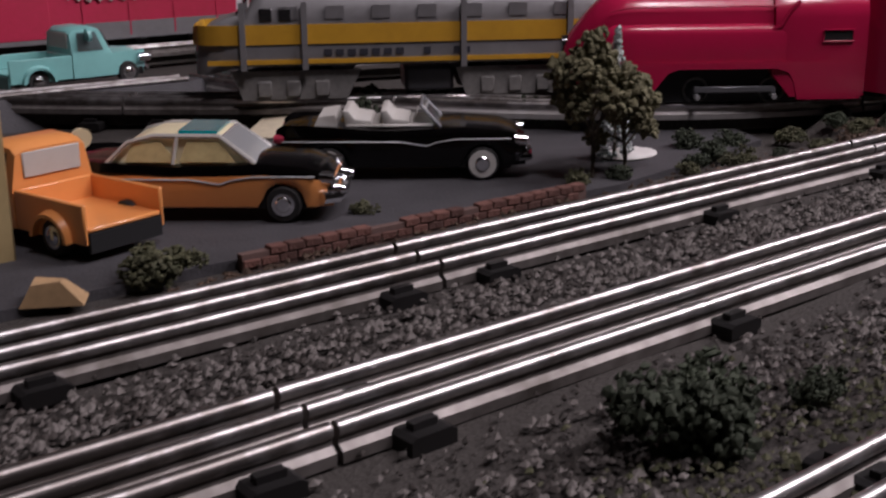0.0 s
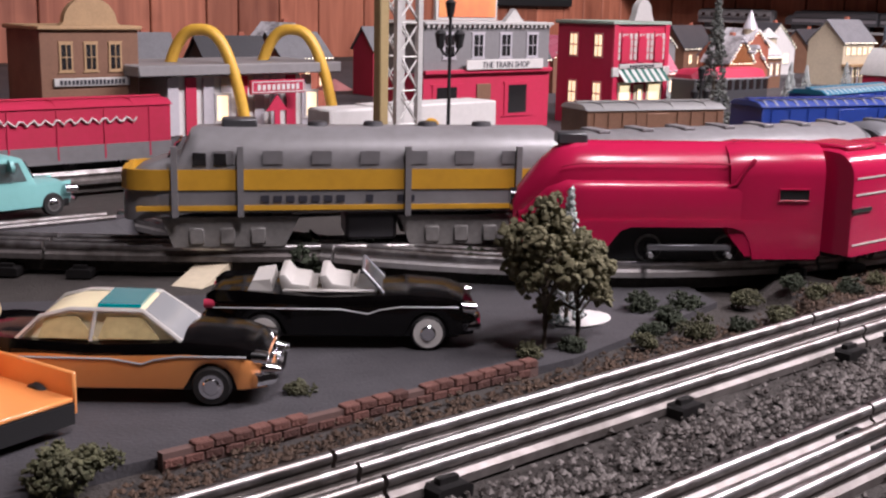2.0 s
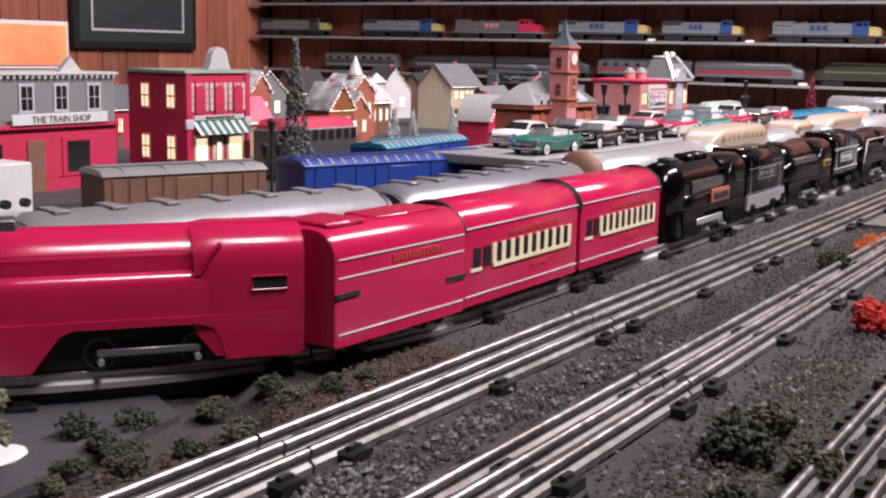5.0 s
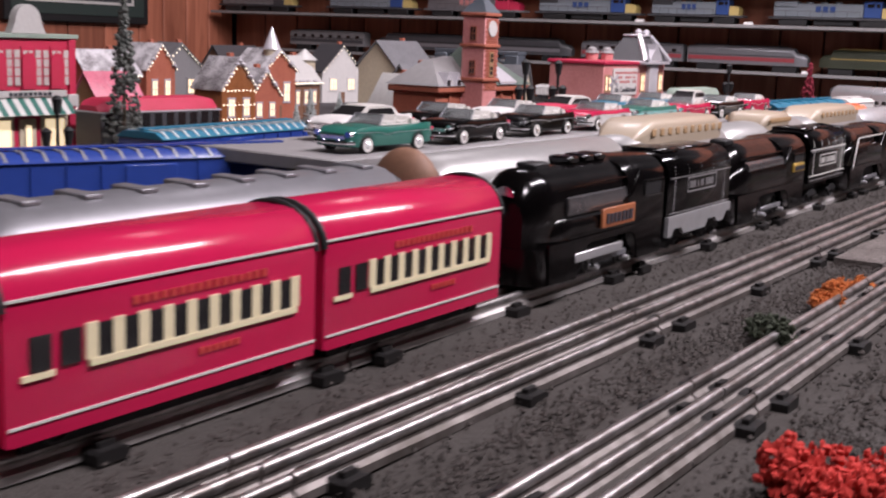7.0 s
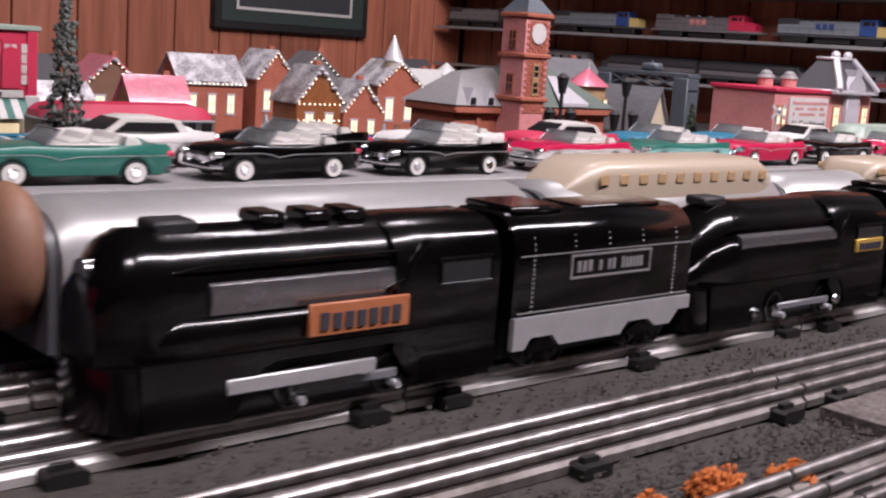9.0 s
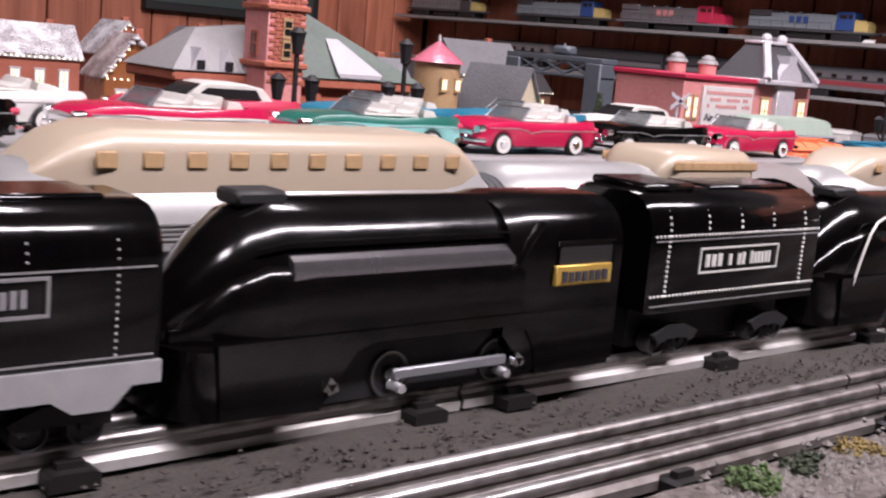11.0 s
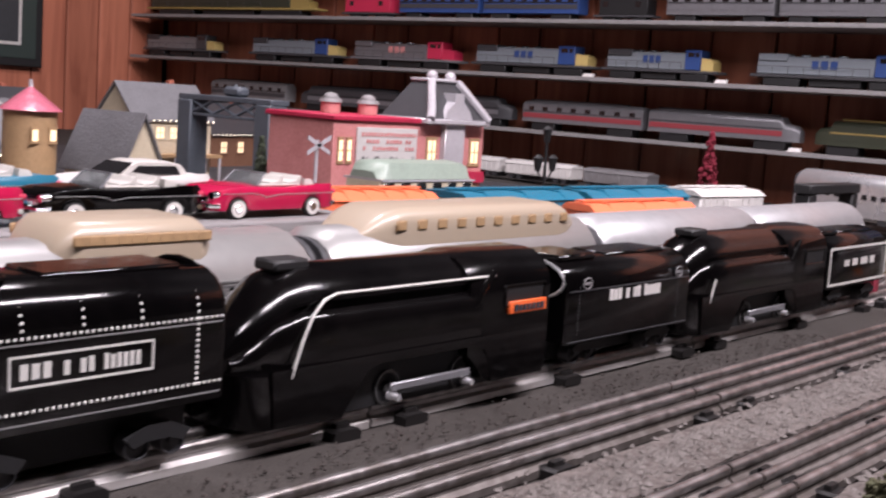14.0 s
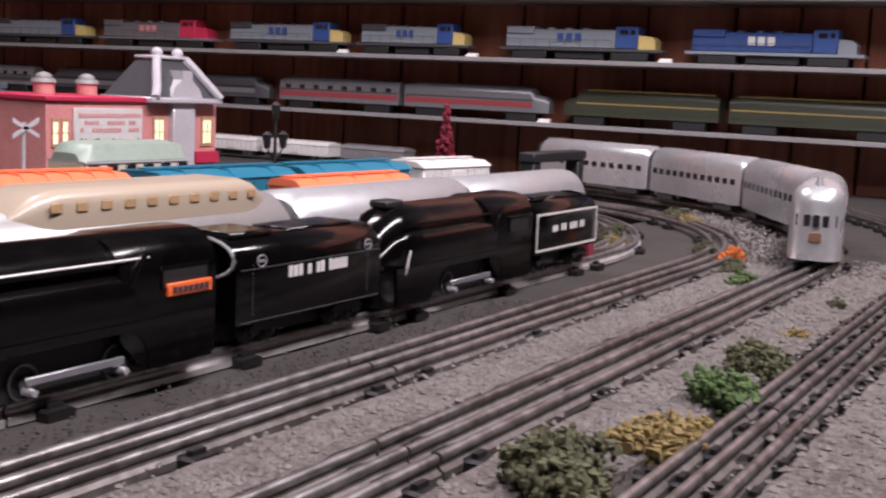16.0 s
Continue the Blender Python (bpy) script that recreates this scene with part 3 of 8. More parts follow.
def light_d(rng):
    x = rng.uniform(1.55, 2.5)
    return x, 0.07 + rng.normal(0, 0.018)


def light_a(rng):
    x = rng.uniform(1.5, 2.35)
    return x, 0.159 + rng.normal(0, 0.0105)


stones("ballast_gravel", 6500, 1, between_ab, M["stone_dark"], "brown grey gravel ballast between two tracks", (0.0006, 0.0016))
stones("ballast_gravel", 7500, 2, below_a, M["stone_dark"], "brown grey gravel ballast along the track", (0.0006, 0.0016))
stones("ballast_gravel", 2500, 3, between_bc, M["stone_dark"], "dark fine gravel beside the roadbed", (0.0005, 0.0013))
stones("ballast_gravel", 4500, 4, light_ab, M["stone"], "pale pinkish gravel ballast between two tracks", (0.0007, 0.0019))
stones("ballast_gravel", 3000, 5, light_d, M["stone"], "pale grey gravel at the table's edge")
stones("ballast_gravel", 2500, 6, light_a, M["stone"], "pale grey gravel ballast along the track")
stones("ballast_gravel", 1500, 8, curve_in, M["stone"], "pale gravel inside the curve of the track")
stones("ballast_gravel", 2500, 9, below_d, M["stone_dark"], "brown grey gravel at the table's edge")
def yard_ab(rng):
    x = rng.uniform(-0.1, 0.5) if rng.uniform() < 0.88 else rng.uniform(0.5, 0.75)
    return x, 0.239 - 0.001 * x + rng.normal(0, 0.0095)


def yard_a(rng):
    x = rng.uniform(-0.1, 0.5) if rng.uniform() < 0.88 else rng.uniform(0.5, 0.75)
    return x, on_line(x, 0.146, 0.005) + rng.normal(0, 0.013)


stones("ballast_gravel", 3200, 10, yard_ab, M["stone"], "grey gravel ballast between two tracks", (0.0006, 0.0018))
stones("ballast_gravel", 2400, 11, yard_a, M["stone"], "grey gravel ballast along the track", (0.0006, 0.0018))


# ---- trains ----
def ring_body(hw, zb, zt, r, x, n=5, tuck=0.0):
    """Cross-section of a train body in the y-z plane: flat sides and a roof rounded with radius r; tuck draws the sill in."""
    pts = [(x, -hw + tuck, zb), (x, -hw, zb + (zt - zb) * 0.25)]
    for i in range(n + 1):
        a = math.pi - math.pi / 2 * i / n
        pts.append((x, -hw + r + r * math.cos(a), zt - r + r * math.sin(a)))
    for i in range(n + 1):
        a = math.pi / 2 - math.pi / 2 * i / n
        pts.append((x, hw - r + r * math.cos(a), zt - r + r * math.sin(a)))
    pts += [(x, hw, zb + (zt - zb) * 0.25), (x, hw - tuck, zb)]
    return pts


def wheel_bm(r, w, spokes=0):
    b = B()
    seg = 20
    prof = [(0.0, w * 0.55), (r * 0.3, w * 0.55), (r * 0.35, w * 0.3), (r * 0.78, w * 0.3), (r * 0.85, w * 0.5), (r * 0.97, w * 0.5), (r, w * 0.3), (r, -w * 0.5), (0.0, -w * 0.5)]
    rings = [[b.verts.new((rr * math.cos(2 * math.pi * k / seg), -yy, rr * math.sin(2 * math.pi * k / seg))) for k in range(seg)] for rr, yy in prof if rr > 0]
    for a, c in zip(rings, rings[1:]):
        for k in range(seg):
            j = (k + 1) % seg
            b.faces.new((a[k], a[j], c[j], c[k]))
    b.faces.new(rings[0])
    b.faces.new(rings[-1][::-1])
    bmesh.ops.recalc_face_normals(b, faces=b.faces)
    return b


def wheels(parent, xs, r, y, m, name="wheel"):
    me = None
    for x in xs:
        for s in (-1, 1):
            if me is None:
                o = part(name, wheel_bm(r, 0.006), m, parent)
                me = o.data
            else:
                o = new(name, me)
                o.parent = parent
            o.matrix_local = pose(x, s * min(y, 0.0135), 0.0172 + r, 0, 0, 0 if s < 0 else 180)


def bars(b, x0, x1, y, z0, z1, n, gap=0.35, seed=0, slope=0.0):
    """Unreadable lettering: a row of short upright bars in the plane y."""
    rng = random.Random(seed)
    w = (x1 - x0) / n
    for i in range(n):
        if rng.random() < 0.12:
            continue
        a = x0 + w * i + w * gap * 0.5
        h = (z1 - z0) * rng.uniform(0.85, 1.0)
        box(b, a, a + w * (1 - gap), y - 0.0004, y + 0.0002, z0, z0 + h)


def outline_frame(b, x0, x1, z0, z1, y, t=0.0008):
    for a, c, d, e in ((x0, x1, z0, z0 + t), (x0, x1, z1 - t, z1), (x0, x0 + t, z0 + t, z1 - t), (x1 - t, x1, z0 + t, z1 - t)):
        box(b, a, c, y - 0.0005, y + 0.0002, d, e)


M["rust_dull"] = mat("dull_orange_plate", (0.36, 0.12, 0.05), 0.45, grain=0.2, scale=40)
M["driver"] = mat("bright_driver_rim", (0.2, 0.2, 0.2), 0.3, 0.8, grain=0.3, scale=60, spots=0.4, second=(0.04, 0.04, 0.04))
M["gun_grey"] = mat("polished_gunmetal", (0.3, 0.29, 0.3), 0.22, 0.85, grain=0.3, scale=30, spots=0.3)


def steam_locomotive(m, length, top, hw, body, trim, label, plate=None, stripe=None, boxy=False, panel=False, plate_at=None, stripe_points=9):
    """A streamlined tin steam locomotive, front towards -x, its cab's back wall at x = 0."""
    th = thing("toy_locomotive", m, label, "locomotive", "tin streamlined locomotives", sketch=False)
    L = length
    zs = 0.040
    # Boiler casing with a rounded front that slopes back.
    b = B()
    secs = []
    for f in (0.0, 0.02, 0.05, 0.09, 0.14, 0.2, 0.3, 0.45, 0.6, 0.72, 0.74):
        x = -L + L * f
        if boxy:
            k = min(1.0, 0.62 + f * 4.5)
            h = zs + (top - zs) * min(1.0, (0.62 + 6 * f) if f < 0.06 else 1.0)
        else:
            k = min(1.0, 0.35 + 0.65 * math.sin(min(1.0, f / 0.2) * math.pi / 2))
            h = zs - 0.012 + (top - zs + 0.012) * (0.42 + 0.58 * math.sin(min(1.0, f / 0.2) * math.pi / 2))
        r = min(hw * 0.85 * k * 0.95, (h - 0.02) * 0.6)
        secs.append(ring_body(hw * 0.85 * k, 0.0365, h, r, x))
    loft(b, secs)
    part("boiler_casing", b, body, th)
    # Broad lower fairing with a ledge, set wider than the boiler.
    b = B()
    secs = []
    for f in (0.015, 0.03, 0.06, 0.1, 0.16, 0.24, 0.4, 0.6, 0.76):
        x = -L + L * f
        k = min(1.0, 0.4 + 0.6 * math.sin(min(1.0, f / 0.2) * math.pi / 2))
        h = 0.036 + (0.0235 if not boxy else 0.016) * math.sin(min(1.0, f / 0.16) * math.pi / 2) * (top / 0.075)
        secs.append(ring_body(hw * k, 0.0375, max(h, 0.0425), 0.006 if h > 0.046 else 0.002, x, n=3))
    loft(b, secs)
    part("side_fairing", b, body, th)
    # Skirt with an arched opening for the driving wheels.
    for s in (-1, 1):
        b = B()
        o = [(-0.94 * L, 0.034), (-0.93 * L, 0.020), (-0.74 * L, 0.019), (-0.69 * L, 0.0295), (-0.665 * L, 0.0345), (-0.63 * L, 0.0365), (-0.3 * L, 0.0365), (-0.26 * L, 0.0345), (-0.24 * L, 0.0295), (-0.225 * L, 0.020), (-0.002, 0.020), (-0.002, 0.034)]
        prism(b, [(x, z + 0.006 if z == 0.034 else z) for x, z in o], "y", s * hw - 0.001, s * hw + 0.001)
        part("skirt", b, body, th)
    # Pilot below the nose.
    b = B()
    secs = []
    for z, k in ((0.0195, 1.0), (0.028, 1.0), (0.038, 0.96)):
        secs.append([(-L * 0.93 - (0.012 * math.cos(a) ** 0.8 if math.cos(a) > 0 else 0), hw * k * math.sin(a), z) for a in [radians(-90 + 180 * i / 12) for i in range(13)]] + [(-L * 0.86, hw * k, z), (-L * 0.86, -hw * k, z)])
    loft(b, secs)
    part("pilot", b, body, th)
    # Cab.
    b = B()
    secs = [ring_body(hw + 0.0006, 0.0215, top + 0.0004, hw * 0.7, x) for x in (-0.27 * L, -0.25 * L, -0.004, 0.0)]
    secs[0] = ring_body(hw * 0.95, 0.033, top - 0.001, hw * 0.7, -0.31 * L)
    loft(b, secs)
    cab = part("cab", b, body, th)
    for s in (-1, 1):
        b = B()
        yy = s * (hw + 0.0008)
        x0, x1, z0, z1 = (-0.15, -0.05, top - 0.0275, top - 0.0215) if body == M["red"] else (-0.19, -0.03, top - 0.0215, top - 0.0125)
        box(b, x0 * L, x1 * L, min(yy, yy - s * 0.001), max(yy, yy - s * 0.001), z0, z1, bevel=0.0004)
        win = part("cab_window", b, M["dark"], cab)
        b = B()
        tube(b, [(x * L, yy + s * 0.0004, z) for x, z in ((x0, z0), (x1, z0), (x1, z1), (x0, z1), (x0, z0))], 0.00045, 5)
        part("rim", b, body, win)
    # Ledge moulding, stack and headlight.
    for s in (-1, 1):
        b = B()
        zr = top - 0.0095
        tube(b, [(-0.86 * L, s * hw * 0.80, zr - 0.002), (-0.8 * L, s * hw * 0.865, zr), (-0.4 * L, s * hw * 0.865, zr + 0.0003), (-0.3 * L, s * hw * 0.865, zr)], 0.00045, 6)
        part("handrail", b, trim, th, "thin handrail along the boiler")
        # The cab front steps out over the running board in an S-shaped polished edge.
        b = B()
        tube(b, [(-0.335 * L, s * hw * 0.9, top - 0.022), (-0.29 * L, s * hw * 0.97, top - 0.0195), (-0.268 * L, s * hw * 1.015, top - 0.012), (-0.235 * L, s * hw * 0.99, top - 0.0065)], 0.0011, 8)
        part("cab_edge", b, body, th)
        b = B()
        zl = 0.0385
        loft(b, [[(x, s * (hw + dy), z) for dy, z in ((-0.001, zl - 0.0012), (0.0009, zl - 0.0006), (0.0009, zl + 0.0006), (-0.001, zl + 0.0012))] for x in (-0.9 * L, -0.01 * L)])
        bmesh.ops.recalc_face_normals(b, faces=b.faces)
        part("running_board", b, body, th)
    b = B()
    if boxy:
        ring_cyl(b, (-0.955 * L, 0, top - 0.013), (-L + 0.0008, 0, top - 0.013), 0.0045, 0.005, 14)
    else:
        ring_cyl(b, (-0.93 * L, 0, top * 0.62), (-L - 0.001, 0, top * 0.62), 0.004, 0.0046, 14)
    part("headlight", b, M["pane_dark"] if body == M["red"] else M["chrome"], th, "round headlight")
    b = B()
    box(b, -0.86 * L, -0.76 * L, -0.006, 0.006, top - 0.002, top + (0.0042 if body == M["red"] else 0.0022), bevel=0.001)
    part("chimney_cover", b, M["dark"] if body != M["red"] else M["dark_grey"], th, "dark oblong smoke stack cover")
    if panel:
        for s in (-1, 1):
            b = B()
            loft(b, [[(x, s * (hw * 0.9 + dy), z) for dy, z in ((-0.003, top - 0.0215), (0.0012, top - 0.0205), (0.0018, top - 0.0175), (0.0008, top - 0.0145), (-0.003, top - 0.0125))] for x in (-0.8 * L, -0.78 * L, -0.3 * L)])
            bmesh.ops.recalc_face_normals(b, faces=b.faces)
            part("side_panel", b, M["gun_grey"], th, "long polished dark side panel")
        for k, x in enumerate((-0.72, -0.28)):
            b = B()
            rivets(b, [(x * L, -hw - 0.0012, 0.0255)], 0.0026)
            part("journal_cap", b, M["chrome"], th, "small bright round cap")
    if boxy:
        for s in (-1, 1):
            b = B()
            loft(b, [[(x, s * (hw * 0.86 + dy), z) for dy, z in ((-0.0015, top - 0.0255), (0.0008, top - 0.0245), (0.0016, top - 0.020), (0.0008, top - 0.0155), (-0.0015, top - 0.0145))] for x in (-0.78 * L, -0.3 * L)])
            bmesh.ops.recalc_face_normals(b, faces=b.faces)
            part("side_panel", b, M["gun_grey"], th, "long polished grey side panel")
            b = B()
            box(b, -0.75 * L, -0.37 * L, s * 0.0222 - 0.0008, s * 0.0222 + 0.0008, 0.0275, 0.0325, bevel=0.0004)
            part("footplate", b, M["alu"], th, "bare metal footplate")
        for f in (0.62, 0.5, 0.4):
            b = B()
            box(b, -f * L, -(f - 0.07) * L, -0.007, 0.007, top - 0.001, top + 0.0035, bevel=0.0012)
            part("dome", b, body, th)
    if stripe:
        b = B()
        pts = [(-0.915 * L, -hw * 0.93, 0.022), (-0.885 * L, -hw * 1.03, 0.040), (-0.86 * L, -hw * 1.03, 0.052), (-0.835 * L, -hw * 1.02, 0.0605), (-0.8 * L, -hw * 0.98, 0.0655), (-0.76 * L, -hw * 0.94, 0.0672), (-0.22 * L, -hw * 0.93, 0.0672)][:stripe_points]
        tube(b, [(x, y, z * top / 0.076) for x, y, z in pts], 0.0006, 6)
        part("trim_line", b, stripe, th, "thin silver line that sweeps down the nose")
    # Running gear.
    wheels(th, (-0.56 * L, -0.3 * L), 0.0072, 0.0172, M["driver"], "driving_wheel")
    for s in (-1, 1):
        for x in (-0.56, -0.3):
            b = B()
            ring_cyl(b, (x * L, s * 0.0172, 0.0215), (x * L, s * 0.0225, 0.0215), 0.0019, 0.0014, 10)
            part("crank_pin", b, M["alu_bright"], th)
    wheels(th, (-0.87 * L, -0.15 * L), 0.0055, 0.0168, M["dark_grey"])
    for s in (-1, 1):
        b = B()
        box(b, -0.57 * L, -0.29 * L, s * 0.0192 - 0.0008, s * 0.0192 + 0.0008, 0.0235, 0.0268, bevel=0.0005)
        part("side_rod", b, M["silver"], th, "grey metal side rod")
    b = B()
    box(b, -0.9 * L, -0.02 * L, -0.0155, 0.0155, 0.018, 0.0365)
    part("frame", b, M["dark"], th)
    if plate:
        for s in (-1,):
            b = B()
            x0, x1, z0, z1 = plate_at
            box(b, x0, x1, -hw - 0.0022, -hw - 0.0006, z0, z1, bevel=0.0003)
            pl = part("name_plate", b, plate, th, "small name plate below the cab window")
            b = B()
            bars(b, x0 + 0.08 * (x1 - x0), x1 - 0.08 * (x1 - x0), -hw - 0.0024, z0 + 0.2 * (z1 - z0), z1 - 0.25 * (z1 - z0), 7)
            part("lettering", b, M["bar_dark"], pl)
    return th


def rivets(b, pts, r=0.0006):
    for p in pts:
        o = bmesh.ops.create_icosphere(b, subdivisions=1, radius=r)
        bmesh.ops.translate(b, verts=o["verts"], vec=p)


def tin_tender(m, length, top, hw, body, label, style):
    """A tin tender, its front wall at x = 0 and its length towards +x."""
    th = thing("toy_tender", m, label, "tender", "tin tenders", sketch=False)
    L = length
    low = {"rivets": 0.0345, "lines": 0.037, "union": 0.031, "small": 0.0285}.get(style, 0.0225)
    b = B()
    secs = [ring_body(hw * 0.97, low + 0.0005, top - 0.001, hw * 0.6, 0.0), ring_body(hw, low, top, hw * 0.6, 0.002), ring_body(hw, low, top, hw * 0.6, L - 0.002), ring_body(hw * 0.97, low + 0.0005, top - 0.001, hw * 0.6, L)]
    loft(b, secs)
    part("body", b, body, th)
    if style in ("rivets", "union"):
        for x in (0.0, L * 0.93):
            b = B()
            tube(b, [(x + L * 0.035, hw * math.cos(a) * 0.95, top - hw * 0.6 + hw * 0.64 * math.sin(a)) for a in [math.pi * i / 10 for i in range(11)]], 0.0012, 6)
            part("roof_hoop", b, body, th)
    b = B()
    box(b, 0.004, L * 0.3, -hw * 0.62, hw * 0.62, top - 0.0008, top + 0.0022, bevel=0.001)
    box(b, L * 0.42, L * 0.9, -hw * 0.5, hw * 0.5, top - 0.0008, top + 0.001, bevel=0.0008)
    part("coal_bunker", b, body, th)
    if style in ("rivets", "small", "lines"):
        rm = M["silver_line"] if style == "rivets" else M["alu"] if style == "lines" else M["dark_grey"]
        zhi, zlo, rows = 0.0615, 0.0405, []
        if style == "small":
            zhi, zlo = 0.0545, 0.033
        if style == "rivets":
            n = int(L / 0.0021)
            for z in (zhi, zlo):
                rows.append([(0.002 + (L - 0.004) * i / (n - 1), -hw - 0.0001, z) for i in range(n)])
        for xc in (0.09, 0.3, 0.49, 0.685, 0.89):
            if xc < 0.1 or xc > 0.8:
                rows.append([(L * xc, -hw - 0.0001, zlo + (zhi - zlo) * j / 12) for j in range(13)])
            if style != "small":
                rows.append([(L * xc, -hw + (0.0001, 0.0003, 0.001, 0.0024)[j], zhi + 0.0022 + j * 0.0021) for j in range(4)])
        for row in rows:
            b = B()
            rivets(b, row, 0.0006 if style == "rivets" else 0.0004)
            tagged(part("rivet_strip", b, rm, th, "strip of small rivets"), kind="stuff")
        for z in (zhi - 0.0016, zlo - 0.0034) if style != "lines" else (zhi, zlo - 0.0005):
            b = B()
            box(b, 0.002, L - 0.002, -hw - 0.0004, -hw + 0.0002, z - 0.0002, z + 0.0002)
            part("trim_line", b, M["dark_grey"] if style == "small" else M["wp_grey"], th)
    b = B()
    if style == "rivets":
        outline_frame(b, L * 0.262, L * 0.728, 0.0475, 0.0568, -hw, 0.0006)
        for x0, x1, n, k in ((0.29, 0.395, 3, 1), (0.425, 0.53, 4, 2), (0.555, 0.705, 7, 3)):
            bars(b, L * x0, L * x1, -hw - 0.0001, 0.0498, 0.0545, n, seed=k + 20)
        part("lettering_panel", b, M["silver_line"], th, "white framed lettering in three words")
    elif style == "small":
        for x0, x1, n, k in ((0.31, 0.41, 3, 1), (0.44, 0.56, 4, 2), (0.59, 0.75, 7, 3)):
            bars(b, L * x0, L * x1, -hw - 0.0001, 0.0465, 0.052, n, gap=0.25, seed=k + 20)
        part("lettering", b, M["white"], th, "white lettering on the side")
        b = B()
        for xc in (0.14, 0.885):
            b = B()
            tube(b, [(L * xc + 0.0032 * math.cos(a), -hw - 0.0003, 0.056 + 0.0026 * math.sin(a)) for a in [2 * math.pi * i / 18 for i in range(19)]], 0.0004, 5)
            box(b, L * xc - 0.0024, L * xc + 0.0024, -hw - 0.0004, -hw + 0.0002, 0.0554, 0.0566)
            part("emblem", b, M["wp_grey"], th, "small pale oval emblem")
        # A raised coal bunker with a bright rounded front rim.
        b = B()
        tube(b, [(-0.0006, hw * 0.92 * math.cos(a), top - 0.009 + 0.0092 * math.sin(a)) for a in [2 * math.pi * i / 20 for i in range(21)]], 0.0008, 6)
        part("front_rim", b, M["alu_bright"], th, "bright rounded rim at the front")
    elif style == "union":
        outline_frame(b, L * 0.02, L * 0.97, 0.0325, 0.0575, -hw, 0.0014)
        part("border_line", b, M["silver_line"], th, "silver border line round the side")
        b = B()
        bars(b, L * 0.25, L * 0.47, -hw - 0.0001, 0.0445, 0.0492, 5, seed=4)
        bars(b, L * 0.52, L * 0.8, -hw - 0.0001, 0.0445, 0.0492, 7, seed=5)
        part("lettering", b, M["white"], th, "white lettering on the side")
    elif style == "red":
        for z in (top - 0.0135, top - 0.022, 0.0285):
            box(b, 0.002, L - 0.002, -hw - 0.0004, -hw + 0.0003, z - 0.0004, z + 0.0004)
        part("trim_line", b, M["silver_line"], th, "thin pale lines along the side")
        b = B()
        bars(b, L * 0.4, L * 0.8, -hw - 0.0001, top - 0.0195, top - 0.016, 14)
        part("lettering", b, M["gold_dim"], th, "faded gold lettering")
        b = B()
        box(b, 0.0, L * 0.16, -hw - 0.0008, -hw + 0.0005, 0.0455, 0.0475)
        part("slot", b, M["dark"], th)
        b = B()
        box(b, L * 0.84, L, -hw - 0.0008, -hw + 0.0005, 0.0405, 0.0425)
        part("slot", b, M["dark"], th)
    b = B()
    box(b, 0.006, L - 0.006, -0.0095, 0.0095, 0.0195, low + 0.0002)
    part("frame", b, M["dark"], th)
    for x0 in (0.1, 0.66):
        for s in (-1, 1):
            b = B()
            prism(b, [(L * x0, 0.0255), (L * (x0 + 0.03), 0.0222), (L * (x0 + 0.08), 0.0238), (L * (x0 + 0.16), 0.0238), (L * (x0 + 0.21), 0.0222), (L * (x0 + 0.24), 0.0255), (L * (x0 + 0.16), 0.029), (L * (x0 + 0.08), 0.029)], "y", s * 0.0178 - 0.001, s * 0.0178 + 0.001)
            part("truck_frame", b, M["dark"], th)
    wheels(th, (L * 0.15, L * 0.28, L * 0.72, L * 0.85), 0.0048, 0.0162, M["dark_grey"])
    if style == "lines":
        b = B()
        outline_frame(b, L * 0.28, L * 0.735, 0.051, 0.0605, -hw)
        for x0, x1, n, k in ((0.31, 0.4, 3, 1), (0.43, 0.53, 4, 2), (0.56, 0.71, 7, 3)):
            bars(b, L * x0, L * x1, -hw - 0.0001, 0.0535, 0.058, n, seed=k + 20)
        part("lettering_panel", b, M["wp_grey"], th, "dull grey framed lettering on the side")
        b = B()
        prism(b, [(0.0, 0.0385), (0.0, 0.0262), (L * 0.06, 0.0262), (L * 0.09, 0.0305), (L * 0.2, 0.0305), (L * 0.24, 0.0262), (L * 0.58, 0.0262), (L * 0.62, 0.031), (L * 0.74, 0.031), (L * 0.79, 0.0275), (L * 0.88, 0.0275), (L * 0.93, 0.033), (L, 0.033), (L, 0.0385)], "y", -hw - 0.0012, -hw + 0.0012)
        part("sill", b, M["alu"], th, "bare grey metal sill with openings over the wheels")
    return th


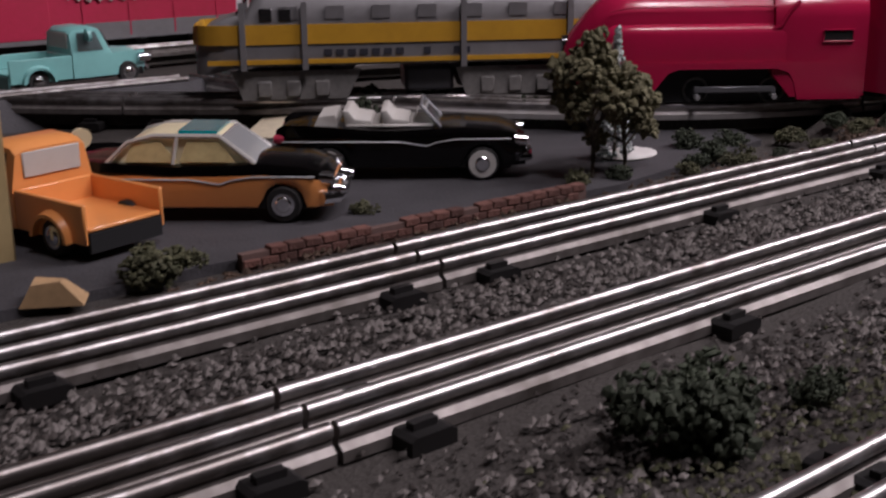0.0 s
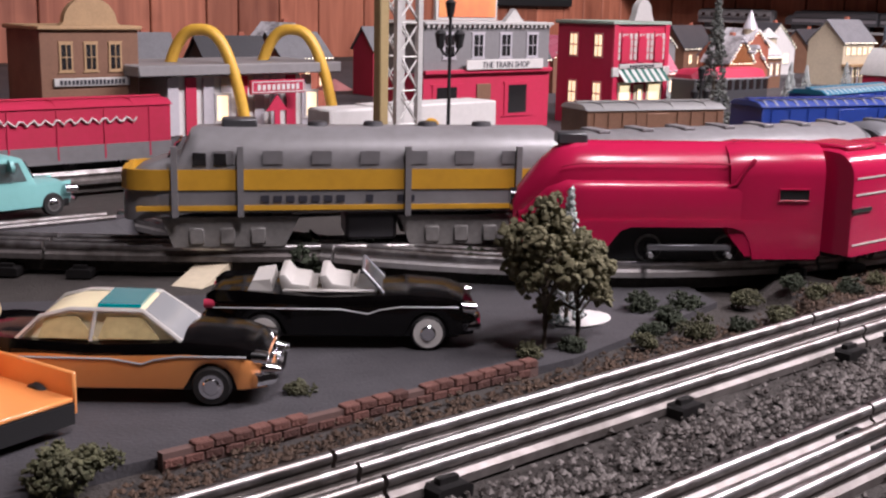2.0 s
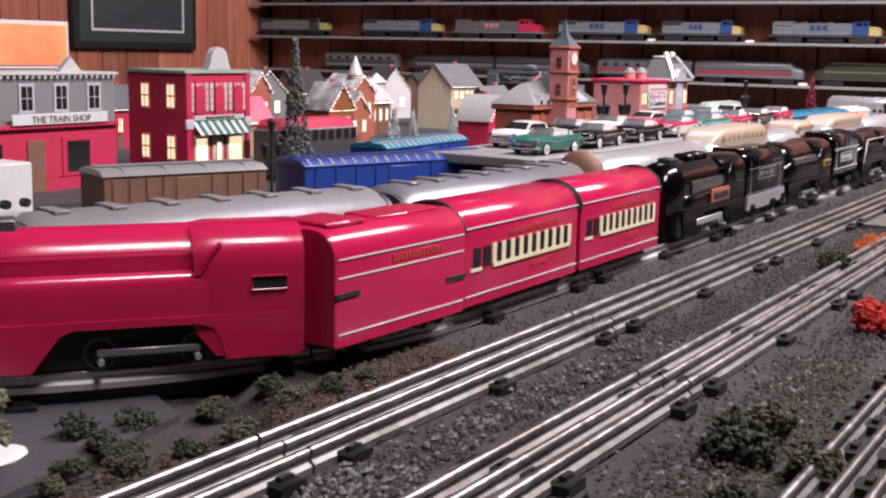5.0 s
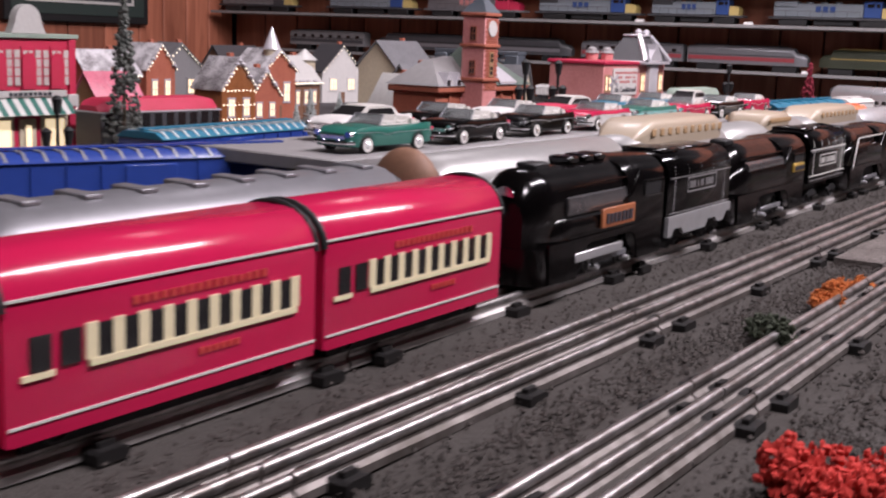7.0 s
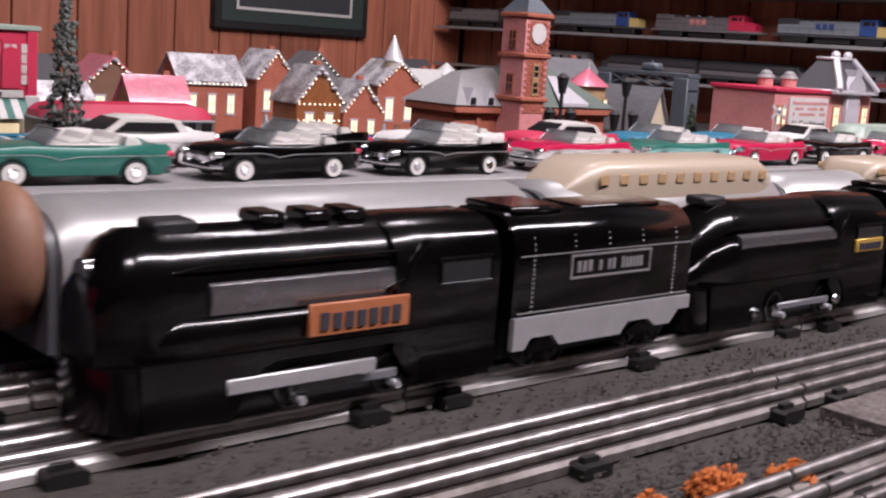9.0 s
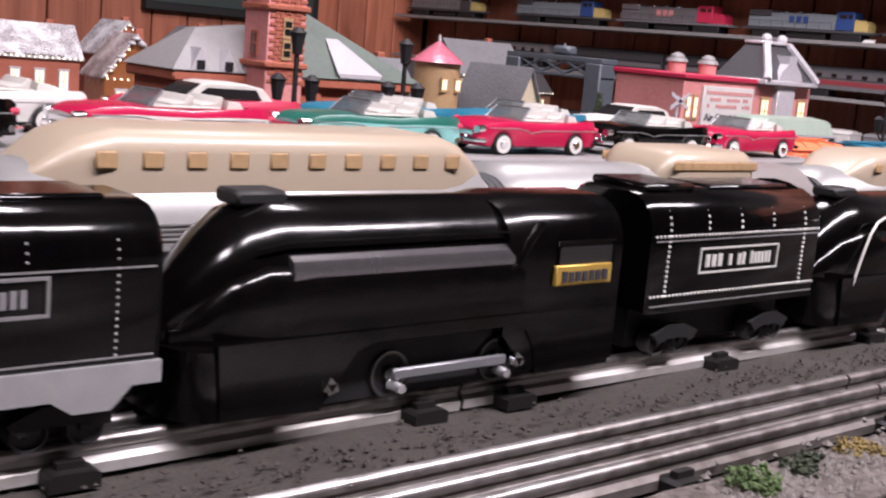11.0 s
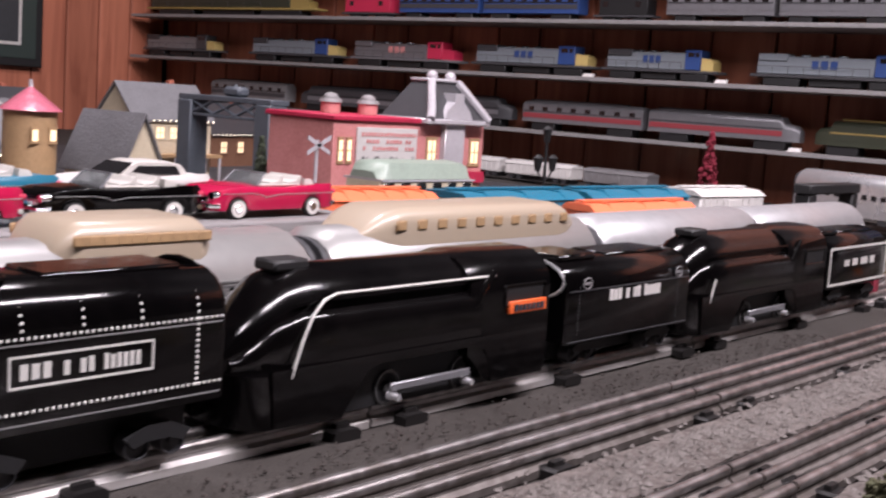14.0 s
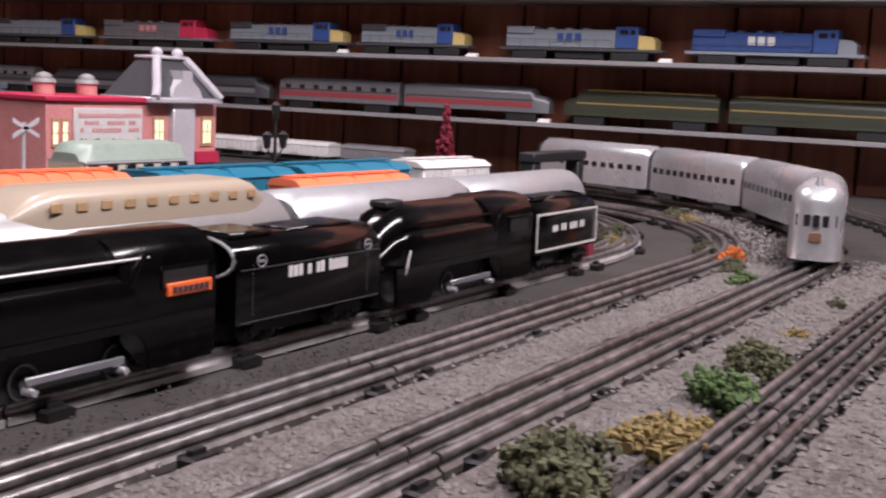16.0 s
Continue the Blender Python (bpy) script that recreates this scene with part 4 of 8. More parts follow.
def red_coach(m, length, top, hw):
    th = thing("toy_coach", m, "red tinplate passenger coach with a row of cream-framed windows", "railway coach", "red tin coaches", sketch=False)
    L = length
    b = B()
    loft(b, [ring_body(hw * 0.97, 0.0225, top - 0.001, hw * 0.72, 0.0), ring_body(hw, 0.022, top, hw * 0.72, 0.0015), ring_body(hw, 0.022, top, hw * 0.72, L - 0.0015), ring_body(hw * 0.97, 0.0225, top - 0.001, hw * 0.72, L)])
    part("body", b, M["red"], th)
    for x in (0.0, L):
        b = B()
        tube(b, [(x, hw * 0.98 * math.cos(a), top - hw * 0.72 + hw * 0.76 * math.sin(a)) for a in [math.pi * i / 12 for i in range(13)]] , 0.0013, 6)
        part("roof_hoop", b, M["dark"], th, "black hoop round the roof's end")
    for z in (top - 0.0125, 0.0275):
        b = B()
        box(b, 0.001, L - 0.001, -hw - 0.0004, -hw + 0.0003, z - 0.0004, z + 0.0004)
        part("trim_line", b, M["silver_line"], th, "thin pale line along the side")
    zb, zt = 0.0425, 0.0535
    x0, x1, n = L * 0.225, L * 0.905, 9
    pw = (x1 - x0) / n
    b = B()
    box(b, x0 - 0.001, x1 + 0.001, -hw - 0.0009, -hw + 0.0003, zb - 0.0022, zb)
    fr = part("window_sill", b, M["cream"], th, "cream sill below the windows")
    for i in range(n + 1):
        b = B()
        xx = x0 + pw * i
        box(b, xx - pw * 0.22, xx + pw * 0.22, -hw - 0.0007, -hw + 0.0003, zb, zt)
        part("mullion", b, M["cream"], fr)
    b = B()
    box(b, L * 0.04, L * 0.125, -hw - 0.0007, -hw + 0.0003, zb - 0.0022, zb - 0.0004)
    part("window_sill", b, M["cream"], th)
    for i in range(n):
        b = B()
        xx = x0 + pw * (i + 0.5)
        box(b, xx - pw * 0.3, xx + pw * 0.3, -hw - 0.0005, -hw + 0.0003, zb, zt - 0.0006)
        part("pane", b, M["pane_dark"], fr)
    for xa in (0.062, 0.142):
        b = B()
        box(b, L * xa, L * (xa + 0.055), -hw - 0.0006, -hw + 0.0003, zb, zt - 0.0006)
        part("pane", b, M["pane_dark"], fr)
    b = B()
    bars(b, L * 0.34, L * 0.8, -hw - 0.0001, zt + 0.0025, zt + 0.0052, 16)
    bars(b, L * 0.55, L * 0.7, -hw - 0.0001, 0.0345, 0.0368, 6)
    part("lettering", b, M["gold_dim"], th, "faded gold lettering")
    b = B()
    box(b, 0.01, L - 0.01, -hw * 0.7, hw * 0.7, 0.0165, 0.0222)
    part("frame", b, M["dark"], th)
    wheels(th, (L * 0.16, L * 0.84), 0.0052, 0.0162, M["dark_grey"])
    return th


def on_track(x, y, yaw=0.0):
    return pose(x, y, 0, 0, 0, yaw)


# The red train: locomotive in the curve, tender and coaches on the straight.
HW = 0.0215
steam_locomotive(pose(0.593, 0.361, 0, 0, 0, -37), 0.158, 0.078, 0.0225, M["red"], M["red"], "bright red streamlined tinplate steam locomotive on a curved track")
tin_tender(on_track(0.585, 0.3505, -2), 0.106, 0.0765, HW, M["red"], "bright red tinplate tender with thin pale lines", "red")
red_coach(on_track(0.696, 0.3505), 0.135, 0.0765, HW)
red_coach(on_track(0.836, 0.3505), 0.129, 0.0765, HW)
# The black trains that stand behind them on the same track.
steam_locomotive(on_track(1.152, 0.3505), 0.150, 0.0765, HW, M["black"], M["black"], "glossy black tinplate locomotive with a row of domes", plate=M["rust_dull"], boxy=True, plate_at=(-0.084, -0.043, 0.0425, 0.053))
tin_tender(on_track(1.161, 0.3505), 0.106, 0.0765, HW, M["black"], "black tinplate tender with a grey framed panel and bare sill", "lines")
steam_locomotive(on_track(1.433, 0.3505), 0.160, 0.0745, HW, M["black"], M["black"], "glossy black streamlined tinplate locomotive with bright ledges", plate=M["gold"], panel=True, plate_at=(-0.032, -0.006, 0.048, 0.0545))
tin_tender(on_track(1.449, 0.3505), 0.103, 0.0765, HW, M["black"], "black tinplate tender edged with rows of silver rivets", "rivets")
steam_locomotive(on_track(1.732, 0.3505), 0.170, 0.0725, HW, M["black"], M["black"], "glossy black streamlined locomotive with an orange name plate", plate=M["rust"], stripe=M["silver_line"], plate_at=(-0.030, -0.004, 0.0478, 0.053))
tin_tender(on_track(1.747, 0.3505), 0.113, 0.066, HW, M["black"], "small black tender with white lettering and oval emblems", "small")
steam_locomotive(on_track(2.036, 0.3505), 0.172, 0.0715, HW, M["black"], M["black"], "black streamlined locomotive with a silver line down the nose", stripe=M["silver_line"], stripe_points=3)
tin_tender(on_track(2.042, 0.3505), 0.104, 0.065, HW, M["black"], "black tender with a silver border line", "union")


# ---- diesel and the silver train ----
M["truck_grey"] = mat("dusty_grey_truck", (0.22, 0.21, 0.2), 0.6, grain=0.4, scale=40, spots=0.5)


def fluted_car(m, length, top, hw, body, label, dome=None, dome_h=0.0105, windows=True, roof=None, group="streamlined passenger cars", lines=True):
    """A streamlined passenger car along +x from its end at x = 0."""
    th = thing("toy_passenger_car", m, label, "railway coach", group, sketch=False)
    L = length
    b = B()
    loft(b, [ring_body(hw * 0.9, 0.026, top - 0.004, hw * 0.8, 0.0), ring_body(hw, 0.025, top, hw * 0.85, 0.006), ring_body(hw, 0.025, top, hw * 0.85, L - 0.006), ring_body(hw * 0.9, 0.026, top - 0.004, hw * 0.8, L)])
    part("body", b, body, th)
    for x in (-0.004, L + 0.001):
        b = B()
        loft(b, [ring_body(hw * 0.82, 0.028, top - 0.004, hw * 0.7, x), ring_body(hw * 0.82, 0.028, top - 0.004, hw * 0.7, x + 0.003)])
        part("diaphragm", b, M["dark_grey"], th, "dark grey end diaphragm")
    if lines:
        b = B()
        for k in range(4):
            z = top - 0.017 - k * 0.0015
            box(b, 0.006, L - 0.006, -hw - 0.0004, -hw + 0.0003, z, z + 0.0006)
        part("fluting", b, body, th)
    if windows:
        n = max(5, int(L / 0.0155))
        for i in range(n):
            x = L * 0.07 + L * 0.86 * i / (n - 1)
            for s in (-1, 1) if group.startswith("silver") else (-1,):
                b = B()
                box(b, x - 0.0042, x + 0.0042, s * hw - 0.0005, s * hw + 0.0005, top - 0.031, top - 0.0245, bevel=0.0004)
                part("window", b, M["pane_dark"], th)
    if dome:
        d0, d1 = dome
        b = B()
        secs = []
        for f in (0, 0.03, 0.08, 0.14, 0.5, 0.86, 0.92, 0.97, 1):
            x = L * (d0 + (d1 - d0) * f)
            k = math.sin(min(1, min(f, 1 - f) / 0.14) * math.pi / 2)
            secs.append(ring_body(hw * (0.55 + 0.27 * k), top - 0.008, top - 0.003 + (dome_h + 0.003) * k, min(0.007, 0.002 + 0.006 * k), x, n=4))
        loft(b, secs)
        dm = part("dome", b, M["amber"], th, "amber plastic observation dome")
        n = 10
        for i in range(n):
            x = L * (d0 + (d1 - d0) * (0.12 + 0.76 * i / (n - 1)))
            for s in (-1, 1):
                b = B()
                box(b, x - 0.0034, x + 0.0034, s * hw * 0.825 - 0.0005, s * hw * 0.825 + 0.0005, top - 0.001, top + dome_h * 0.42, bevel=0.0006)
                part("window", b, M["wall_tan"], dm)
    elif roof:
        n = max(4, int(L / 0.028))
        for i in range(n):
            x = L * (0.08 + 0.84 * i / (n - 1))
            b = B()
            box(b, x - 0.004, x + 0.004, -hw * 0.4, hw * 0.4, top - 0.001, top + 0.0012, bevel=0.0005)
            part("roof_vent", b, roof, th)
    b = B()
    bars(b, L * 0.3, L * 0.62, -hw - 0.0001, top - 0.0205, top - 0.017, 12)
    part("lettering", b, M["wall_red"], th, "small dull lettering")
    for x0 in (0.08, 0.72):
        for s in (-1, 1):
            b = B()
            box(b, L * x0, L * x0 + 0.034, s * 0.0175 - 0.001, s * 0.0175 + 0.001, 0.0175, 0.026, bevel=0.001)
            part("truck_frame", b, M["dark_grey"], th)
    wheels(th, (L * 0.08 + 0.007, L * 0.08 + 0.027, L * 0.72 + 0.007, L * 0.72 + 0.027), 0.0055, 0.0162, M["dark_grey"])
    return th


def yaw_between(p, q):
    return math.degrees(math.atan2(q[1] - p[1], q[0] - p[0]))


def diesel_cab_unit(m, length, top, hw):
    th = thing("toy_diesel_locomotive", m, "weathered grey and yellow streamlined diesel locomotive on the rails", "locomotive")
    L = length
    b = B()
    secs = []
    for f, k, h, zb in ((0.0, 0.5, 0.048, 0.0315), (0.012, 0.7, 0.054, 0.0315), (0.04, 0.87, 0.059, 0.0325), (0.08, 0.97, 0.0625, 0.034), (0.125, 1.0, 0.065, 0.035), (0.15, 1.0, top - 0.002, 0.036), (0.17, 1.0, top, 0.036), (0.5, 1.0, top, 0.036), (0.985, 1.0, top, 0.036), (1.0, 0.95, top - 0.002, 0.0365)):
        secs.append(ring_body(hw * k, zb, h, min(hw * 0.8 * k, (h - zb) * 0.42), -L + L * f, n=5))
    loft(b, secs)
    part("body", b, M["wp_grey"], th)
    for s in (-1, 1):
        b = B()
        secs = []
        for f, k in ((0.004, 0.66), (0.012, 0.79), (0.03, 0.905), (0.07, 0.992), (0.1, 1.0), (0.5, 1.0), (1.0, 1.0)):
            y = s * hw * k
            x = -L + L * f
            secs.append([(x, y - 0.0004, 0.048), (x, y + 0.0004 * s - 0.0002, 0.048), (x, y + 0.0006 * s, 0.0587), (x, y - 0.0006 * s, 0.0587)])
        loft(b, secs)
        part("colour_band", b, M["wp_yellow"], th, "broad yellow band along the side")
    b = B()
    loft(b, [[(-L * 1.003, y, z) for y, z in ((-hw * 0.6, 0.048), (hw * 0.6, 0.048), (hw * 0.5, 0.0575), (-hw * 0.5, 0.0575))], [(-L * 0.985, y, z) for y, z in ((-hw * 0.82, 0.048), (hw * 0.82, 0.048), (hw * 0.75, 0.0587), (-hw * 0.75, 0.0587))]])
    part("nose_band", b, M["wp_yellow"], th, "yellow nose panel")
    for s in (-1, 1):
        b = B()
        box(b, -L * 0.97, 0, s * hw - 0.0006, s * hw + 0.0006, 0.0372, 0.0398)
        part("lower_stripe", b, M["wp_yellow"], th)
    for x in (0.155, 0.2):
        for s in (-1, 1):
            b = B()
            box(b, -L + L * x, -L + L * (x + 0.03), s * hw - 0.0006, s * hw + 0.0006, 0.0605, 0.0675, bevel=0.0004)
            part("side_window", b, M["pane_dark"], th)
    for s in (-1, 1):
        b = B()
        quad_box(b, [(-L * 0.902, s * 0.009 - 0.005, 0.064), (-L * 0.897, s * 0.009 - 0.005, 0.064), (-L * 0.897, s * 0.009 + 0.005, 0.064), (-L * 0.902, s * 0.009 + 0.005, 0.064), (-L * 0.876, s * 0.009 - 0.005, 0.0725), (-L * 0.87, s * 0.009 - 0.005, 0.0725), (-L * 0.87, s * 0.009 + 0.005, 0.0725), (-L * 0.876, s * 0.009 + 0.005, 0.0725)])
        part("windscreen", b, M["pane_dark"], th)
    for x in (0.115, 0.26, 0.64, 0.9):
        for s in (-1, 1):
            b = B()
            box(b, -L + L * x - 0.0016, -L + L * x + 0.0016, s * (hw + 0.0015) - 0.0012, s * (hw + 0.0015) + 0.0012, 0.034, 0.071)
            part("grab_rail", b, M["wp_grey"], th)
    for i in range(7):
        x = -L * 0.8 + L * 0.11 * i
        b = B()
        box(b, x, x + L * 0.045, -hw - 0.0005, -hw + 0.0004, 0.0615, 0.0685)
        part("side_grille", b, M["wp_grey"], th)
    b = B()
    bars(b, -L * 0.7, -L * 0.5, -hw - 0.0001, 0.0415, 0.0452, 7)
    bars(b, -L * 0.46, -L * 0.34, -hw - 0.0001, 0.0415, 0.0452, 5, seed=2)
    part("lettering", b, M["bar_dark"], th, "dark worn lettering")
    b = B()
    box(b, -L * 0.78, -L * 0.7, -0.007, 0.007, top - 0.001, top + 0.004, bevel=0.001)
    part("roof_hatch", b, M["dark_grey"], th)
    for i in range(4):
        x = -L * 0.56 + i * L * 0.13
        b = B()
        ring_cyl(b, (x, 0, top - 0.001), (x, 0, top + 0.0022), 0.006, 0.005, 12)
        part("roof_fan", b, M["dark_grey"], th)
    for x0 in (0.1, 0.64):
        for s in (-1, 1):
            b = B()
            prism(b, [(-L + L * x0 - 0.004, 0.033), (-L + L * x0 + 0.002, 0.017), (-L + L * x0 + 0.06, 0.017), (-L + L * x0 + 0.068, 0.033)], "y", s * 0.0185 - 0.0015, s * 0.0185 + 0.0015)
            for k in range(3):
                box(b, -L + L * x0 + 0.01 + 0.016 * k, -L + L * x0 + 0.018 + 0.016 * k, s * 0.0205 - 0.001, s * 0.0205 + 0.001, 0.0185, 0.0275, bevel=0.0008)
            part("truck_frame", b, M["truck_grey"], th)
    wheels(th, (-L + L * 0.1 + 0.012, -L + L * 0.1 + 0.048, -L + L * 0.64 + 0.012, -L + L * 0.64 + 0.048), 0.0075, 0.0162, M["dark_grey"])
    b = B()
    box(b, -L * 0.5, -L * 0.38, -hw * 0.7, hw * 0.7, 0.019, 0.0333, bevel=0.002)
    part("fuel_tank", b, M["dark_grey"], th)
    return th


diesel_cab_unit(pose(0.522, 0.482, 0, 0, 0, -32), 0.232, 0.0795, 0.0235)
P1, P2, P3 = (0.532, 0.476), (0.75, 0.418), (0.985, 0.411)
fluted_car(pose(*P1, 0, 0, 0, yaw_between(P1, P2)), 0.214, 0.0765, 0.0245, M["wp_grey"], "grey streamlined booster unit with a panelled roof", roof=M["wp_grey"], windows=False)
fluted_car(pose(*P2, 0, 0, 0, yaw_between(P2, P3)), 0.228, 0.076, 0.0245, M["silver"], "silver grey baggage car with a panelled roof", roof=M["silver"], windows=False)
b = B()
o = bmesh.ops.create_uvsphere(b, u_segments=20, v_segments=12, radius=0.0215)
for v in b.verts:
    v.co.x *= 0.55
    v.co.z *= 1.15
end_cap = part("rounded_end", b, M["wall_brown"], None)
end_cap.matrix_world = pose(1.006, 0.412, 0.058)
tagged(end_cap, "dark bulging end of a parked passenger car", "railway coach")
fluted_car(on_track(1.016, 0.412), 0.222, 0.0775, 0.0245, M["alu_white"], "pale silver streamlined passenger car with smooth roof", windows=True)
fluted_car(on_track(1.251, 0.412), 0.184, 0.077, 0.0245, M["alu_white"], "pale silver passenger car with a long tan dome", dome=(0.05, 0.98))
fluted_car(on_track(1.444, 0.412), 0.206, 0.0765, 0.0245, M["alu_white"], "pale silver passenger car with a short tan dome", dome=(0.42, 0.76), dome_h=0.0075)
fluted_car(on_track(1.664, 0.413), 0.204, 0.0755, 0.0245, M["alu_white"], "pale silver dome car with amber windows", dome=(0.1, 0.93), dome_h=0.009)
fluted_car(on_track(1.878, 0.414), 0.196, 0.0745, 0.0245, M["alu"], "plain grey passenger car with smooth rounded roof")
fluted_car(on_track(2.083, 0.414), 0.185, 0.0735, 0.0245, M["alu"], "plain grey passenger car with smooth rounded roof")


# ---- boxcar rows behind the silver train ----
def freight_car(m, length, top, hw, body, roof, label, ribs=8, panel=None, rib=None):
    th = thing("toy_boxcar", m, label, "freight car", "freight cars")
    L = length
    b = B()
    box(b, 0, L, -hw, hw, 0.024, top - 0.004, bevel=0.001)
    part("body", b, body, th)
    b = B()
    prism(b, [(-hw - 0.001, top - 0.0045), (hw + 0.001, top - 0.0045), (hw * 0.7, top - 0.0005), (0, top), (-hw * 0.7, top - 0.0005)], "x", -0.001, L + 0.001)
    rf = part("roof", b, roof, th)
    for i in range(ribs):
        x = L * (i + 0.5) / ribs
        b = B()
        prism(b, [(-hw, top - 0.0038), (hw, top - 0.0038), (hw * 0.7, top + 0.0004), (0, top + 0.0009), (-hw * 0.7, top + 0.0004)], "x", x - 0.0008, x + 0.0008)
        part("roof_rib", b, rib or roof, rf)
    b = B()
    box(b, 0, L, -0.003, 0.003, top + 0.0006, top + 0.0016)
    part("roof_walk", b, roof, rf)
    for s in (-1, 1):
        b = B()
        box(b, L * 0.42, L * 0.58, s * hw - 0.001, s * hw + 0.001, 0.027, top - 0.007, bevel=0.0004)
        part("side_door", b, body, th)
        for i in range(10):
            if 3 < i < 6:
                continue
            x = L * (i + 0.5) / 10
            b = B()
            box(b, x - 0.0006, x + 0.0006, s * hw - 0.0008, s * hw + 0.0008, 0.026, top - 0.006)
            part("side_rib", b, body, th)
    if panel:
        b = B()
        ring_cyl(b, (L * 0.26, -hw - 0.0014, 0.05), (L * 0.26, -hw, 0.05), 0.0075, seg=18)
        part("emblem", b, M["wall_pink"], th, "pale pink round emblem")
        b = B()
        tube(b, [(L * 0.62 + L * 0.3 * i / 40, -hw - 0.0012, 0.0545 + 0.0022 * math.sin(i * 1.9) + (0.004 if i in (1, 2) else 0)) for i in range(41)], 0.0008, 5)
        part("lettering", b, panel, th, "white running script")
        b = B()
        box(b, 0.0, L, -hw - 0.0006, hw + 0.0006, 0.0235, 0.0365)
        part("lower_band", b, M["wp_grey"], th, "grey band along the lower side")
    b = B()
    box(b, 0.004, L - 0.004, -hw * 0.6, hw * 0.6, 0.0165, 0.0238)
    part("frame", b, M["dark"], th)
    wheels(th, (L * 0.1, L * 0.22, L * 0.78, L * 0.9), 0.0052, 0.0162, M["dark_grey"])
    return th


freight_car(pose(0.862, 0.583, 0, 0, 0, -18), 0.185, 0.074, 0.021, M["blue"], M["blue"], "dark blue boxcar with white ribs on its roof", 18, rib=M["alu_white"])
freight_car(pose(0.735, 0.655, 0, 0, 0, -20), 0.125, 0.071, 0.022, M["wall_brown"], M["alu_white"], "dark brown covered hopper with a pale roof", 4)
freight_car(pose(1.015, 0.622, 0, 0, 0, 4), 0.155, 0.075, 0.019, M["blue"], M["roof_blue"], "blue boxcar with broad white ribs on its roof", 16, rib=M["white"])
freight_car(on_track(1.662, 0.533, -8), 0.085, 0.0725, 0.02, M["roof_orange"], M["roof_orange"], "salmon orange boxcar with a faded roof", 6)
freight_car(on_track(1.752, 0.512, -3), 0.108, 0.0715, 0.021, M["roof_blue"], M["roof_blue"], "light blue boxcar with a smooth roof", 3)
freight_car(on_track(1.863, 0.506, -3), 0.115, 0.0705, 0.021, M["roof_blue"], M["roof_blue"], "light blue boxcar with a smooth roof", 3)
freight_car(on_track(1.806, 0.457, -3), 0.11, 0.0685, 0.0125, M["roof_orange"], M["roof_orange"], "narrow salmon orange container beside blue boxcars", 3)
freight_car(on_track(1.985, 0.497, -6), 0.085, 0.0695, 0.02, M["white"], M["white"], "plain white boxcar with a pale roof", 2)
freight_car(pose(0.13, 0.893, 0, 0, 0, -2.2), 0.365, 0.069, 0.021, M["wall_red"], M["wall_red"], "red boxcar with a grey lower band", 6, panel=M["white"])
# Open black frame wagon at the row's end.
gate = thing("signal_bridge_wagon", pose(2.075, 0.448, 0, 0, 0, 0), "small black open frame standing behind the trains", "frame")
for nm, bx in (("post", (0.0, 0.014, -0.006, 0.006, 0.0, 0.068)), ("post", (0.086, 0.098, -0.006, 0.006, 0.0, 0.068)), ("beam", (-0.002, 0.1, -0.007, 0.007, 0.0682, 0.076)), ("sill", (0.0145, 0.0855, -0.006, 0.006, 0.0, 0.052))):
    b = B()
    box(b, *bx, bevel=0.001)
    part(nm, b, M["dark"], gate)


# ---- the silver train that comes round the curve ----
def observation_car(m, length, top, hw):
    th = fluted_car(m, length, top, hw, M["alu_bright"], "polished aluminium observation car with a rounded end", roof=None, group="silver streamlined train")
    b = B()
    secs = []
    for f in (0.0, 0.35, 0.7, 0.9, 0.985):
        k = math.sqrt(max(0.02, 1 - f * f))
        secs.append(ring_body(hw * (0.3 + 0.7 * k), 0.0225, 0.045 + (top - 0.045) * (0.55 + 0.45 * k), hw * 0.7 * (0.3 + 0.7 * k), -0.003 - 0.017 * f))
    loft(b, secs[::-1])
    nose = part("rounded_end", b, M["alu_bright"], th, "bulging polished end wall")
    for s in (-1, 0, 1, 2, -2):
        b = B()
        a = s * 0.36
        cx, cy = -0.0195 + 0.0105 * abs(math.sin(a)) ** 1.6, 0.0185 * math.sin(a)
        box(b, cx - 0.0026, cx + 0.001, cy - 0.0024, cy + 0.0024, top - 0.0315, top - 0.0225, bevel=0.0005)
        part("end_window", b, M["pane_dark"], nose)
    b = B()
    box(b, -0.0215, -0.0192, -0.0045, 0.0045, top - 0.043, top - 0.0355, bevel=0.0006)
    part("tail_sign", b, M["wall_brown"], nose, "small grey square tail sign")
    b = B()
    ring_cyl(b, (-0.008, 0, top - 0.002), (-0.008, 0, top + 0.005), 0.0035, 0.002, 10)
    part("roof_light", b, M["alu"], th)
    return th


def car_on_arc(s0, s1):
    p, _ = at_length(PATH_A, s0)
    q, _ = at_length(PATH_A, s1)
    return pose(p.x, p.y, 0, 0, 0, math.degrees(math.atan2(q.y - p.y, q.x - p.x)))


S0 = 2.86
observation_car(car_on_arc(S0, S0 + 0.185), 0.178, 0.079, 0.0195)
fluted_car(car_on_arc(S0 + 0.195, S0 + 0.40), 0.20, 0.078, 0.0195, M["alu_bright"], "polished aluminium streamlined coach on the curve", group="silver streamlined train")
fluted_car(car_on_arc(S0 + 0.41, S0 + 0.60), 0.186, 0.078, 0.0195, M["alu_bright"], "polished aluminium streamlined coach on the curve", group="silver streamlined train")
fluted_car(car_on_arc(S0 + 0.61, S0 + 0.80), 0.186, 0.078, 0.0195, M["alu_bright"], "polished aluminium streamlined coach on the curve", group="silver streamlined train")


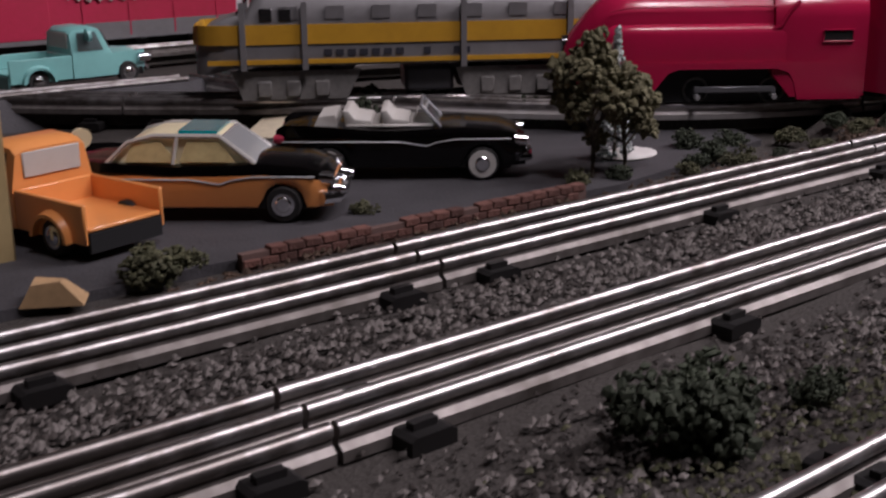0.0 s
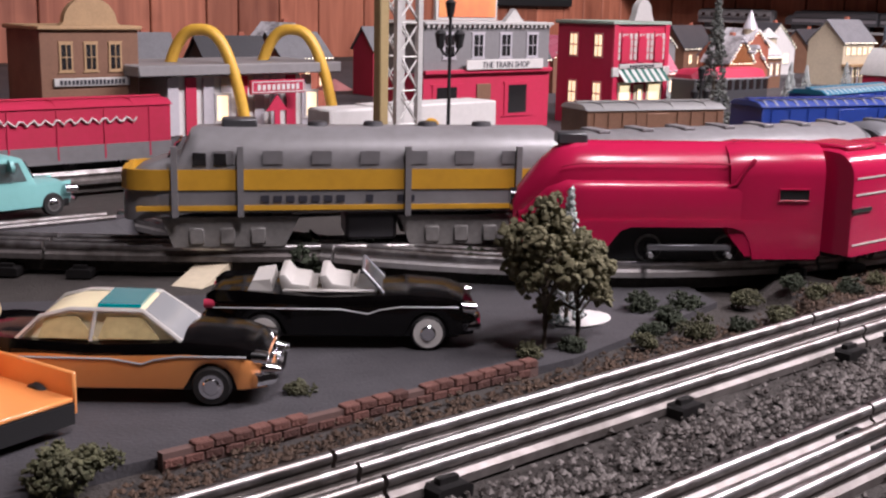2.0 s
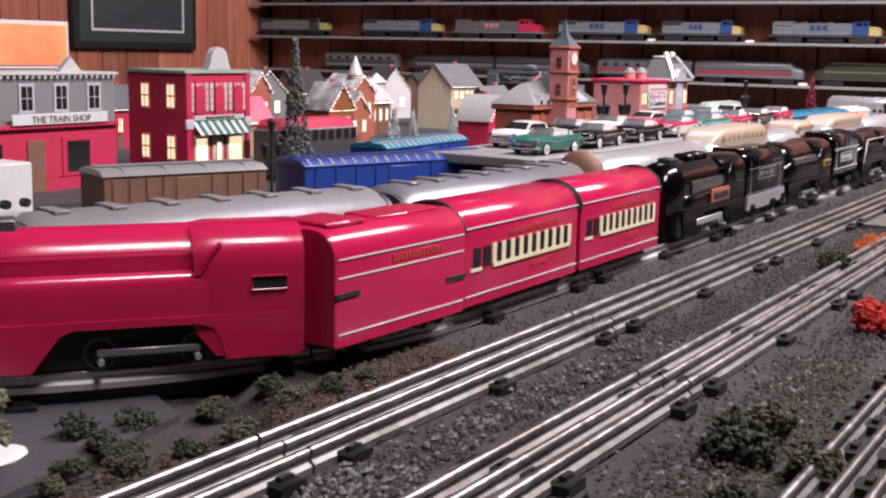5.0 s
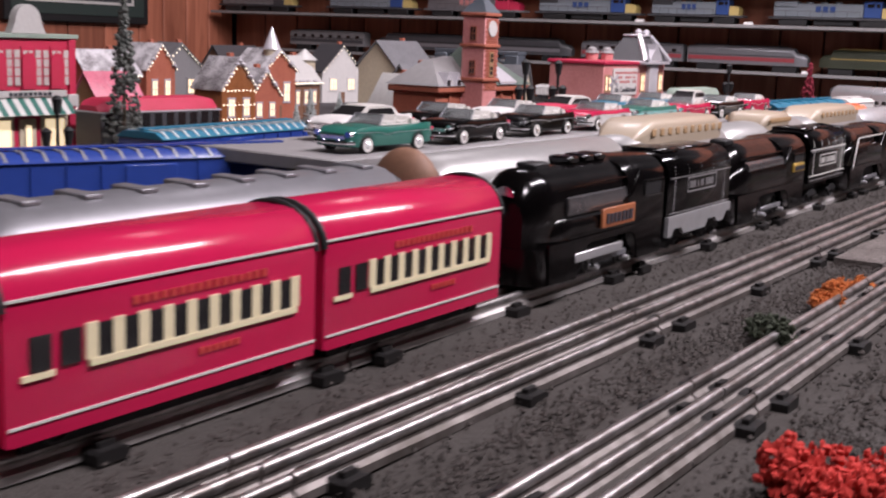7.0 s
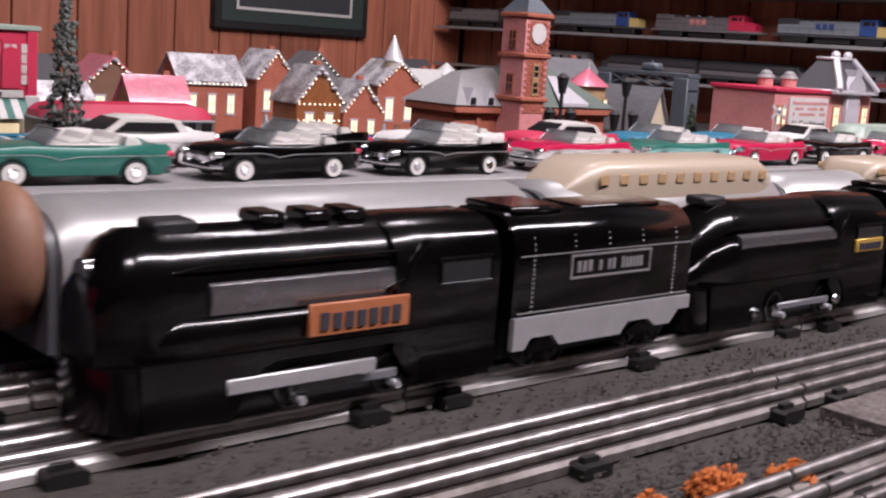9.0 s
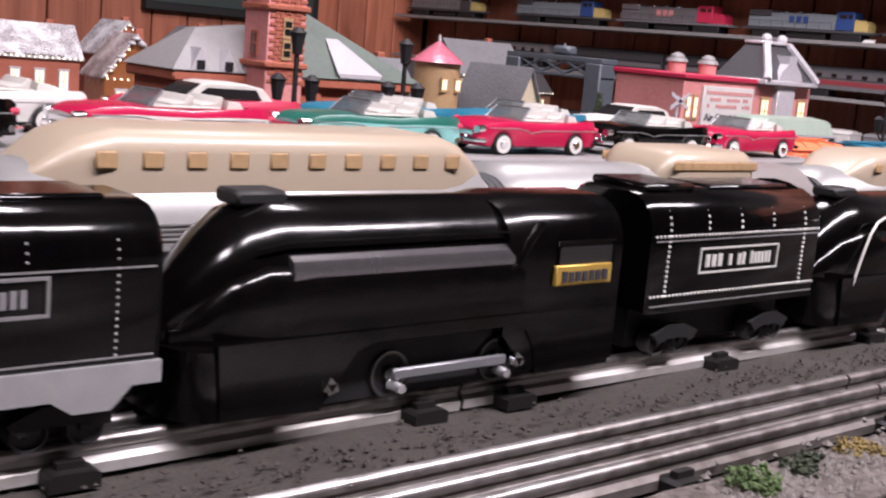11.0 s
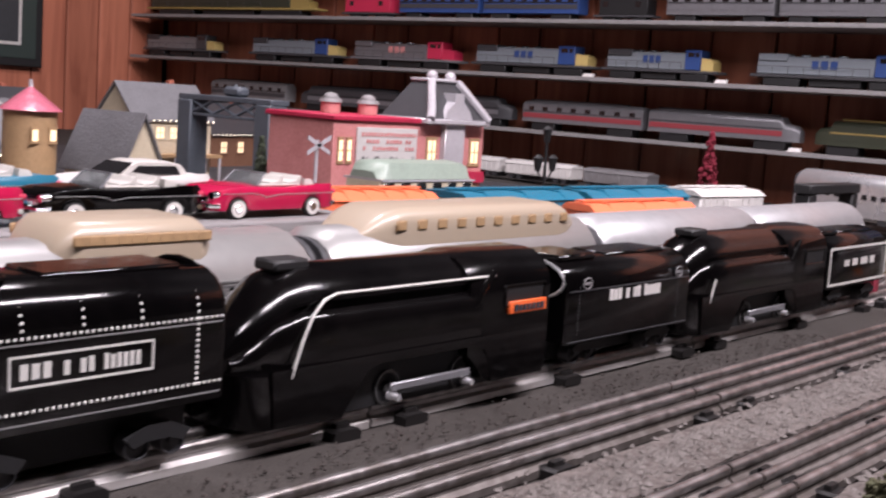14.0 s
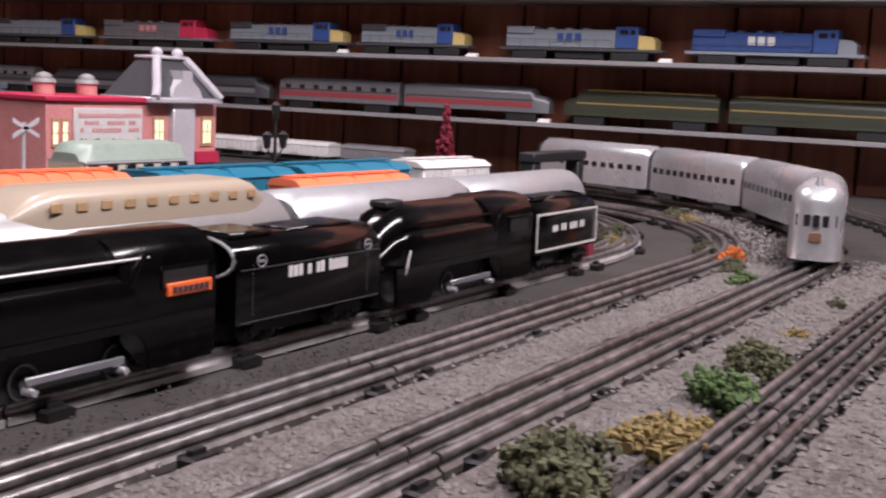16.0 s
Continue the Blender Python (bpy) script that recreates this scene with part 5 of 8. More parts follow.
# ---- shelves on the end wall and the locomotives on them ----
for k, z in enumerate((0.089, 0.190, 0.290, 0.395)):
    b = B()
    box(b, 3.1, WALL_X - 0.0005, -0.6, 2.58, z - 0.0065, z, bevel=0.0008)
    sh = tagged(part("wall_shelf", b, M["shelf_wood"], None, smooth=False), "narrow grey painted wooden shelf on the plank wall", "shelf", "wall shelves")
    # Added strip: draws the line of light along the shelf's front edge.
    b = B()
    box(b, 3.0973, 3.0998, -0.6, 2.58, z - 0.006, z + 0.001, bevel=0.0005)
    part("lit_edge_strip", b, M["grey"], sh, "thin grey strip standing in for the lit front edge")


def road_diesel(m, length, hood, cab, nose, label, stripe=None, lettering=None, grey_end=None):
    """A hood-type diesel in profile along -y (front towards -y when unturned its front is +x)."""
    th = thing("model_diesel_locomotive", m, label, "locomotive", "diesels on the wall shelves", sketch=False)
    L = length
    b = B()
    box(b, -L / 2, L / 2, -0.016, 0.016, 0.0145, 0.0185, bevel=0.0006)
    part("walkway", b, stripe or M["dark_grey"], th)
    b = B()
    box(b, -L / 2 + 0.008, L * 0.22, -0.0115, 0.0115, 0.0187, 0.044, bevel=0.0015)
    part("hood", b, hood, th)
    b = B()
    box(b, -L / 2 + 0.01, -L / 2 + 0.055, -0.014, 0.014, 0.0375, 0.0475, bevel=0.001)
    for i in range(3):
        x = -L * 0.2 + i * L * 0.11
        ring_cyl(b, (x, 0, 0.0435), (x, 0, 0.047), 0.007, 0.0065, 12)
    part("radiator", b, grey_end or M["dark_grey"], th)
    b = B()
    box(b, L * 0.222, L * 0.355, -0.0145, 0.0145, 0.0187, 0.049, bevel=0.0015)
    cb = part("cab", b, cab, th)
    for s in (-1, 1):
        for x0, x1 in ((0.25, 0.3), (0.315, 0.34)):
            b = B()
            box(b, L * x0, L * x1, s * 0.0146 - 0.0005, s * 0.0146 + 0.0005, 0.0385, 0.0445)
            part("cab_window", b, M["pane_dark"], cb)
    b = B()
    prism(b, [(L * 0.357, 0.0187), (L * 0.455, 0.0187), (L * 0.455, 0.031), (L * 0.43, 0.036), (L * 0.357, 0.0375)], "y", -0.012, 0.012)
    part("nose", b, nose, th)
    if lettering:
        for s in (-1, 1):
            b = B()
            box(b, -L * 0.14, -L * 0.1, s * 0.0117 - 0.0004, s * 0.0117 + 0.0004, 0.028, 0.039)
            box(b, -L * 0.085, -L * 0.045, s * 0.0117 - 0.0004, s * 0.0117 + 0.0004, 0.028, 0.039)
            box(b, -L * 0.03, L * 0.01, s * 0.0117 - 0.0004, s * 0.0117 + 0.0004, 0.028, 0.039)
            part("lettering", b, lettering, th, "plain block lettering on the hood")
    for s in (-1, 1):
        b = B()
        tube(b, [(-L * 0.46, s * 0.0155, 0.03), (L * 0.2, s * 0.0155, 0.03)], 0.0005, 5)
        for i in range(8):
            x = -L * 0.46 + L * 0.66 * i / 7
            tube(b, [(x, s * 0.0155, 0.0185), (x, s * 0.0155, 0.03)], 0.0004, 5)
        part("handrail", b, M["dark_grey"], th)
    for x0 in (-0.42, 0.2):
        b = B()
        for s in (-1, 1):
            box(b, L * x0, L * (x0 + 0.22), s * 0.0135 - 0.0015, s * 0.0135 + 0.0015, 0.003, 0.0135, bevel=0.001)
        box(b, L * x0 + 0.004, L * (x0 + 0.22) - 0.004, -0.011, 0.011, 0.0, 0.014)
        part("truck", b, M["dark"], th)
    b = B()
    box(b, -L * 0.15, L * 0.15, -0.011, 0.011, 0.004, 0.0143, bevel=0.001)
    part("fuel_tank", b, M["dark"], th)
    return th


def shelf_pose(y_back, y_front, z):
    """A model on a shelf, its front at y_front."""
    return pose(3.158, 1.107 * (y_back + y_front) / 2 - 0.06, z, 0, 0, 90 if y_front > y_back else -90) @ Matrix.Diagonal((1.107, 1.15, 1.15, 1))


M["csx_grey"] = mat("pale_blue_grey_paint", (0.2, 0.225, 0.25), 0.4, grain=0.15, scale=30)
M["csx_blue"] = mat("deep_blue_paint", (0.025, 0.06, 0.2), 0.45, grain=0.15, scale=30)
M["csx_yellow"] = mat("pale_yellow_paint", (0.52, 0.4, 0.15), 0.45, grain=0.15, scale=30)
M["dull_red"] = mat("dull_red_stripe", (0.26, 0.04, 0.05), 0.5, grain=0.2, scale=30)
M["olive_dark"] = mat("dark_olive_paint", (0.035, 0.04, 0.025), 0.45, grain=0.2, scale=30)
M["brass"] = mat("dull_yellow_paint", (0.3, 0.22, 0.07), 0.5, grain=0.2, scale=30)
Z2 = 0.190
road_diesel(shelf_pose(2.03, 1.75, Z2), 0.27, M["csx_grey"], M["csx_blue"], M["csx_yellow"], "grey and blue model diesel with a yellow nose")
road_diesel(shelf_pose(1.73, 1.458, Z2), 0.27, M["silver"], M["wall_red"], M["wall_red"], "silver model diesel with a bright red cab", stripe=M["silver"], grey_end=M["silver"], lettering=M["wall_pink"])
road_diesel(shelf_pose(1.43, 1.172, Z2), 0.255, M["csx_grey"], M["csx_blue"], M["csx_yellow"], "pale grey and blue model diesel with blue lettering", lettering=M["csx_blue"])
road_diesel(shelf_pose(1.158, 0.948, Z2), 0.208, M["csx_grey"], M["csx_blue"], M["csx_yellow"], "short pale grey and blue model diesel with blue lettering", lettering=M["csx_blue"])
road_diesel(shelf_pose(0.895, 0.640, Z2), 0.255, M["csx_grey"], M["csx_blue"], M["csx_yellow"], "long pale grey and blue model diesel with a yellow nose", lettering=M["csx_blue"], grey_end=M["csx_grey"])
road_diesel(shelf_pose(0.607, 0.366, Z2), 0.24, M["csx_blue"], M["csx_blue"], M["csx_grey"], "dark blue model diesel with a grey stripe", stripe=M["csx_grey"], lettering=M["silver_line"], grey_end=M["csx_blue"])
road_diesel(shelf_pose(0.33, 0.08, Z2), 0.24, M["csx_grey"], M["csx_blue"], M["csx_yellow"], "pale grey and blue model diesel with a yellow nose", lettering=M["csx_blue"])
for y0, y1 in ((2.4, 2.12),):
    road_diesel(shelf_pose(y0, y1, Z2), 0.26, M["wp_grey"], M["dark_grey"], M["csx_yellow"], "grey and black model diesel with a yellow nose")


def shelf_coach(m, length, body, band, roof, label, name="model_cab_unit", nose=None):
    """A cab unit or coach on a shelf, along +x, centred."""
    th = thing(name, m, label, "locomotive" if nose else "railway coach", "stock on the wall shelves", sketch=False)
    L = length
    b = B()
    secs = []
    k0 = 0.55 if nose else 0.94
    for f, k, h in ((0.0, k0, 0.030 if nose else 0.046), (0.03, 0.85 if nose else 1, 0.036 if nose else 0.048), (0.09, 1.0, 0.038 if nose else 0.048), (0.115, 1.0, 0.047 if nose else 0.048), (0.9, 1.0, 0.048), (1.0, 0.95, 0.046)):
        secs.append(ring_body(0.0145 * k, 0.013, h, 0.009 * k, L / 2 - L * f))
    loft(b, secs[::-1])
    part("body", b, body, th)
    for z0, z1, mm in ((0.020, 0.0275, band), (0.0295, 0.0315, roof)):
        for s in (-1, 1):
            b = B()
            box(b, -L * 0.49, L * (0.4 if nose else 0.49), s * 0.0146 - 0.0005, s * 0.0146 + 0.0005, z0, z1)
            part("stripe", b, mm, th)
    b = B()
    box(b, -L * 0.46, L * 0.35, -0.004, 0.004, 0.0478, 0.05)
    part("roof_vent", b, roof, th)
    if nose:
        b = B()
        box(b, L * 0.43, L * 0.492, -0.009, 0.009, 0.0135, 0.0285, bevel=0.002)
        part("nose_panel", b, nose, th)
    else:
        for i in range(8):
            x = -L * 0.42 + L * 0.84 * i / 7
            for s in (-1, 1):
                b = B()
                box(b, x - 0.005, x + 0.005, s * 0.0149 - 0.0004, s * 0.0149 + 0.0004, 0.032, 0.038)
                part("window", b, M["pane_dark"], th)
    for x0 in (-0.42, 0.22):
        b = B()
        box(b, L * x0, L * (x0 + 0.2), -0.0125, 0.0125, 0.0, 0.0135, bevel=0.0015)
        part("truck", b, M["dark"], th)
    return th


Z1, Z3 = 0.089, 0.290
shelf_coach(shelf_pose(1.6, 1.87, Z1), 0.265, M["dark_grey"], M["silver"], M["dark"], "dark grey model cab unit with a silver side", nose=M["dark_grey"])
shelf_coach(shelf_pose(1.6, 1.33, Z1), 0.26, M["dark_grey"], M["silver"], M["dark"], "dark grey model cab unit with a silver side", nose=M["wall_brown"])
shelf_coach(shelf_pose(1.31, 1.07, Z1), 0.236, M["silver"], M["dull_red"], M["dark_grey"], "silver model booster unit with a red stripe")
shelf_coach(shelf_pose(1.062, 0.81, Z1), 0.25, M["silver"], M["dull_red"], M["dark_grey"], "silver model cab unit with a red stripe", nose=M["roof_orange"])
shelf_coach(shelf_pose(0.55, 0.79, Z1), 0.236, M["olive_dark"], M["olive_dark"], M["brass"], "dark green model cab unit with a yellow nose", nose=M["brass"])
shelf_coach(shelf_pose(0.54, 0.30, Z1), 0.236, M["olive_dark"], M["olive_dark"], M["brass"], "dark green model cab unit with a yellow nose", nose=M["brass"])
shelf_coach(shelf_pose(2.15, 1.90, Z1), 0.236, M["wp_grey"], M["dark_grey"], M["dark"], "grey model coach on the low shelf")
road_diesel(shelf_pose(2.40, 1.81, Z3), 0.55, M["olive_dark"], M["olive_dark"], M["brass"], "very long dark green model diesel with yellow trim", stripe=M["brass"])


def caboose(m, length, body, label):
    th = thing("model_caboose", m, label, "caboose", "stock on the wall shelves", sketch=False)
    L = length
    b = B()
    box(b, -L / 2 + 0.01, L / 2 - 0.01, -0.014, 0.014, 0.012, 0.037, bevel=0.001)
    bd = part("body", b, body, th)
    b = B()
    box(b, -0.014, 0.014, -0.012, 0.012, 0.0372, 0.05, bevel=0.001)
    part("cupola", b, body, th)
    for s in (-1, 1):
        for x in (-0.3, 0.25):
            b = B()
            box(b, L * x - 0.005, L * x + 0.005, s * 0.0142 - 0.0004, s * 0.0142 + 0.0004, 0.024, 0.032)
            part("window", b, M["pane_dark"], bd)
    b = B()
    box(b, -L / 2, L / 2, -0.013, 0.013, 0.009, 0.0118)
    part("platform", b, M["dark_grey"], th)
    for x0 in (-0.36, 0.14):
        b = B()
        box(b, L * x0, L * (x0 + 0.22), -0.011, 0.011, 0.0, 0.0088, bevel=0.001)
        part("truck", b, M["dark"], th)
    return th


caboose(shelf_pose(1.762, 1.622, Z3), 0.138, M["wall_red"], "bright red model caboose on a shelf")
shelf_coach(shelf_pose(1.61, 1.42, Z3), 0.188, M["csx_blue"], M["dark_grey"], M["dark"], "dark blue model coach on the upper shelf")
shelf_coach(shelf_pose(1.412, 1.21, Z3), 0.2, M["csx_blue"], M["dark_grey"], M["dark"], "dark blue model coach on the upper shelf")
caboose(shelf_pose(1.182, 1.07, Z3), 0.11, M["dark"], "small black model caboose on a shelf")
for y0, y1 in ((1.047, 0.868), (0.862, 0.68), (0.674, 0.49), (0.484, 0.3)):
    shelf_coach(shelf_pose(y0, y1, Z3), 0.178, M["silver"], M["silver"], M["dark_grey"], "silver model passenger coach on the upper shelf")
# Small white card tags at the shelf edges.
for y, z in ((0.964, Z2), (0.629, Z2), (0.826, Z1), (1.224, Z2)):
    b = B()
    quad_box(b, [(3.101, y - 0.011, z + 0.0003), (3.107, y - 0.011, z + 0.0003), (3.107, y + 0.011, z + 0.0003), (3.101, y + 0.011, z + 0.0003), (3.107, y - 0.009, z + 0.007), (3.113, y - 0.009, z + 0.007), (3.113, y + 0.009, z + 0.007), (3.107, y + 0.009, z + 0.007)])
    tagged(part("price_tag", b, M["white"], None), "small folded white paper tag on a shelf", "tag", "paper tags")
# Boxcars on the floor of the layout under the lowest shelf.
for y0, y1, col in ((1.30, 1.205, "white"), (1.19, 1.065, "white"), (1.04, 0.93, "wp_grey")):
    freight_car(pose(2.72, y0, -0.012, 0, 0, -90), y0 - y1, 0.045, 0.018, M[col], M[col], "pale boxcar standing under the lowest shelf", 3)

# ---- picture and board on the back wall ----
pic = thing("framed_picture", pose(2.62, WALL_Y - 0.002, 0.25), "dark framed picture with a green mount on the plank wall", "picture", sketch=False)
b = B()
box(b, -0.235, 0.235, -0.02, 0.0, -0.11, 0.25, bevel=0.003)
part("frame", b, M["dark"], pic)
b = B()
box(b, -0.215, 0.215, -0.0225, -0.0205, -0.09, 0.23)
part("mount", b, M["board_mat"], pic)
b = B()
box(b, -0.165, 0.165, -0.0245, -0.023, -0.05, 0.19)
outline_frame(b, -0.172, 0.172, -0.057, 0.197, -0.0238, 0.007)
part("print", b, [M["board"]], pic)
b = B()
outline_frame(b, -0.176, 0.176, -0.061, 0.2, -0.0252, 0.007)
part("inner_border", b, M["silver_line"], pic, "pale inner border line")


# ---- cars ----
def wheel_set(parent, xs, hw, r, wall):
    me = None
    for x in xs:
        for s in (-1, 1):
            w = thing_part("wheel", parent)
            w.matrix_local = pose(x, s * (hw - 0.0022), r, 0, 0, 0 if s < 0 else 180)
            if me is None:
                b = B()
                seg = 18
                prof = [(r * 0.62, -0.0026), (r * 0.9, -0.0026), (r, -0.0014), (r, 0.0016), (r * 0.9, 0.0026), (r * 0.62, 0.0026)]
                rings = [[b.verts.new((a * math.cos(2 * math.pi * k / seg), y, a * math.sin(2 * math.pi * k / seg))) for k in range(seg)] for a, y in prof]
                for p, q in zip(rings, rings[1:]):
                    for k in range(seg):
                        b.faces.new((p[k], p[(k + 1) % seg], q[(k + 1) % seg], q[k]))
                bmesh.ops.recalc_face_normals(b, faces=b.faces)
                t = part("tyre", b, M["tyre"], w)
                b = B()
                ring_cyl(b, (0, -0.0029, 0), (0, 0.002, 0), r * (0.84 if wall else 0.62), seg=18)
                u = part("rim", b, M["whitewall"] if wall else M["chrome"], w)
                b = B()
                ring_cyl(b, (0, -0.0036, 0), (0, -0.003, 0), r * 0.36, r * 0.45, seg=14)
                v = part("hubcap", b, M["chrome"], w)
                me = (t.data, u.data, v.data)
            else:
                for nm, d in zip(("tyre", "rim", "hubcap"), me):
                    o = new(nm, d)
                    o.parent = w


def thing_part(name, parent):
    o = new(name)
    o.empty_display_size = 0.005
    o.parent = parent
    return o


def car_body(L, hw, r, xw, belt, sill, lower, upper, split=0.5, fins=0.0):
    """Lofted car body, front towards +x: wheel arches are cut from the sill line."""
    b = B()
    n = 56
    secs = []
    for i in range(n + 1):
        f = i / n
        x = -L / 2 + L * f
        zb = sill
        for w in xw:
            d = abs(x - w)
            if d < r * 1.18:
                zb = max(zb, r + math.sqrt((r * 1.18) ** 2 - d * d) * 0.98)
        zt = np.interp(f, [p[0] for p in belt], [p[1] for p in belt])
        zt = max(zt, zb + 0.003)
        taper = 0.80 + 0.20 * math.sin(min(1, min(f, 1 - f) / 0.10) * math.pi / 2)
        w2 = hw * taper
        zm = max(zb + 0.0008, sill + (zt - sill) * split)
        fin = fins * max(0.0, (0.3 - f) / 0.3)
        half = [(w2 * 0.955, zb), (w2, zb + (zm - zb) * 0.5), (w2, zm), (w2 * 0.985, zt - 0.0022), (w2 * 0.93, zt + fin), (w2 * 0.82, zt + 0.0004), (w2 * 0.4, zt + 0.0011)]
        ring = [(x, -y, z) for y, z in half] + [(x, 0, zt + 0.0014)] + [(x, y, z) for y, z in half[::-1]]
        secs.append(ring)
    rings = loft(b, secs, closed=False)
    for f in b.faces:
        cy = sum(v.co.y for v in f.verts) / len(f.verts)
        side = [abs(v.co.y) for v in f.verts]
        idx = [i for ring in rings for i, v in enumerate(ring) if v in f.verts]
        row = min(idx)
        row = min(row, 13 - row)
        f.material_index = 0 if row < 2 else 1
    for ring in (rings[0], rings[-1]):
        b.faces.new(ring if ring is rings[-1] else ring[::-1])
    b.faces.new([r2[0] for r2 in rings] + [r2[-1] for r2 in rings[::-1]])
    bmesh.ops.recalc_face_normals(b, faces=b.faces)
    return b


def classic_car(m, scale, lower, upper, label, kind, seat=None, wall=True, group="", sketch=True):
    """A 1950s die-cast car, 0.118 long at scale 1, front towards +x."""
    th = thing("toy_car", m @ Matrix.Diagonal((scale, scale, scale * (0.9 if scale < 0.8 else 1.0), 1)), label, "car", group, sketch=sketch)
    L, hw, r = 0.118, 0.0215, 0.0078
    xw = (-0.034, 0.0385)
    belt = [(0, 0.0205), (0.03, 0.0235), (0.12, 0.0245), (0.3, 0.0245), (0.42, 0.0235), (0.6, 0.024), (0.75, 0.0248), (0.9, 0.0235), (0.97, 0.021), (1, 0.018)]
    part("body", car_body(L, hw, r, xw, belt, 0.0065, 0, 1, split=0.76, fins=0.003), [lower, upper], th)
    b = B()
    box(b, -L * 0.44, L * 0.44, -hw * 0.86, hw * 0.86, 0.0055, 0.016)
    part("underbody", b, M["dark"], th)
    # Chrome: bumpers, grille, lamps, side spear.
    for s, nm in ((1, "front_bumper"), (-1, "rear_bumper")):
        b = B()
        pts = [(s * (L / 2 - 0.004), -hw * 0.99, 0.0105), (s * (L / 2 + 0.0015), -hw * 0.8, 0.0103), (s * (L / 2 + 0.0026), 0, 0.010), (s * (L / 2 + 0.0015), hw * 0.8, 0.0103), (s * (L / 2 - 0.004), hw * 0.99, 0.0105)]
        tube(b, pts, 0.0028 if kind == "hardtop" and s > 0 else 0.0019, 8)
        if kind == "hardtop" and s > 0:
            for y in (-0.0155, 0.0155):
                ring_cyl(b, (L / 2 - 0.002, y, 0.0135), (L / 2 + 0.0055, y, 0.0132), 0.0032, 0.0015, 10)
        for y in (-0.008, 0.008):
            box(b, s * (L / 2 + 0.001) - 0.002, s * (L / 2 + 0.001) + 0.002, y - 0.0014, y + 0.0014, 0.008, 0.0135, bevel=0.0006)
        part(nm, b, M["chrome"], th)
    b = B()
    box(b, L / 2 - 0.003, L / 2 + 0.0006, -hw * 0.62, hw * 0.62, 0.0128, 0.0172, bevel=0.0005)
    part("grille", b, M["chrome"], th)
    for s in (-1, 1):
        b = B()
        ring_cyl(b, (L / 2 - 0.006, s * hw * 0.78, 0.0185), (L / 2 + 0.0006, s * hw * 0.78, 0.018), 0.0032, 0.0029, 12)
        part("headlight", b, M["chrome"], th)
        b = B()
        ring_cyl(b, (-L / 2 + 0.004, s * hw * 0.8, 0.0195), (-L / 2 - 0.0008, s * hw * 0.8, 0.0195), 0.0024, 0.002, 10)
        part("tail_light", b, M["wall_red"], th)
        b = B()
        y = s * (hw + 0.0001)
        tube(b, [(-L * 0.47, y * 0.99, 0.0188), (0.0, y, 0.0184), (0.012, y, 0.0164), (0.017, y, 0.0182), (0.026, y, 0.0196), (L * 0.44, y * 0.99, 0.0196)], 0.0005 if kind == "hardtop" else 0.0003, 5)
        part("side_spear", b, M["alu"], th)
    wheel_set(th, xw, hw, r, wall)
    if kind == "hardtop":
        b = B()
        secs = []
        for x, w2, z in ((-0.036, 0.0165, 0.0245), (-0.027, 0.0155, 0.0335), (-0.018, 0.0148, 0.0365), (0.006, 0.0148, 0.037), (0.012, 0.015, 0.0362), (0.026, 0.0168, 0.0248)):
            secs.append([(x, -w2 * 1.12, 0.0238), (x, -w2, z - 0.0012), (x, -w2 * 0.8, z), (x, w2 * 0.8, z), (x, w2, z - 0.0012), (x, w2 * 1.12, 0.0238)])
        loft(b, secs)
        part("greenhouse", b, M["cream"], th, "cream cabin with pale seats")
        b = B()
        quad_box(b, [(-0.006, -0.0135, 0.0366), (0.0105, -0.0135, 0.0366), (0.0105, 0.0135, 0.0366), (-0.006, 0.0135, 0.0366), (-0.006, -0.013, 0.0379), (0.0105, -0.013, 0.0377), (0.0105, 0.013, 0.0377), (-0.006, 0.013, 0.0379)])
        part("glass_roof", b, M["teal_glass"], th, "teal transparent roof panel")
        for s in (-1, 1):
            for x0, x1 in ((-0.028, -0.009), (-0.005, 0.0155)):
                b = B()
                y0, y1 = s * 0.0186, s * 0.0163
                quad_box(b, [(x0, y0 - 0.0004, 0.0255), (x1 + 0.003, y0 - 0.0004, 0.0255), (x1 + 0.003, y0 + 0.0004, 0.0255), (x0, y0 + 0.0004, 0.0255), (x0 + 0.003, y1 - 0.0004, 0.0335), (x1 - 0.004, y1 - 0.0004, 0.0335), (x1 - 0.004, y1 + 0.0004, 0.0335), (x0 + 0.003, y1 + 0.0004, 0.0335)])
                part("side_window", b, M["cabin_glass"], th, "pale side window over a cream cabin")
            b = B()
            tube(b, [(-0.036, s * 0.0186, 0.0248), (-0.027, s * 0.0172, 0.0335), (-0.016, s * 0.0162, 0.0362), (0.012, s * 0.0162, 0.0358), (0.027, s * 0.019, 0.0248)], 0.0011, 6)
            tube(b, [(-0.008, s * 0.0188, 0.0245), (-0.006, s * 0.0165, 0.036)], 0.0009, 6)
            part("window_frame", b, M["trim_painted_shine"], th)
        b = B()
        quad_box(b, [(0.0265, -0.0175, 0.025), (0.0275, -0.0175, 0.025), (0.0275, 0.0175, 0.025), (0.0265, 0.0175, 0.025), (0.0125, -0.0148, 0.036), (0.0135, -0.0148, 0.036), (0.0135, 0.0148, 0.036), (0.0125, 0.0148, 0.036)])
        part("windscreen", b, M["glass_painted_shine"], th, "windscreen with a bright reflection put into its colour")
    elif kind == "convertible":
        b = B()
        box(b, -0.026, 0.016, -0.0165, 0.0165, 0.0242, 0.026, bevel=0.0008)
        part("cockpit", b, seat or M["white_vinyl"], th)
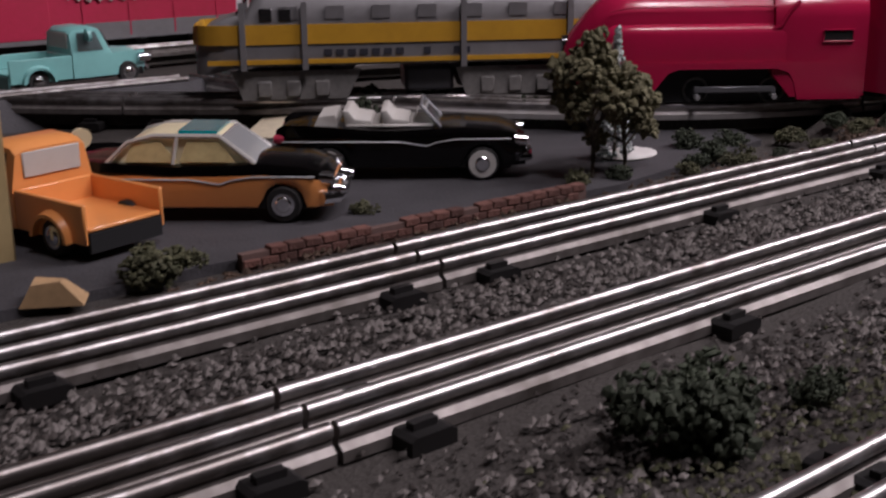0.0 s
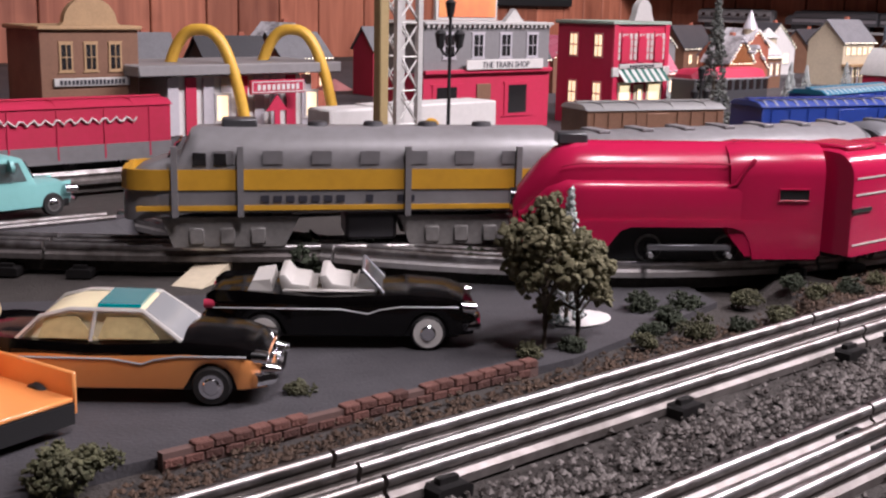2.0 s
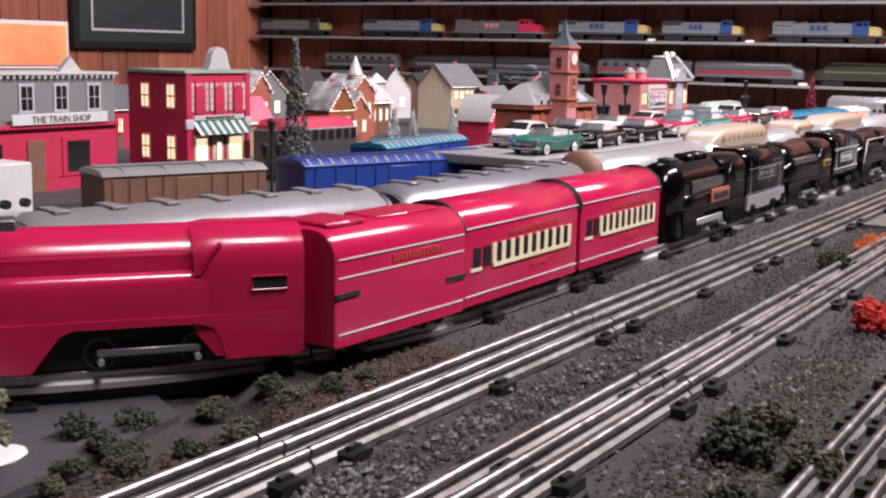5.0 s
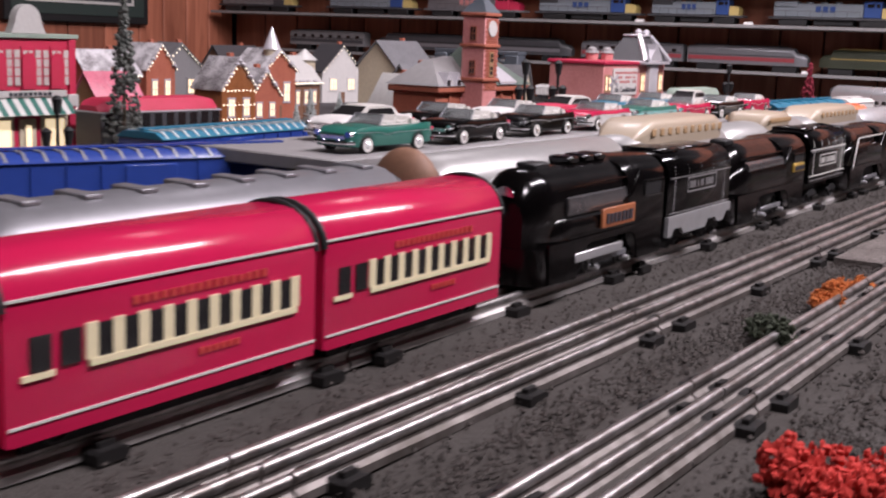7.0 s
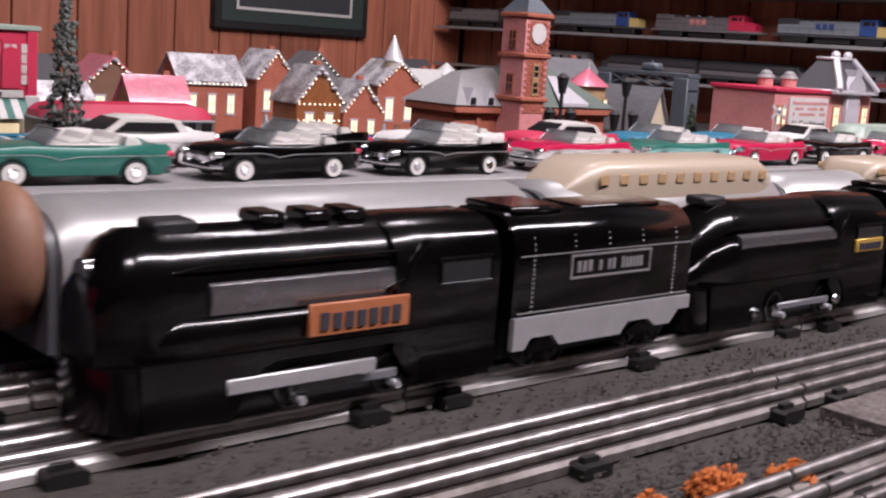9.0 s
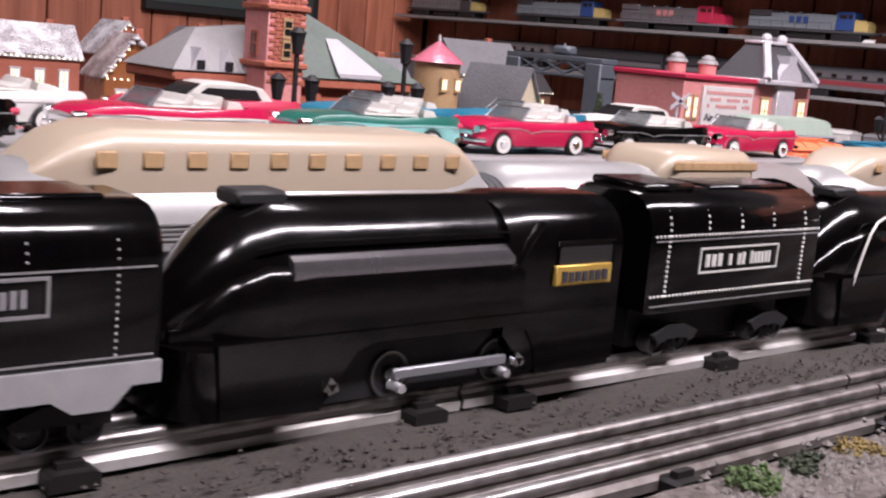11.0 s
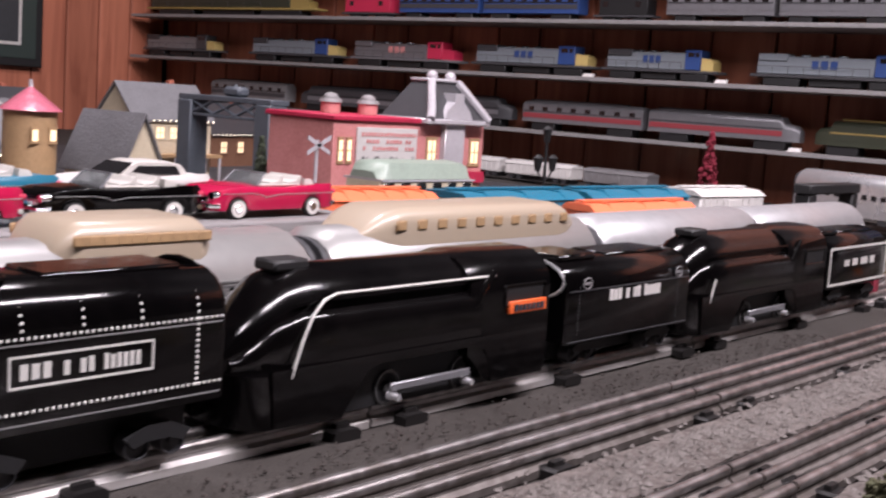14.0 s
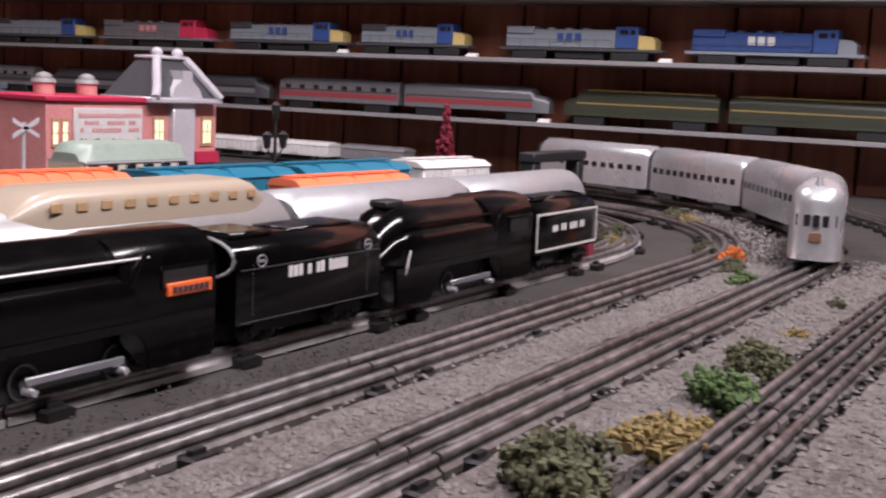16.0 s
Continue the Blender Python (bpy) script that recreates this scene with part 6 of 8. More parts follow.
        for x in (-0.02, -0.002):
            b = B()
            prism(b, [(x - 0.006, 0.0245), (x + 0.007, 0.0245), (x + 0.006, 0.0275), (x - 0.0015, 0.0285), (x - 0.0045, 0.0325), (x - 0.0075, 0.0322)], "y", -0.0155, 0.0155, bevel=0.0007)
            part("seat", b, seat or M["white_vinyl"], th, "pale bench seat")
        b = B()
        secs = [[(-0.041, -0.015, 0.025), (-0.041, 0.015, 0.025), (-0.03, 0.016, 0.025), (-0.03, -0.016, 0.025)], [(-0.039, -0.014, 0.0292), (-0.039, 0.014, 0.0292), (-0.031, 0.015, 0.0302), (-0.031, -0.015, 0.0302)]]
        loft(b, secs)
        part("folded_top", b, seat or M["white_vinyl"], th, "folded soft top")
        b = B()
        quad_box(b, [(0.0185, -0.0175, 0.0248), (0.0192, -0.0175, 0.0248), (0.0192, 0.0175, 0.0248), (0.0185, 0.0175, 0.0248), (0.0095, -0.015, 0.0345), (0.0102, -0.015, 0.0345), (0.0102, 0.015, 0.0345), (0.0095, 0.015, 0.0345)])
        ws = part("windscreen", b, M["glass"], th)
        b = B()
        tube(b, [(0.0188, -0.0178, 0.0248), (0.0098, -0.0153, 0.0345), (0.0098, 0.0153, 0.0345), (0.0188, 0.0178, 0.0248)], 0.0008, 6)
        part("frame", b, M["silver"], ws)
        b = B()
        tube(b, [(0.007 + 0.0025 * math.sin(a) * 0.4, -0.008 + 0.0034 * math.cos(a), 0.0295 + 0.0034 * math.sin(a)) for a in [2 * math.pi * i / 12 for i in range(13)]], 0.0005, 5)
        part("steering_wheel", b, seat or M["white_vinyl"], th)
    elif kind == "soft_top":
        b = B()
        secs = []
        for x, w2, z in ((-0.04, 0.015, 0.0255), (-0.033, 0.0148, 0.0335), (-0.02, 0.0146, 0.0362), (0.004, 0.0146, 0.0366), (0.01, 0.015, 0.0355), (0.024, 0.0168, 0.0252)):
            secs.append([(x, -w2 * 1.1, 0.024), (x, -w2, z - 0.0015), (x, -w2 * 0.8, z), (x, w2 * 0.8, z), (x, w2, z - 0.0015), (x, w2 * 1.1, 0.024)])
        loft(b, secs)
        part("roof", b, seat or M["white_vinyl"], th, "pale roof")
        for s in (-1, 1):
            b = B()
            quad_box(b, [(-0.03, s * 0.0166 - 0.0006, 0.0258), (0.016, s * 0.0166 - 0.0006, 0.0258), (0.016, s * 0.0166 + 0.0006, 0.0258), (-0.03, s * 0.0166 + 0.0006, 0.0258), (-0.026, s * 0.0158 - 0.0006, 0.0325), (0.007, s * 0.0158 - 0.0006, 0.0325), (0.007, s * 0.0158 + 0.0006, 0.0325), (-0.026, s * 0.0158 + 0.0006, 0.0325)])
            part("side_window", b, M["pane_dark"], th)
        b = B()
        quad_box(b, [(0.0248, -0.0165, 0.0258), (0.0256, -0.0165, 0.0258), (0.0256, 0.0165, 0.0258), (0.0248, 0.0165, 0.0258), (0.0112, -0.0142, 0.035), (0.012, -0.0142, 0.035), (0.012, 0.0142, 0.035), (0.0112, 0.0142, 0.035)])
        part("windscreen", b, M["pane_dark"], th)
    return th


def pickup(m, scale, paint, label, bed_open=True):
    th = thing("toy_pickup", m @ Matrix.Scale(scale, 4), label, "pickup truck")
    L, hw, r = 0.112, 0.0205, 0.0082
    xw = (-0.034, 0.036)
    belt = [(0, 0.022), (0.05, 0.0235), (0.42, 0.0235), (0.5, 0.0245), (0.72, 0.0255), (0.9, 0.024), (1, 0.019)]
    # Bed: floor, sides and front wall with real thickness; the tailgate hangs open.
    b = B()
    box(b, -0.055, -0.008, -0.0185, 0.0185, 0.0125, 0.0145, bevel=0.0006)
    bed = part("bed_floor", b, paint, th)
    for nm, bx in (("bed_side", (-0.055, -0.008, -0.0205, -0.0185, 0.0075, 0.0245)), ("bed_side", (-0.055, -0.008, 0.0185, 0.0205, 0.0075, 0.0245)), ("bed_front", (-0.0095, -0.008, -0.0185, 0.0185, 0.0125, 0.0245))):
        b = B()
        box(b, *bx, bevel=0.0006)
        part(nm, b, paint, th)
    b = B()
    box(b, -0.0556, -0.054, -0.0184, 0.0184, 0.004, 0.0124)
    part("tailgate", b, M["dark"] if bed_open else paint, bed)
    for s in (-1, 1):
        b = B()
        secs = []
        for i in range(11):
            a = math.pi * i / 10
            secs.append([(xw[0] + 0.0125 * math.cos(a), s * 0.0205, 0.0075 + 0.0125 * math.sin(a)), (xw[0] + 0.0125 * math.cos(a), s * 0.0238, 0.0075 + 0.011 * math.sin(a)), (xw[0] + 0.0105 * math.cos(a), s * 0.0238, 0.0075 + 0.0095 * math.sin(a)), (xw[0] + 0.0105 * math.cos(a), s * 0.0205, 0.0075 + 0.0095 * math.sin(a))])
        loft(b, secs)
        bmesh.ops.recalc_face_normals(b, faces=b.faces)
        part("rear_fender", b, paint, th)
    b = B()
    secs = []
    for x, w2, z in ((-0.0075, 0.019, 0.0405), (-0.004, 0.0188, 0.0432), (0.01, 0.0188, 0.0436), (0.0165, 0.019, 0.0415), (0.024, 0.0198, 0.026), (0.044, 0.0165, 0.0245), (0.053, 0.014, 0.02)):
        secs.append([(x, -0.0205 if x < 0.03 else -w2, 0.0075), (x, -0.0205 if x < 0.03 else -w2, 0.0235), (x, -w2 * 0.92, z - 0.002), (x, -w2 * 0.7, z), (x, w2 * 0.7, z), (x, w2 * 0.92, z - 0.002), (x, 0.0205 if x < 0.03 else w2, 0.0235), (x, 0.0205 if x < 0.03 else w2, 0.0075)])
    loft(b, secs)
    part("cab", b, paint, th)
    b = B()
    box(b, -0.0083, -0.0073, -0.0145, 0.0145, 0.0285, 0.0395, bevel=0.0004)
    part("rear_window", b, M["white_vinyl"], th)
    for s in (-1, 1):
        b = B()
        quad_box(b, [(-0.003, s * 0.0197 - 0.0007, 0.0265), (0.017, s * 0.0197 - 0.0007, 0.0265), (0.017, s * 0.0197 + 0.0007, 0.0265), (-0.003, s * 0.0197 + 0.0007, 0.0265), (-0.002, s * 0.018 - 0.0007, 0.0395), (0.012, s * 0.018 - 0.0007, 0.0395), (0.012, s * 0.018 + 0.0007, 0.0395), (-0.002, s * 0.018 + 0.0007, 0.0395)])
        part("side_window", b, M["glass"] if not bed_open else M["pane_dark"], th)
        b = B()
        ring_cyl(b, (0.046, s * 0.017, 0.018), (0.0555, s * 0.017, 0.0175), 0.0035, 0.003, 12)
        part("headlight", b, M["chrome"], th)
    b = B()
    quad_box(b, [(0.0235, -0.0165, 0.0275), (0.0243, -0.0165, 0.0275), (0.0243, 0.0165, 0.0275), (0.0235, 0.0165, 0.0275), (0.0178, -0.0155, 0.0395), (0.0186, -0.0155, 0.0395), (0.0186, 0.0155, 0.0395), (0.0178, 0.0155, 0.0395)])
    part("windscreen", b, M["glass"], th)
    for s in (1,):
        b = B()
        tube(b, [(0.05, -0.02, 0.0095), (0.0565, -0.012, 0.0095), (0.0572, 0, 0.0095), (0.0565, 0.012, 0.0095), (0.05, 0.02, 0.0095)], 0.0018, 8)
        part("front_bumper", b, M["chrome"], th)
        b = B()
        ring_cyl(b, (0.003, -0.024, 0.038), (0.0055, -0.0245, 0.0385), 0.0052, 0.0046, 14)
        tube(b, [(0.004, -0.0175, 0.034), (0.004, -0.022, 0.0365)], 0.0009, 6)
        part("mirror", b, M["cream"] if bed_open else paint, th)
    b = B()
    box(b, -0.05, 0.05, -0.016, 0.016, 0.0055, 0.0108)
    part("underbody", b, M["dark"], th)
    wheel_set(th, xw, hw, r, False)
    return th


classic_car(pose(0.2285, 0.420, 0.0027, 0, 0, -41), 0.93, M["orange"], M["black"], "orange and black die-cast hardtop with a teal roof panel", "hardtop", wall=False)
classic_car(pose(0.334, 0.4255, 0.0027, 0, 0, -39), 0.95, M["black"], M["black"], "black die-cast convertible with white seats and whitewall tyres", "convertible")
pickup(pose(0.166, 0.428, 0.0027, 0, 0, 104), 0.86, M["orange"], "orange die-cast pickup with an open empty bed")
pickup(pose(0.322, 0.785, 0.0035, 0, 0, 4), 0.93, M["teal"], "pale teal die-cast pickup parked behind the rails", bed_open=False)

# ---- raised car deck with parked die-cast cars ----
deck = thing("car_deck", pose(0, 0, 0), "raised grey parking deck on dark posts behind the train", "deck", sketch=False)
b = B()
box(b, 0.985, 1.735, 0.440, 0.545, 0.0665, 0.0745, bevel=0.001)
part("deck_slab", b, M["grey"], deck)
for i in range(12):
    x = 1.0 + 0.72 * i / 11
    for y in (0.453, 0.535):
        b = B()
        box(b, x - 0.005, x + 0.005, y - 0.005, y + 0.005, -0.002, 0.0662)
        part("post", b, M["dark_grey"], deck)
ROW = ((1.05, "green_enamel", "green_enamel", "dark green"), (1.145, "black", "black", "black"), (1.24, "black", "black", "black"), (1.336, "white", "red", "red and white"), (1.428, "teal", "green_enamel", "dark green and pale teal"), (1.515, "red", "red", "bright red"), (1.600, "black", "black", "black"), (1.682, "red", "red", "bright red"))
for k, (x, lo, up, words) in enumerate(ROW):
    classic_car(pose(x, 0.4645, 0.0747, 0, 0, 180 + (-2, 3, 1, 1, -3, 2, -1, 2)[k]), 0.655, M[lo], M[up], words + " die-cast convertible with whitewall tyres on deck", "convertible", seat=M["white_vinyl"], group="die-cast cars on the deck", sketch=False)
for k, (x, lo, words) in enumerate(((1.10, "white", "white"), (1.19, "black", "black"), (1.285, "white", "white"), (1.38, "wall_red", "dull red"), (1.47, "roof_blue", "sky blue"), (1.56, "roof_blue", "sky blue"), (1.645, "white", "white"))):
    classic_car(pose(x, 0.513, 0.0747, 0, 0, 180 + (-2, 3, 1, -3, 2, -1, 2)[k]), 0.66, M[lo], M[lo], words + " die-cast car in the second row of the deck", "convertible" if k % 3 else "soft_top", group="die-cast cars on the deck", sketch=False)


# ---- village ----
def window_part(parent, x, z, w, h, y, frame_m, pane_m, bars_n=1, name="window"):
    """A window on the wall plane y that faces -y: frame with sill and lintel, pane, glazing bars."""
    b = B()
    e = 0.0012
    prism(b, [(x - w * 0.6, z - e), (x + w * 0.6, z - e), (x + w * 0.6, z), (x + w / 2, z), (x + w / 2, z + h), (x + w * 0.56, z + h), (x + w * 0.56, z + h + e), (x - w * 0.56, z + h + e), (x - w * 0.56, z + h), (x - w / 2, z + h), (x - w / 2, z), (x - w * 0.6, z)], "y", y - 0.0012, y + 0.0002)
    o = part(name, b, frame_m, parent, smooth=False)
    b = B()
    box(b, x - w * 0.36, x + w * 0.36, y - 0.0014, y - 0.0011, z + h * 0.07, z + h * 0.93)
    part("pane", b, pane_m, o)
    for k in range(bars_n):
        b = B()
        zz = z + h * (k + 1) / (bars_n + 1)
        box(b, x - w * 0.37, x + w * 0.37, y - 0.0018, y - 0.0013, zz - 0.0004, zz + 0.0004)
        part("glazing_bar", b, frame_m, o)
    if w > 0.009 and bars_n:
        b = B()
        box(b, x - 0.0004, x + 0.0004, y - 0.0019, y - 0.0013, z + h * 0.07, z + h * 0.93)
        part("glazing_bar", b, frame_m, o)
    return o


def side_window(parent, y, z, w, h, x, frame_m, pane_m):
    """A window on the wall plane x that faces -x."""
    b = B()
    box(b, x - 0.001, x + 0.0002, y - w / 2, y + w / 2, z, z + h)
    o = part("window", b, frame_m, parent, smooth=False)
    b = B()
    box(b, x - 0.0012, x - 0.0009, y - w * 0.38, y + w * 0.38, z + h * 0.08, z + h * 0.92)
    part("pane", b, pane_m, o)
    for y0, y1, z0, z1 in ((y - w * 0.38, y + w * 0.38, z + h * 0.47, z + h * 0.53), (y - w * 0.04, y + w * 0.04, z + h * 0.08, z + h * 0.92)):
        b = B()
        box(b, x - 0.0016, x - 0.0011, y0, y1, z0, z1)
        part("glazing_bar", b, frame_m, o)
    return o


def text_part(words, size, m, parent, where, label=""):
    """Lettering in the built-in font, as a thin mesh."""
    c = bpy.data.curves.new("lettering", "FONT")
    c.body, c.size, c.extrude, c.align_x = words, size, 0.0003, "CENTER"
    c.resolution_u = 2
    tmp = new("lettering_curve", c)
    me = bpy.data.meshes.new_from_object(tmp.evaluated_get(bpy.context.evaluated_depsgraph_get()))
    bpy.data.objects.remove(tmp)
    me.materials.clear()
    me.materials.append(m)
    o = new("lettering", me)
    o.parent = parent
    o.matrix_local = where
    if label:
        tagged(o, label)
    return o


# Corner tavern: red walls, pale trims, lit shop front.
bar = thing("corner_house", pose(1.137, 0.968, 0), "red two-storey corner house with pale trim and lit shop windows", "house", "village houses")
b = B()
box(b, 0, 0.106, 0, 0.09, -0.003, 0.124, bevel=0.0006)
part("wall", b, M["wall_red"], bar)
b = B()
box(b, -0.003, 0.109, -0.003, 0.093, 0.1242, 0.1285, bevel=0.0008)
cornice = part("cornice", b, M["roof_mint"], bar, "pale green cornice")
b = B()
prism(b, [(0.034, 0.1287)] + [(0.053 - 0.014 * math.cos(a), 0.139 + 0.0155 * math.sin(a)) for a in [math.pi * i / 10 for i in range(11)]] + [(0.072, 0.1287)], "y", -0.003, 0.006)
part("pediment", b, M["pale_steel"], bar)
for x in (0.004, 0.102):
    b = B()
    box(b, x - 0.004, x + 0.004, -0.0022, 0.0, 0.0, 0.124, bevel=0.0004)
    part("pilaster", b, M["wall_red"], bar)
    b = B()
    box(b, x - 0.006, x + 0.006, -0.0035, 0.0, 0.062, 0.0735, bevel=0.0008)
    part("bracket", b, M["pale_steel"], bar)
for x in (0.0215, 0.053, 0.0845):
    window_part(bar, x, 0.080, 0.0135, 0.036, -0.0001, M["wall_red"], M["lace_pane"])
    b = B()
    prism(b, [(x - 0.0075, 0.079), (x + 0.0075, 0.079), (x + 0.0075, 0.104)] + [(x + 0.0075 * math.cos(a), 0.104 + 0.0075 * math.sin(a)) for a in [math.pi * i / 8 for i in range(1, 8)]] + [(x - 0.0075, 0.104)], "y", -0.0032, -0.0018)
    part("arched_blind", b, M["wall_red"], bar, "red arched panel over the window")
    for dx in (-0.0115, 0.0115):
        b = B()
        box(b, x + dx - 0.003, x + dx + 0.003, -0.0013, 0.0, 0.082, 0.114, bevel=0.0004)
        lace = part("lace_window", b, M["lace_pane"], bar, "narrow white lace window")
        for zz in (0.09, 0.098, 0.106):
            b = B()
            box(b, x + dx - 0.0031, x + dx + 0.0031, -0.0017, -0.0012, zz, zz + 0.0009)
            part("bar", b, M["wall_red"], lace)
b = B()
box(b, 0.012, 0.095, -0.0022, 0, 0.0715, 0.0775, bevel=0.0004)
sign = part("sign_board", b, M["pale_steel"], bar)
b = B()
bars(b, 0.03, 0.078, -0.0024, 0.0728, 0.0762, 9)
part("lettering", b, M["bar_dark"], sign)
for i in range(14):
    b = B()
    x0 = 0.01 + 0.0062 * i
    quad_box(b, [(x0, -0.014, 0.056), (x0 + 0.0062, -0.014, 0.056), (x0 + 0.0062, -0.013, 0.057), (x0, -0.013, 0.057), (x0, -0.0005, 0.0705), (x0 + 0.0062, -0.0005, 0.0705), (x0 + 0.0062, 0, 0.0712), (x0, 0, 0.0712)])
    part("awning_strip", b, M["green_enamel"] if i % 2 else M["pale_steel"], bar)
for x, w in ((0.024, 0.024), (0.081, 0.03)):
    window_part(bar, x, 0.014, w, 0.04, -0.0001, M["wall_cream"], M["pane_lit"], 0, "shop_window")
b = B()
box(b, 0.042, 0.06, -0.0015, 0, 0.0, 0.052)
part("door", b, M["wall_cream"], bar)
window_part(bar, 0.051, 0.022, 0.008, 0.026, -0.0016, M["wall_cream"], M["pane_lit"], 0, "door_window")
for y in (0.022, 0.062):
    side_window(bar, y, 0.084, 0.014, 0.03, -0.0001, M["wall_pink"], M["pane_lit"])
    side_window(bar, y, 0.026, 0.014, 0.03, -0.0001, M["wall_pink"], M["pane_lit"])

# Model train shop.
shop = thing("shop_house", pose(0.893, 1.02, 0), "grey two-storey shop house with a red shop front", "house", "village houses")
b = B()
box(b, 0, 0.2, 0, 0.08, 0.0685, 0.122, bevel=0.0006)
part("upper_wall", b, M["wall_grey"], shop)
b = B()
box(b, 0.0, 0.2, -0.001, 0.08, -0.003, 0.068)
lower = part("shop_front", b, M["wall_red"], shop)
b = B()
box(b, -0.002, 0.202, -0.005, 0.082, 0.1222, 0.1255, bevel=0.0006)
for i in range(26):
    x = 0.004 + 0.192 * i / 25
    box(b, x - 0.0015, x + 0.0015, -0.004, 0, 0.119, 0.1221)
part("cornice", b, M["pale_steel"], shop)
b = B()
box(b, -0.001, 0.201, -0.006, 0, 0.068, 0.0725, bevel=0.0006)
part("ledge", b, M["wall_red"], shop)
for x in (0.038, 0.082, 0.126, 0.170):
    window_part(shop, x, 0.085, 0.019, 0.028, -0.0001, M["snow"], M["pane_dark"])
b = B()
box(b, 0.058, 0.182, -0.0085, -0.0062, 0.0722, 0.0835, bevel=0.0005)
sign = part("sign_board", b, M["white"], shop, "long white sign board with black capitals")
text_part("THE TRAIN SHOP", 0.0098, M["bar_dark"], sign, pose(0.12, -0.0088, 0.0742, 90, 0, 0), "black lettering of the shop sign")
for x in (0.034, 0.146):
    window_part(shop, x, 0.018, 0.042, 0.038, -0.0011, M["wall_red"], M["pane_dark"], 0, "shop_window")
b = B()
box(b, 0.08, 0.102, -0.003, -0.001, 0.0, 0.056, bevel=0.0006)
part("door", b, M["wall_brown"], shop)
b = B()
prism(b, [(0.13, 0.1257), (0.16, 0.1257), (0.145, 0.141)], "y", 0.005, 0.012)
part("gable", b, M["pale_steel"], shop)

# Hoarding behind the shops.
ad = thing("billboard", pose(1.158, 1.25, 0), "glowing orange advertising hoarding on two posts", "billboard")
b = B()
box(b, -0.058, 0.058, 0.0, 0.006, 0.122, 0.182, bevel=0.001)
part("board", b, M["white"], ad)
b = B()
box(b, -0.053, 0.053, -0.0012, -0.0002, 0.127, 0.177)
part("poster", b, M["poster_orange"], ad)
for x in (-0.04, 0.04):
    b = B()
    box(b, x - 0.003, x + 0.003, 0.001, 0.005, 0, 0.1218)
    part("post", b, M["dark_grey"], ad)

# Drive-in restaurant with two yellow arches.
rest = thing("drive_in_restaurant", pose(0.61, 1.13, 0), "white drive-in restaurant with a grey roof and two yellow arches", "restaurant", "village houses")
b = B()
prism(b, [(0.02, 0.0), (0.22, 0.0), (0.2, 0.066), (0.04, 0.066)], "y", 0.006, 0.11)
part("wall", b, M["white"], rest)
b = B()
box(b, -0.006, 0.246, -0.012, 0.12, 0.0665, 0.078, bevel=0.0012)
part("roof", b, M["grey"], rest)
for k in range(9):
    b = B()
    x0 = 0.03 + 0.021 * k
    sl = 0.0006 * (k - 4) * 2
    quad_box(b, [(x0 + 0.004 + sl * 0, 0.003, 0.004), (x0 + 0.0165, 0.003, 0.004), (x0 + 0.0165, 0.0055, 0.004), (x0 + 0.004, 0.0055, 0.004), (x0 + 0.004, 0.003, 0.064), (x0 + 0.0165, 0.003, 0.064), (x0 + 0.0165, 0.0055, 0.064), (x0 + 0.004, 0.0055, 0.064)])
    part("wall_panel", b, M["wall_red"] if k % 3 == 1 else M["snow"], rest)
for x in (0.083, 0.2):
    b = B()
    w2 = 0.031
    pts = [(x + w2 * u, 0.02 - 0.042 * u, 0.113 - 0.1105 * abs(u) ** 2.7) for u in [-1 + 2 * i / 30 for i in range(31)]]
    tube(b, pts, 0.0062, 10)
    part("arch", b, M["arch_yellow"], rest, "golden yellow plastic arch")
b = B()
box(b, 0.122, 0.192, -0.0165, -0.0125, 0.0455, 0.0605, bevel=0.0005)
sign = part("sign_board", b, M["wall_red"], rest, "red sign board with a white border")
b = B()
outline_frame(b, 0.1235, 0.1905, 0.047, 0.059, -0.0167, 0.0011)
bars(b, 0.129, 0.185, -0.0168, 0.0497, 0.0562, 9)
part("lettering", b, M["white"], sign)
b = B()
prism(b, [(0.143, 0.027), (0.171, 0.027), (0.157, 0.044)], "y", -0.0145, -0.0127)
box(b, 0.1535, 0.1605, -0.0145, -0.0127, 0.008, 0.027)
part("arrow_sign", b, M["wall_red"], rest, "red arrow sign")
for x in (0.098, 0.214):
    window_part(rest, x, 0.016, 0.018, 0.03, 0.0028, M["white"], M["pane_lit"], 0)
cone = B()
ring_cyl(cone, (0.26, 0.02, 0.044), (0.26, 0.02, 0.056), 0.022, 0.001, 16)
ring_cyl(cone, (0.26, 0.02, 0.0), (0.26, 0.02, 0.044), 0.0012, seg=8)
part("parasol", cone, M["wall_pink"], rest, "red and white parasol")
for k, (x, h) in enumerate(((0.118, 0.014), (0.236, 0.02), (0.206, 0.016))):
    b = B()
    ring_cyl(b, (x, -0.03, 0), (x, -0.03, h), 0.004, 0.003, 12)
    o = tagged(part("fuel_drum", b, M["wall_red"] if k else M["white"], None), "small red and white drum before the restaurant", "drum", "small drums")
    o.matrix_world = pose(0.61, 1.13, 0.0025)


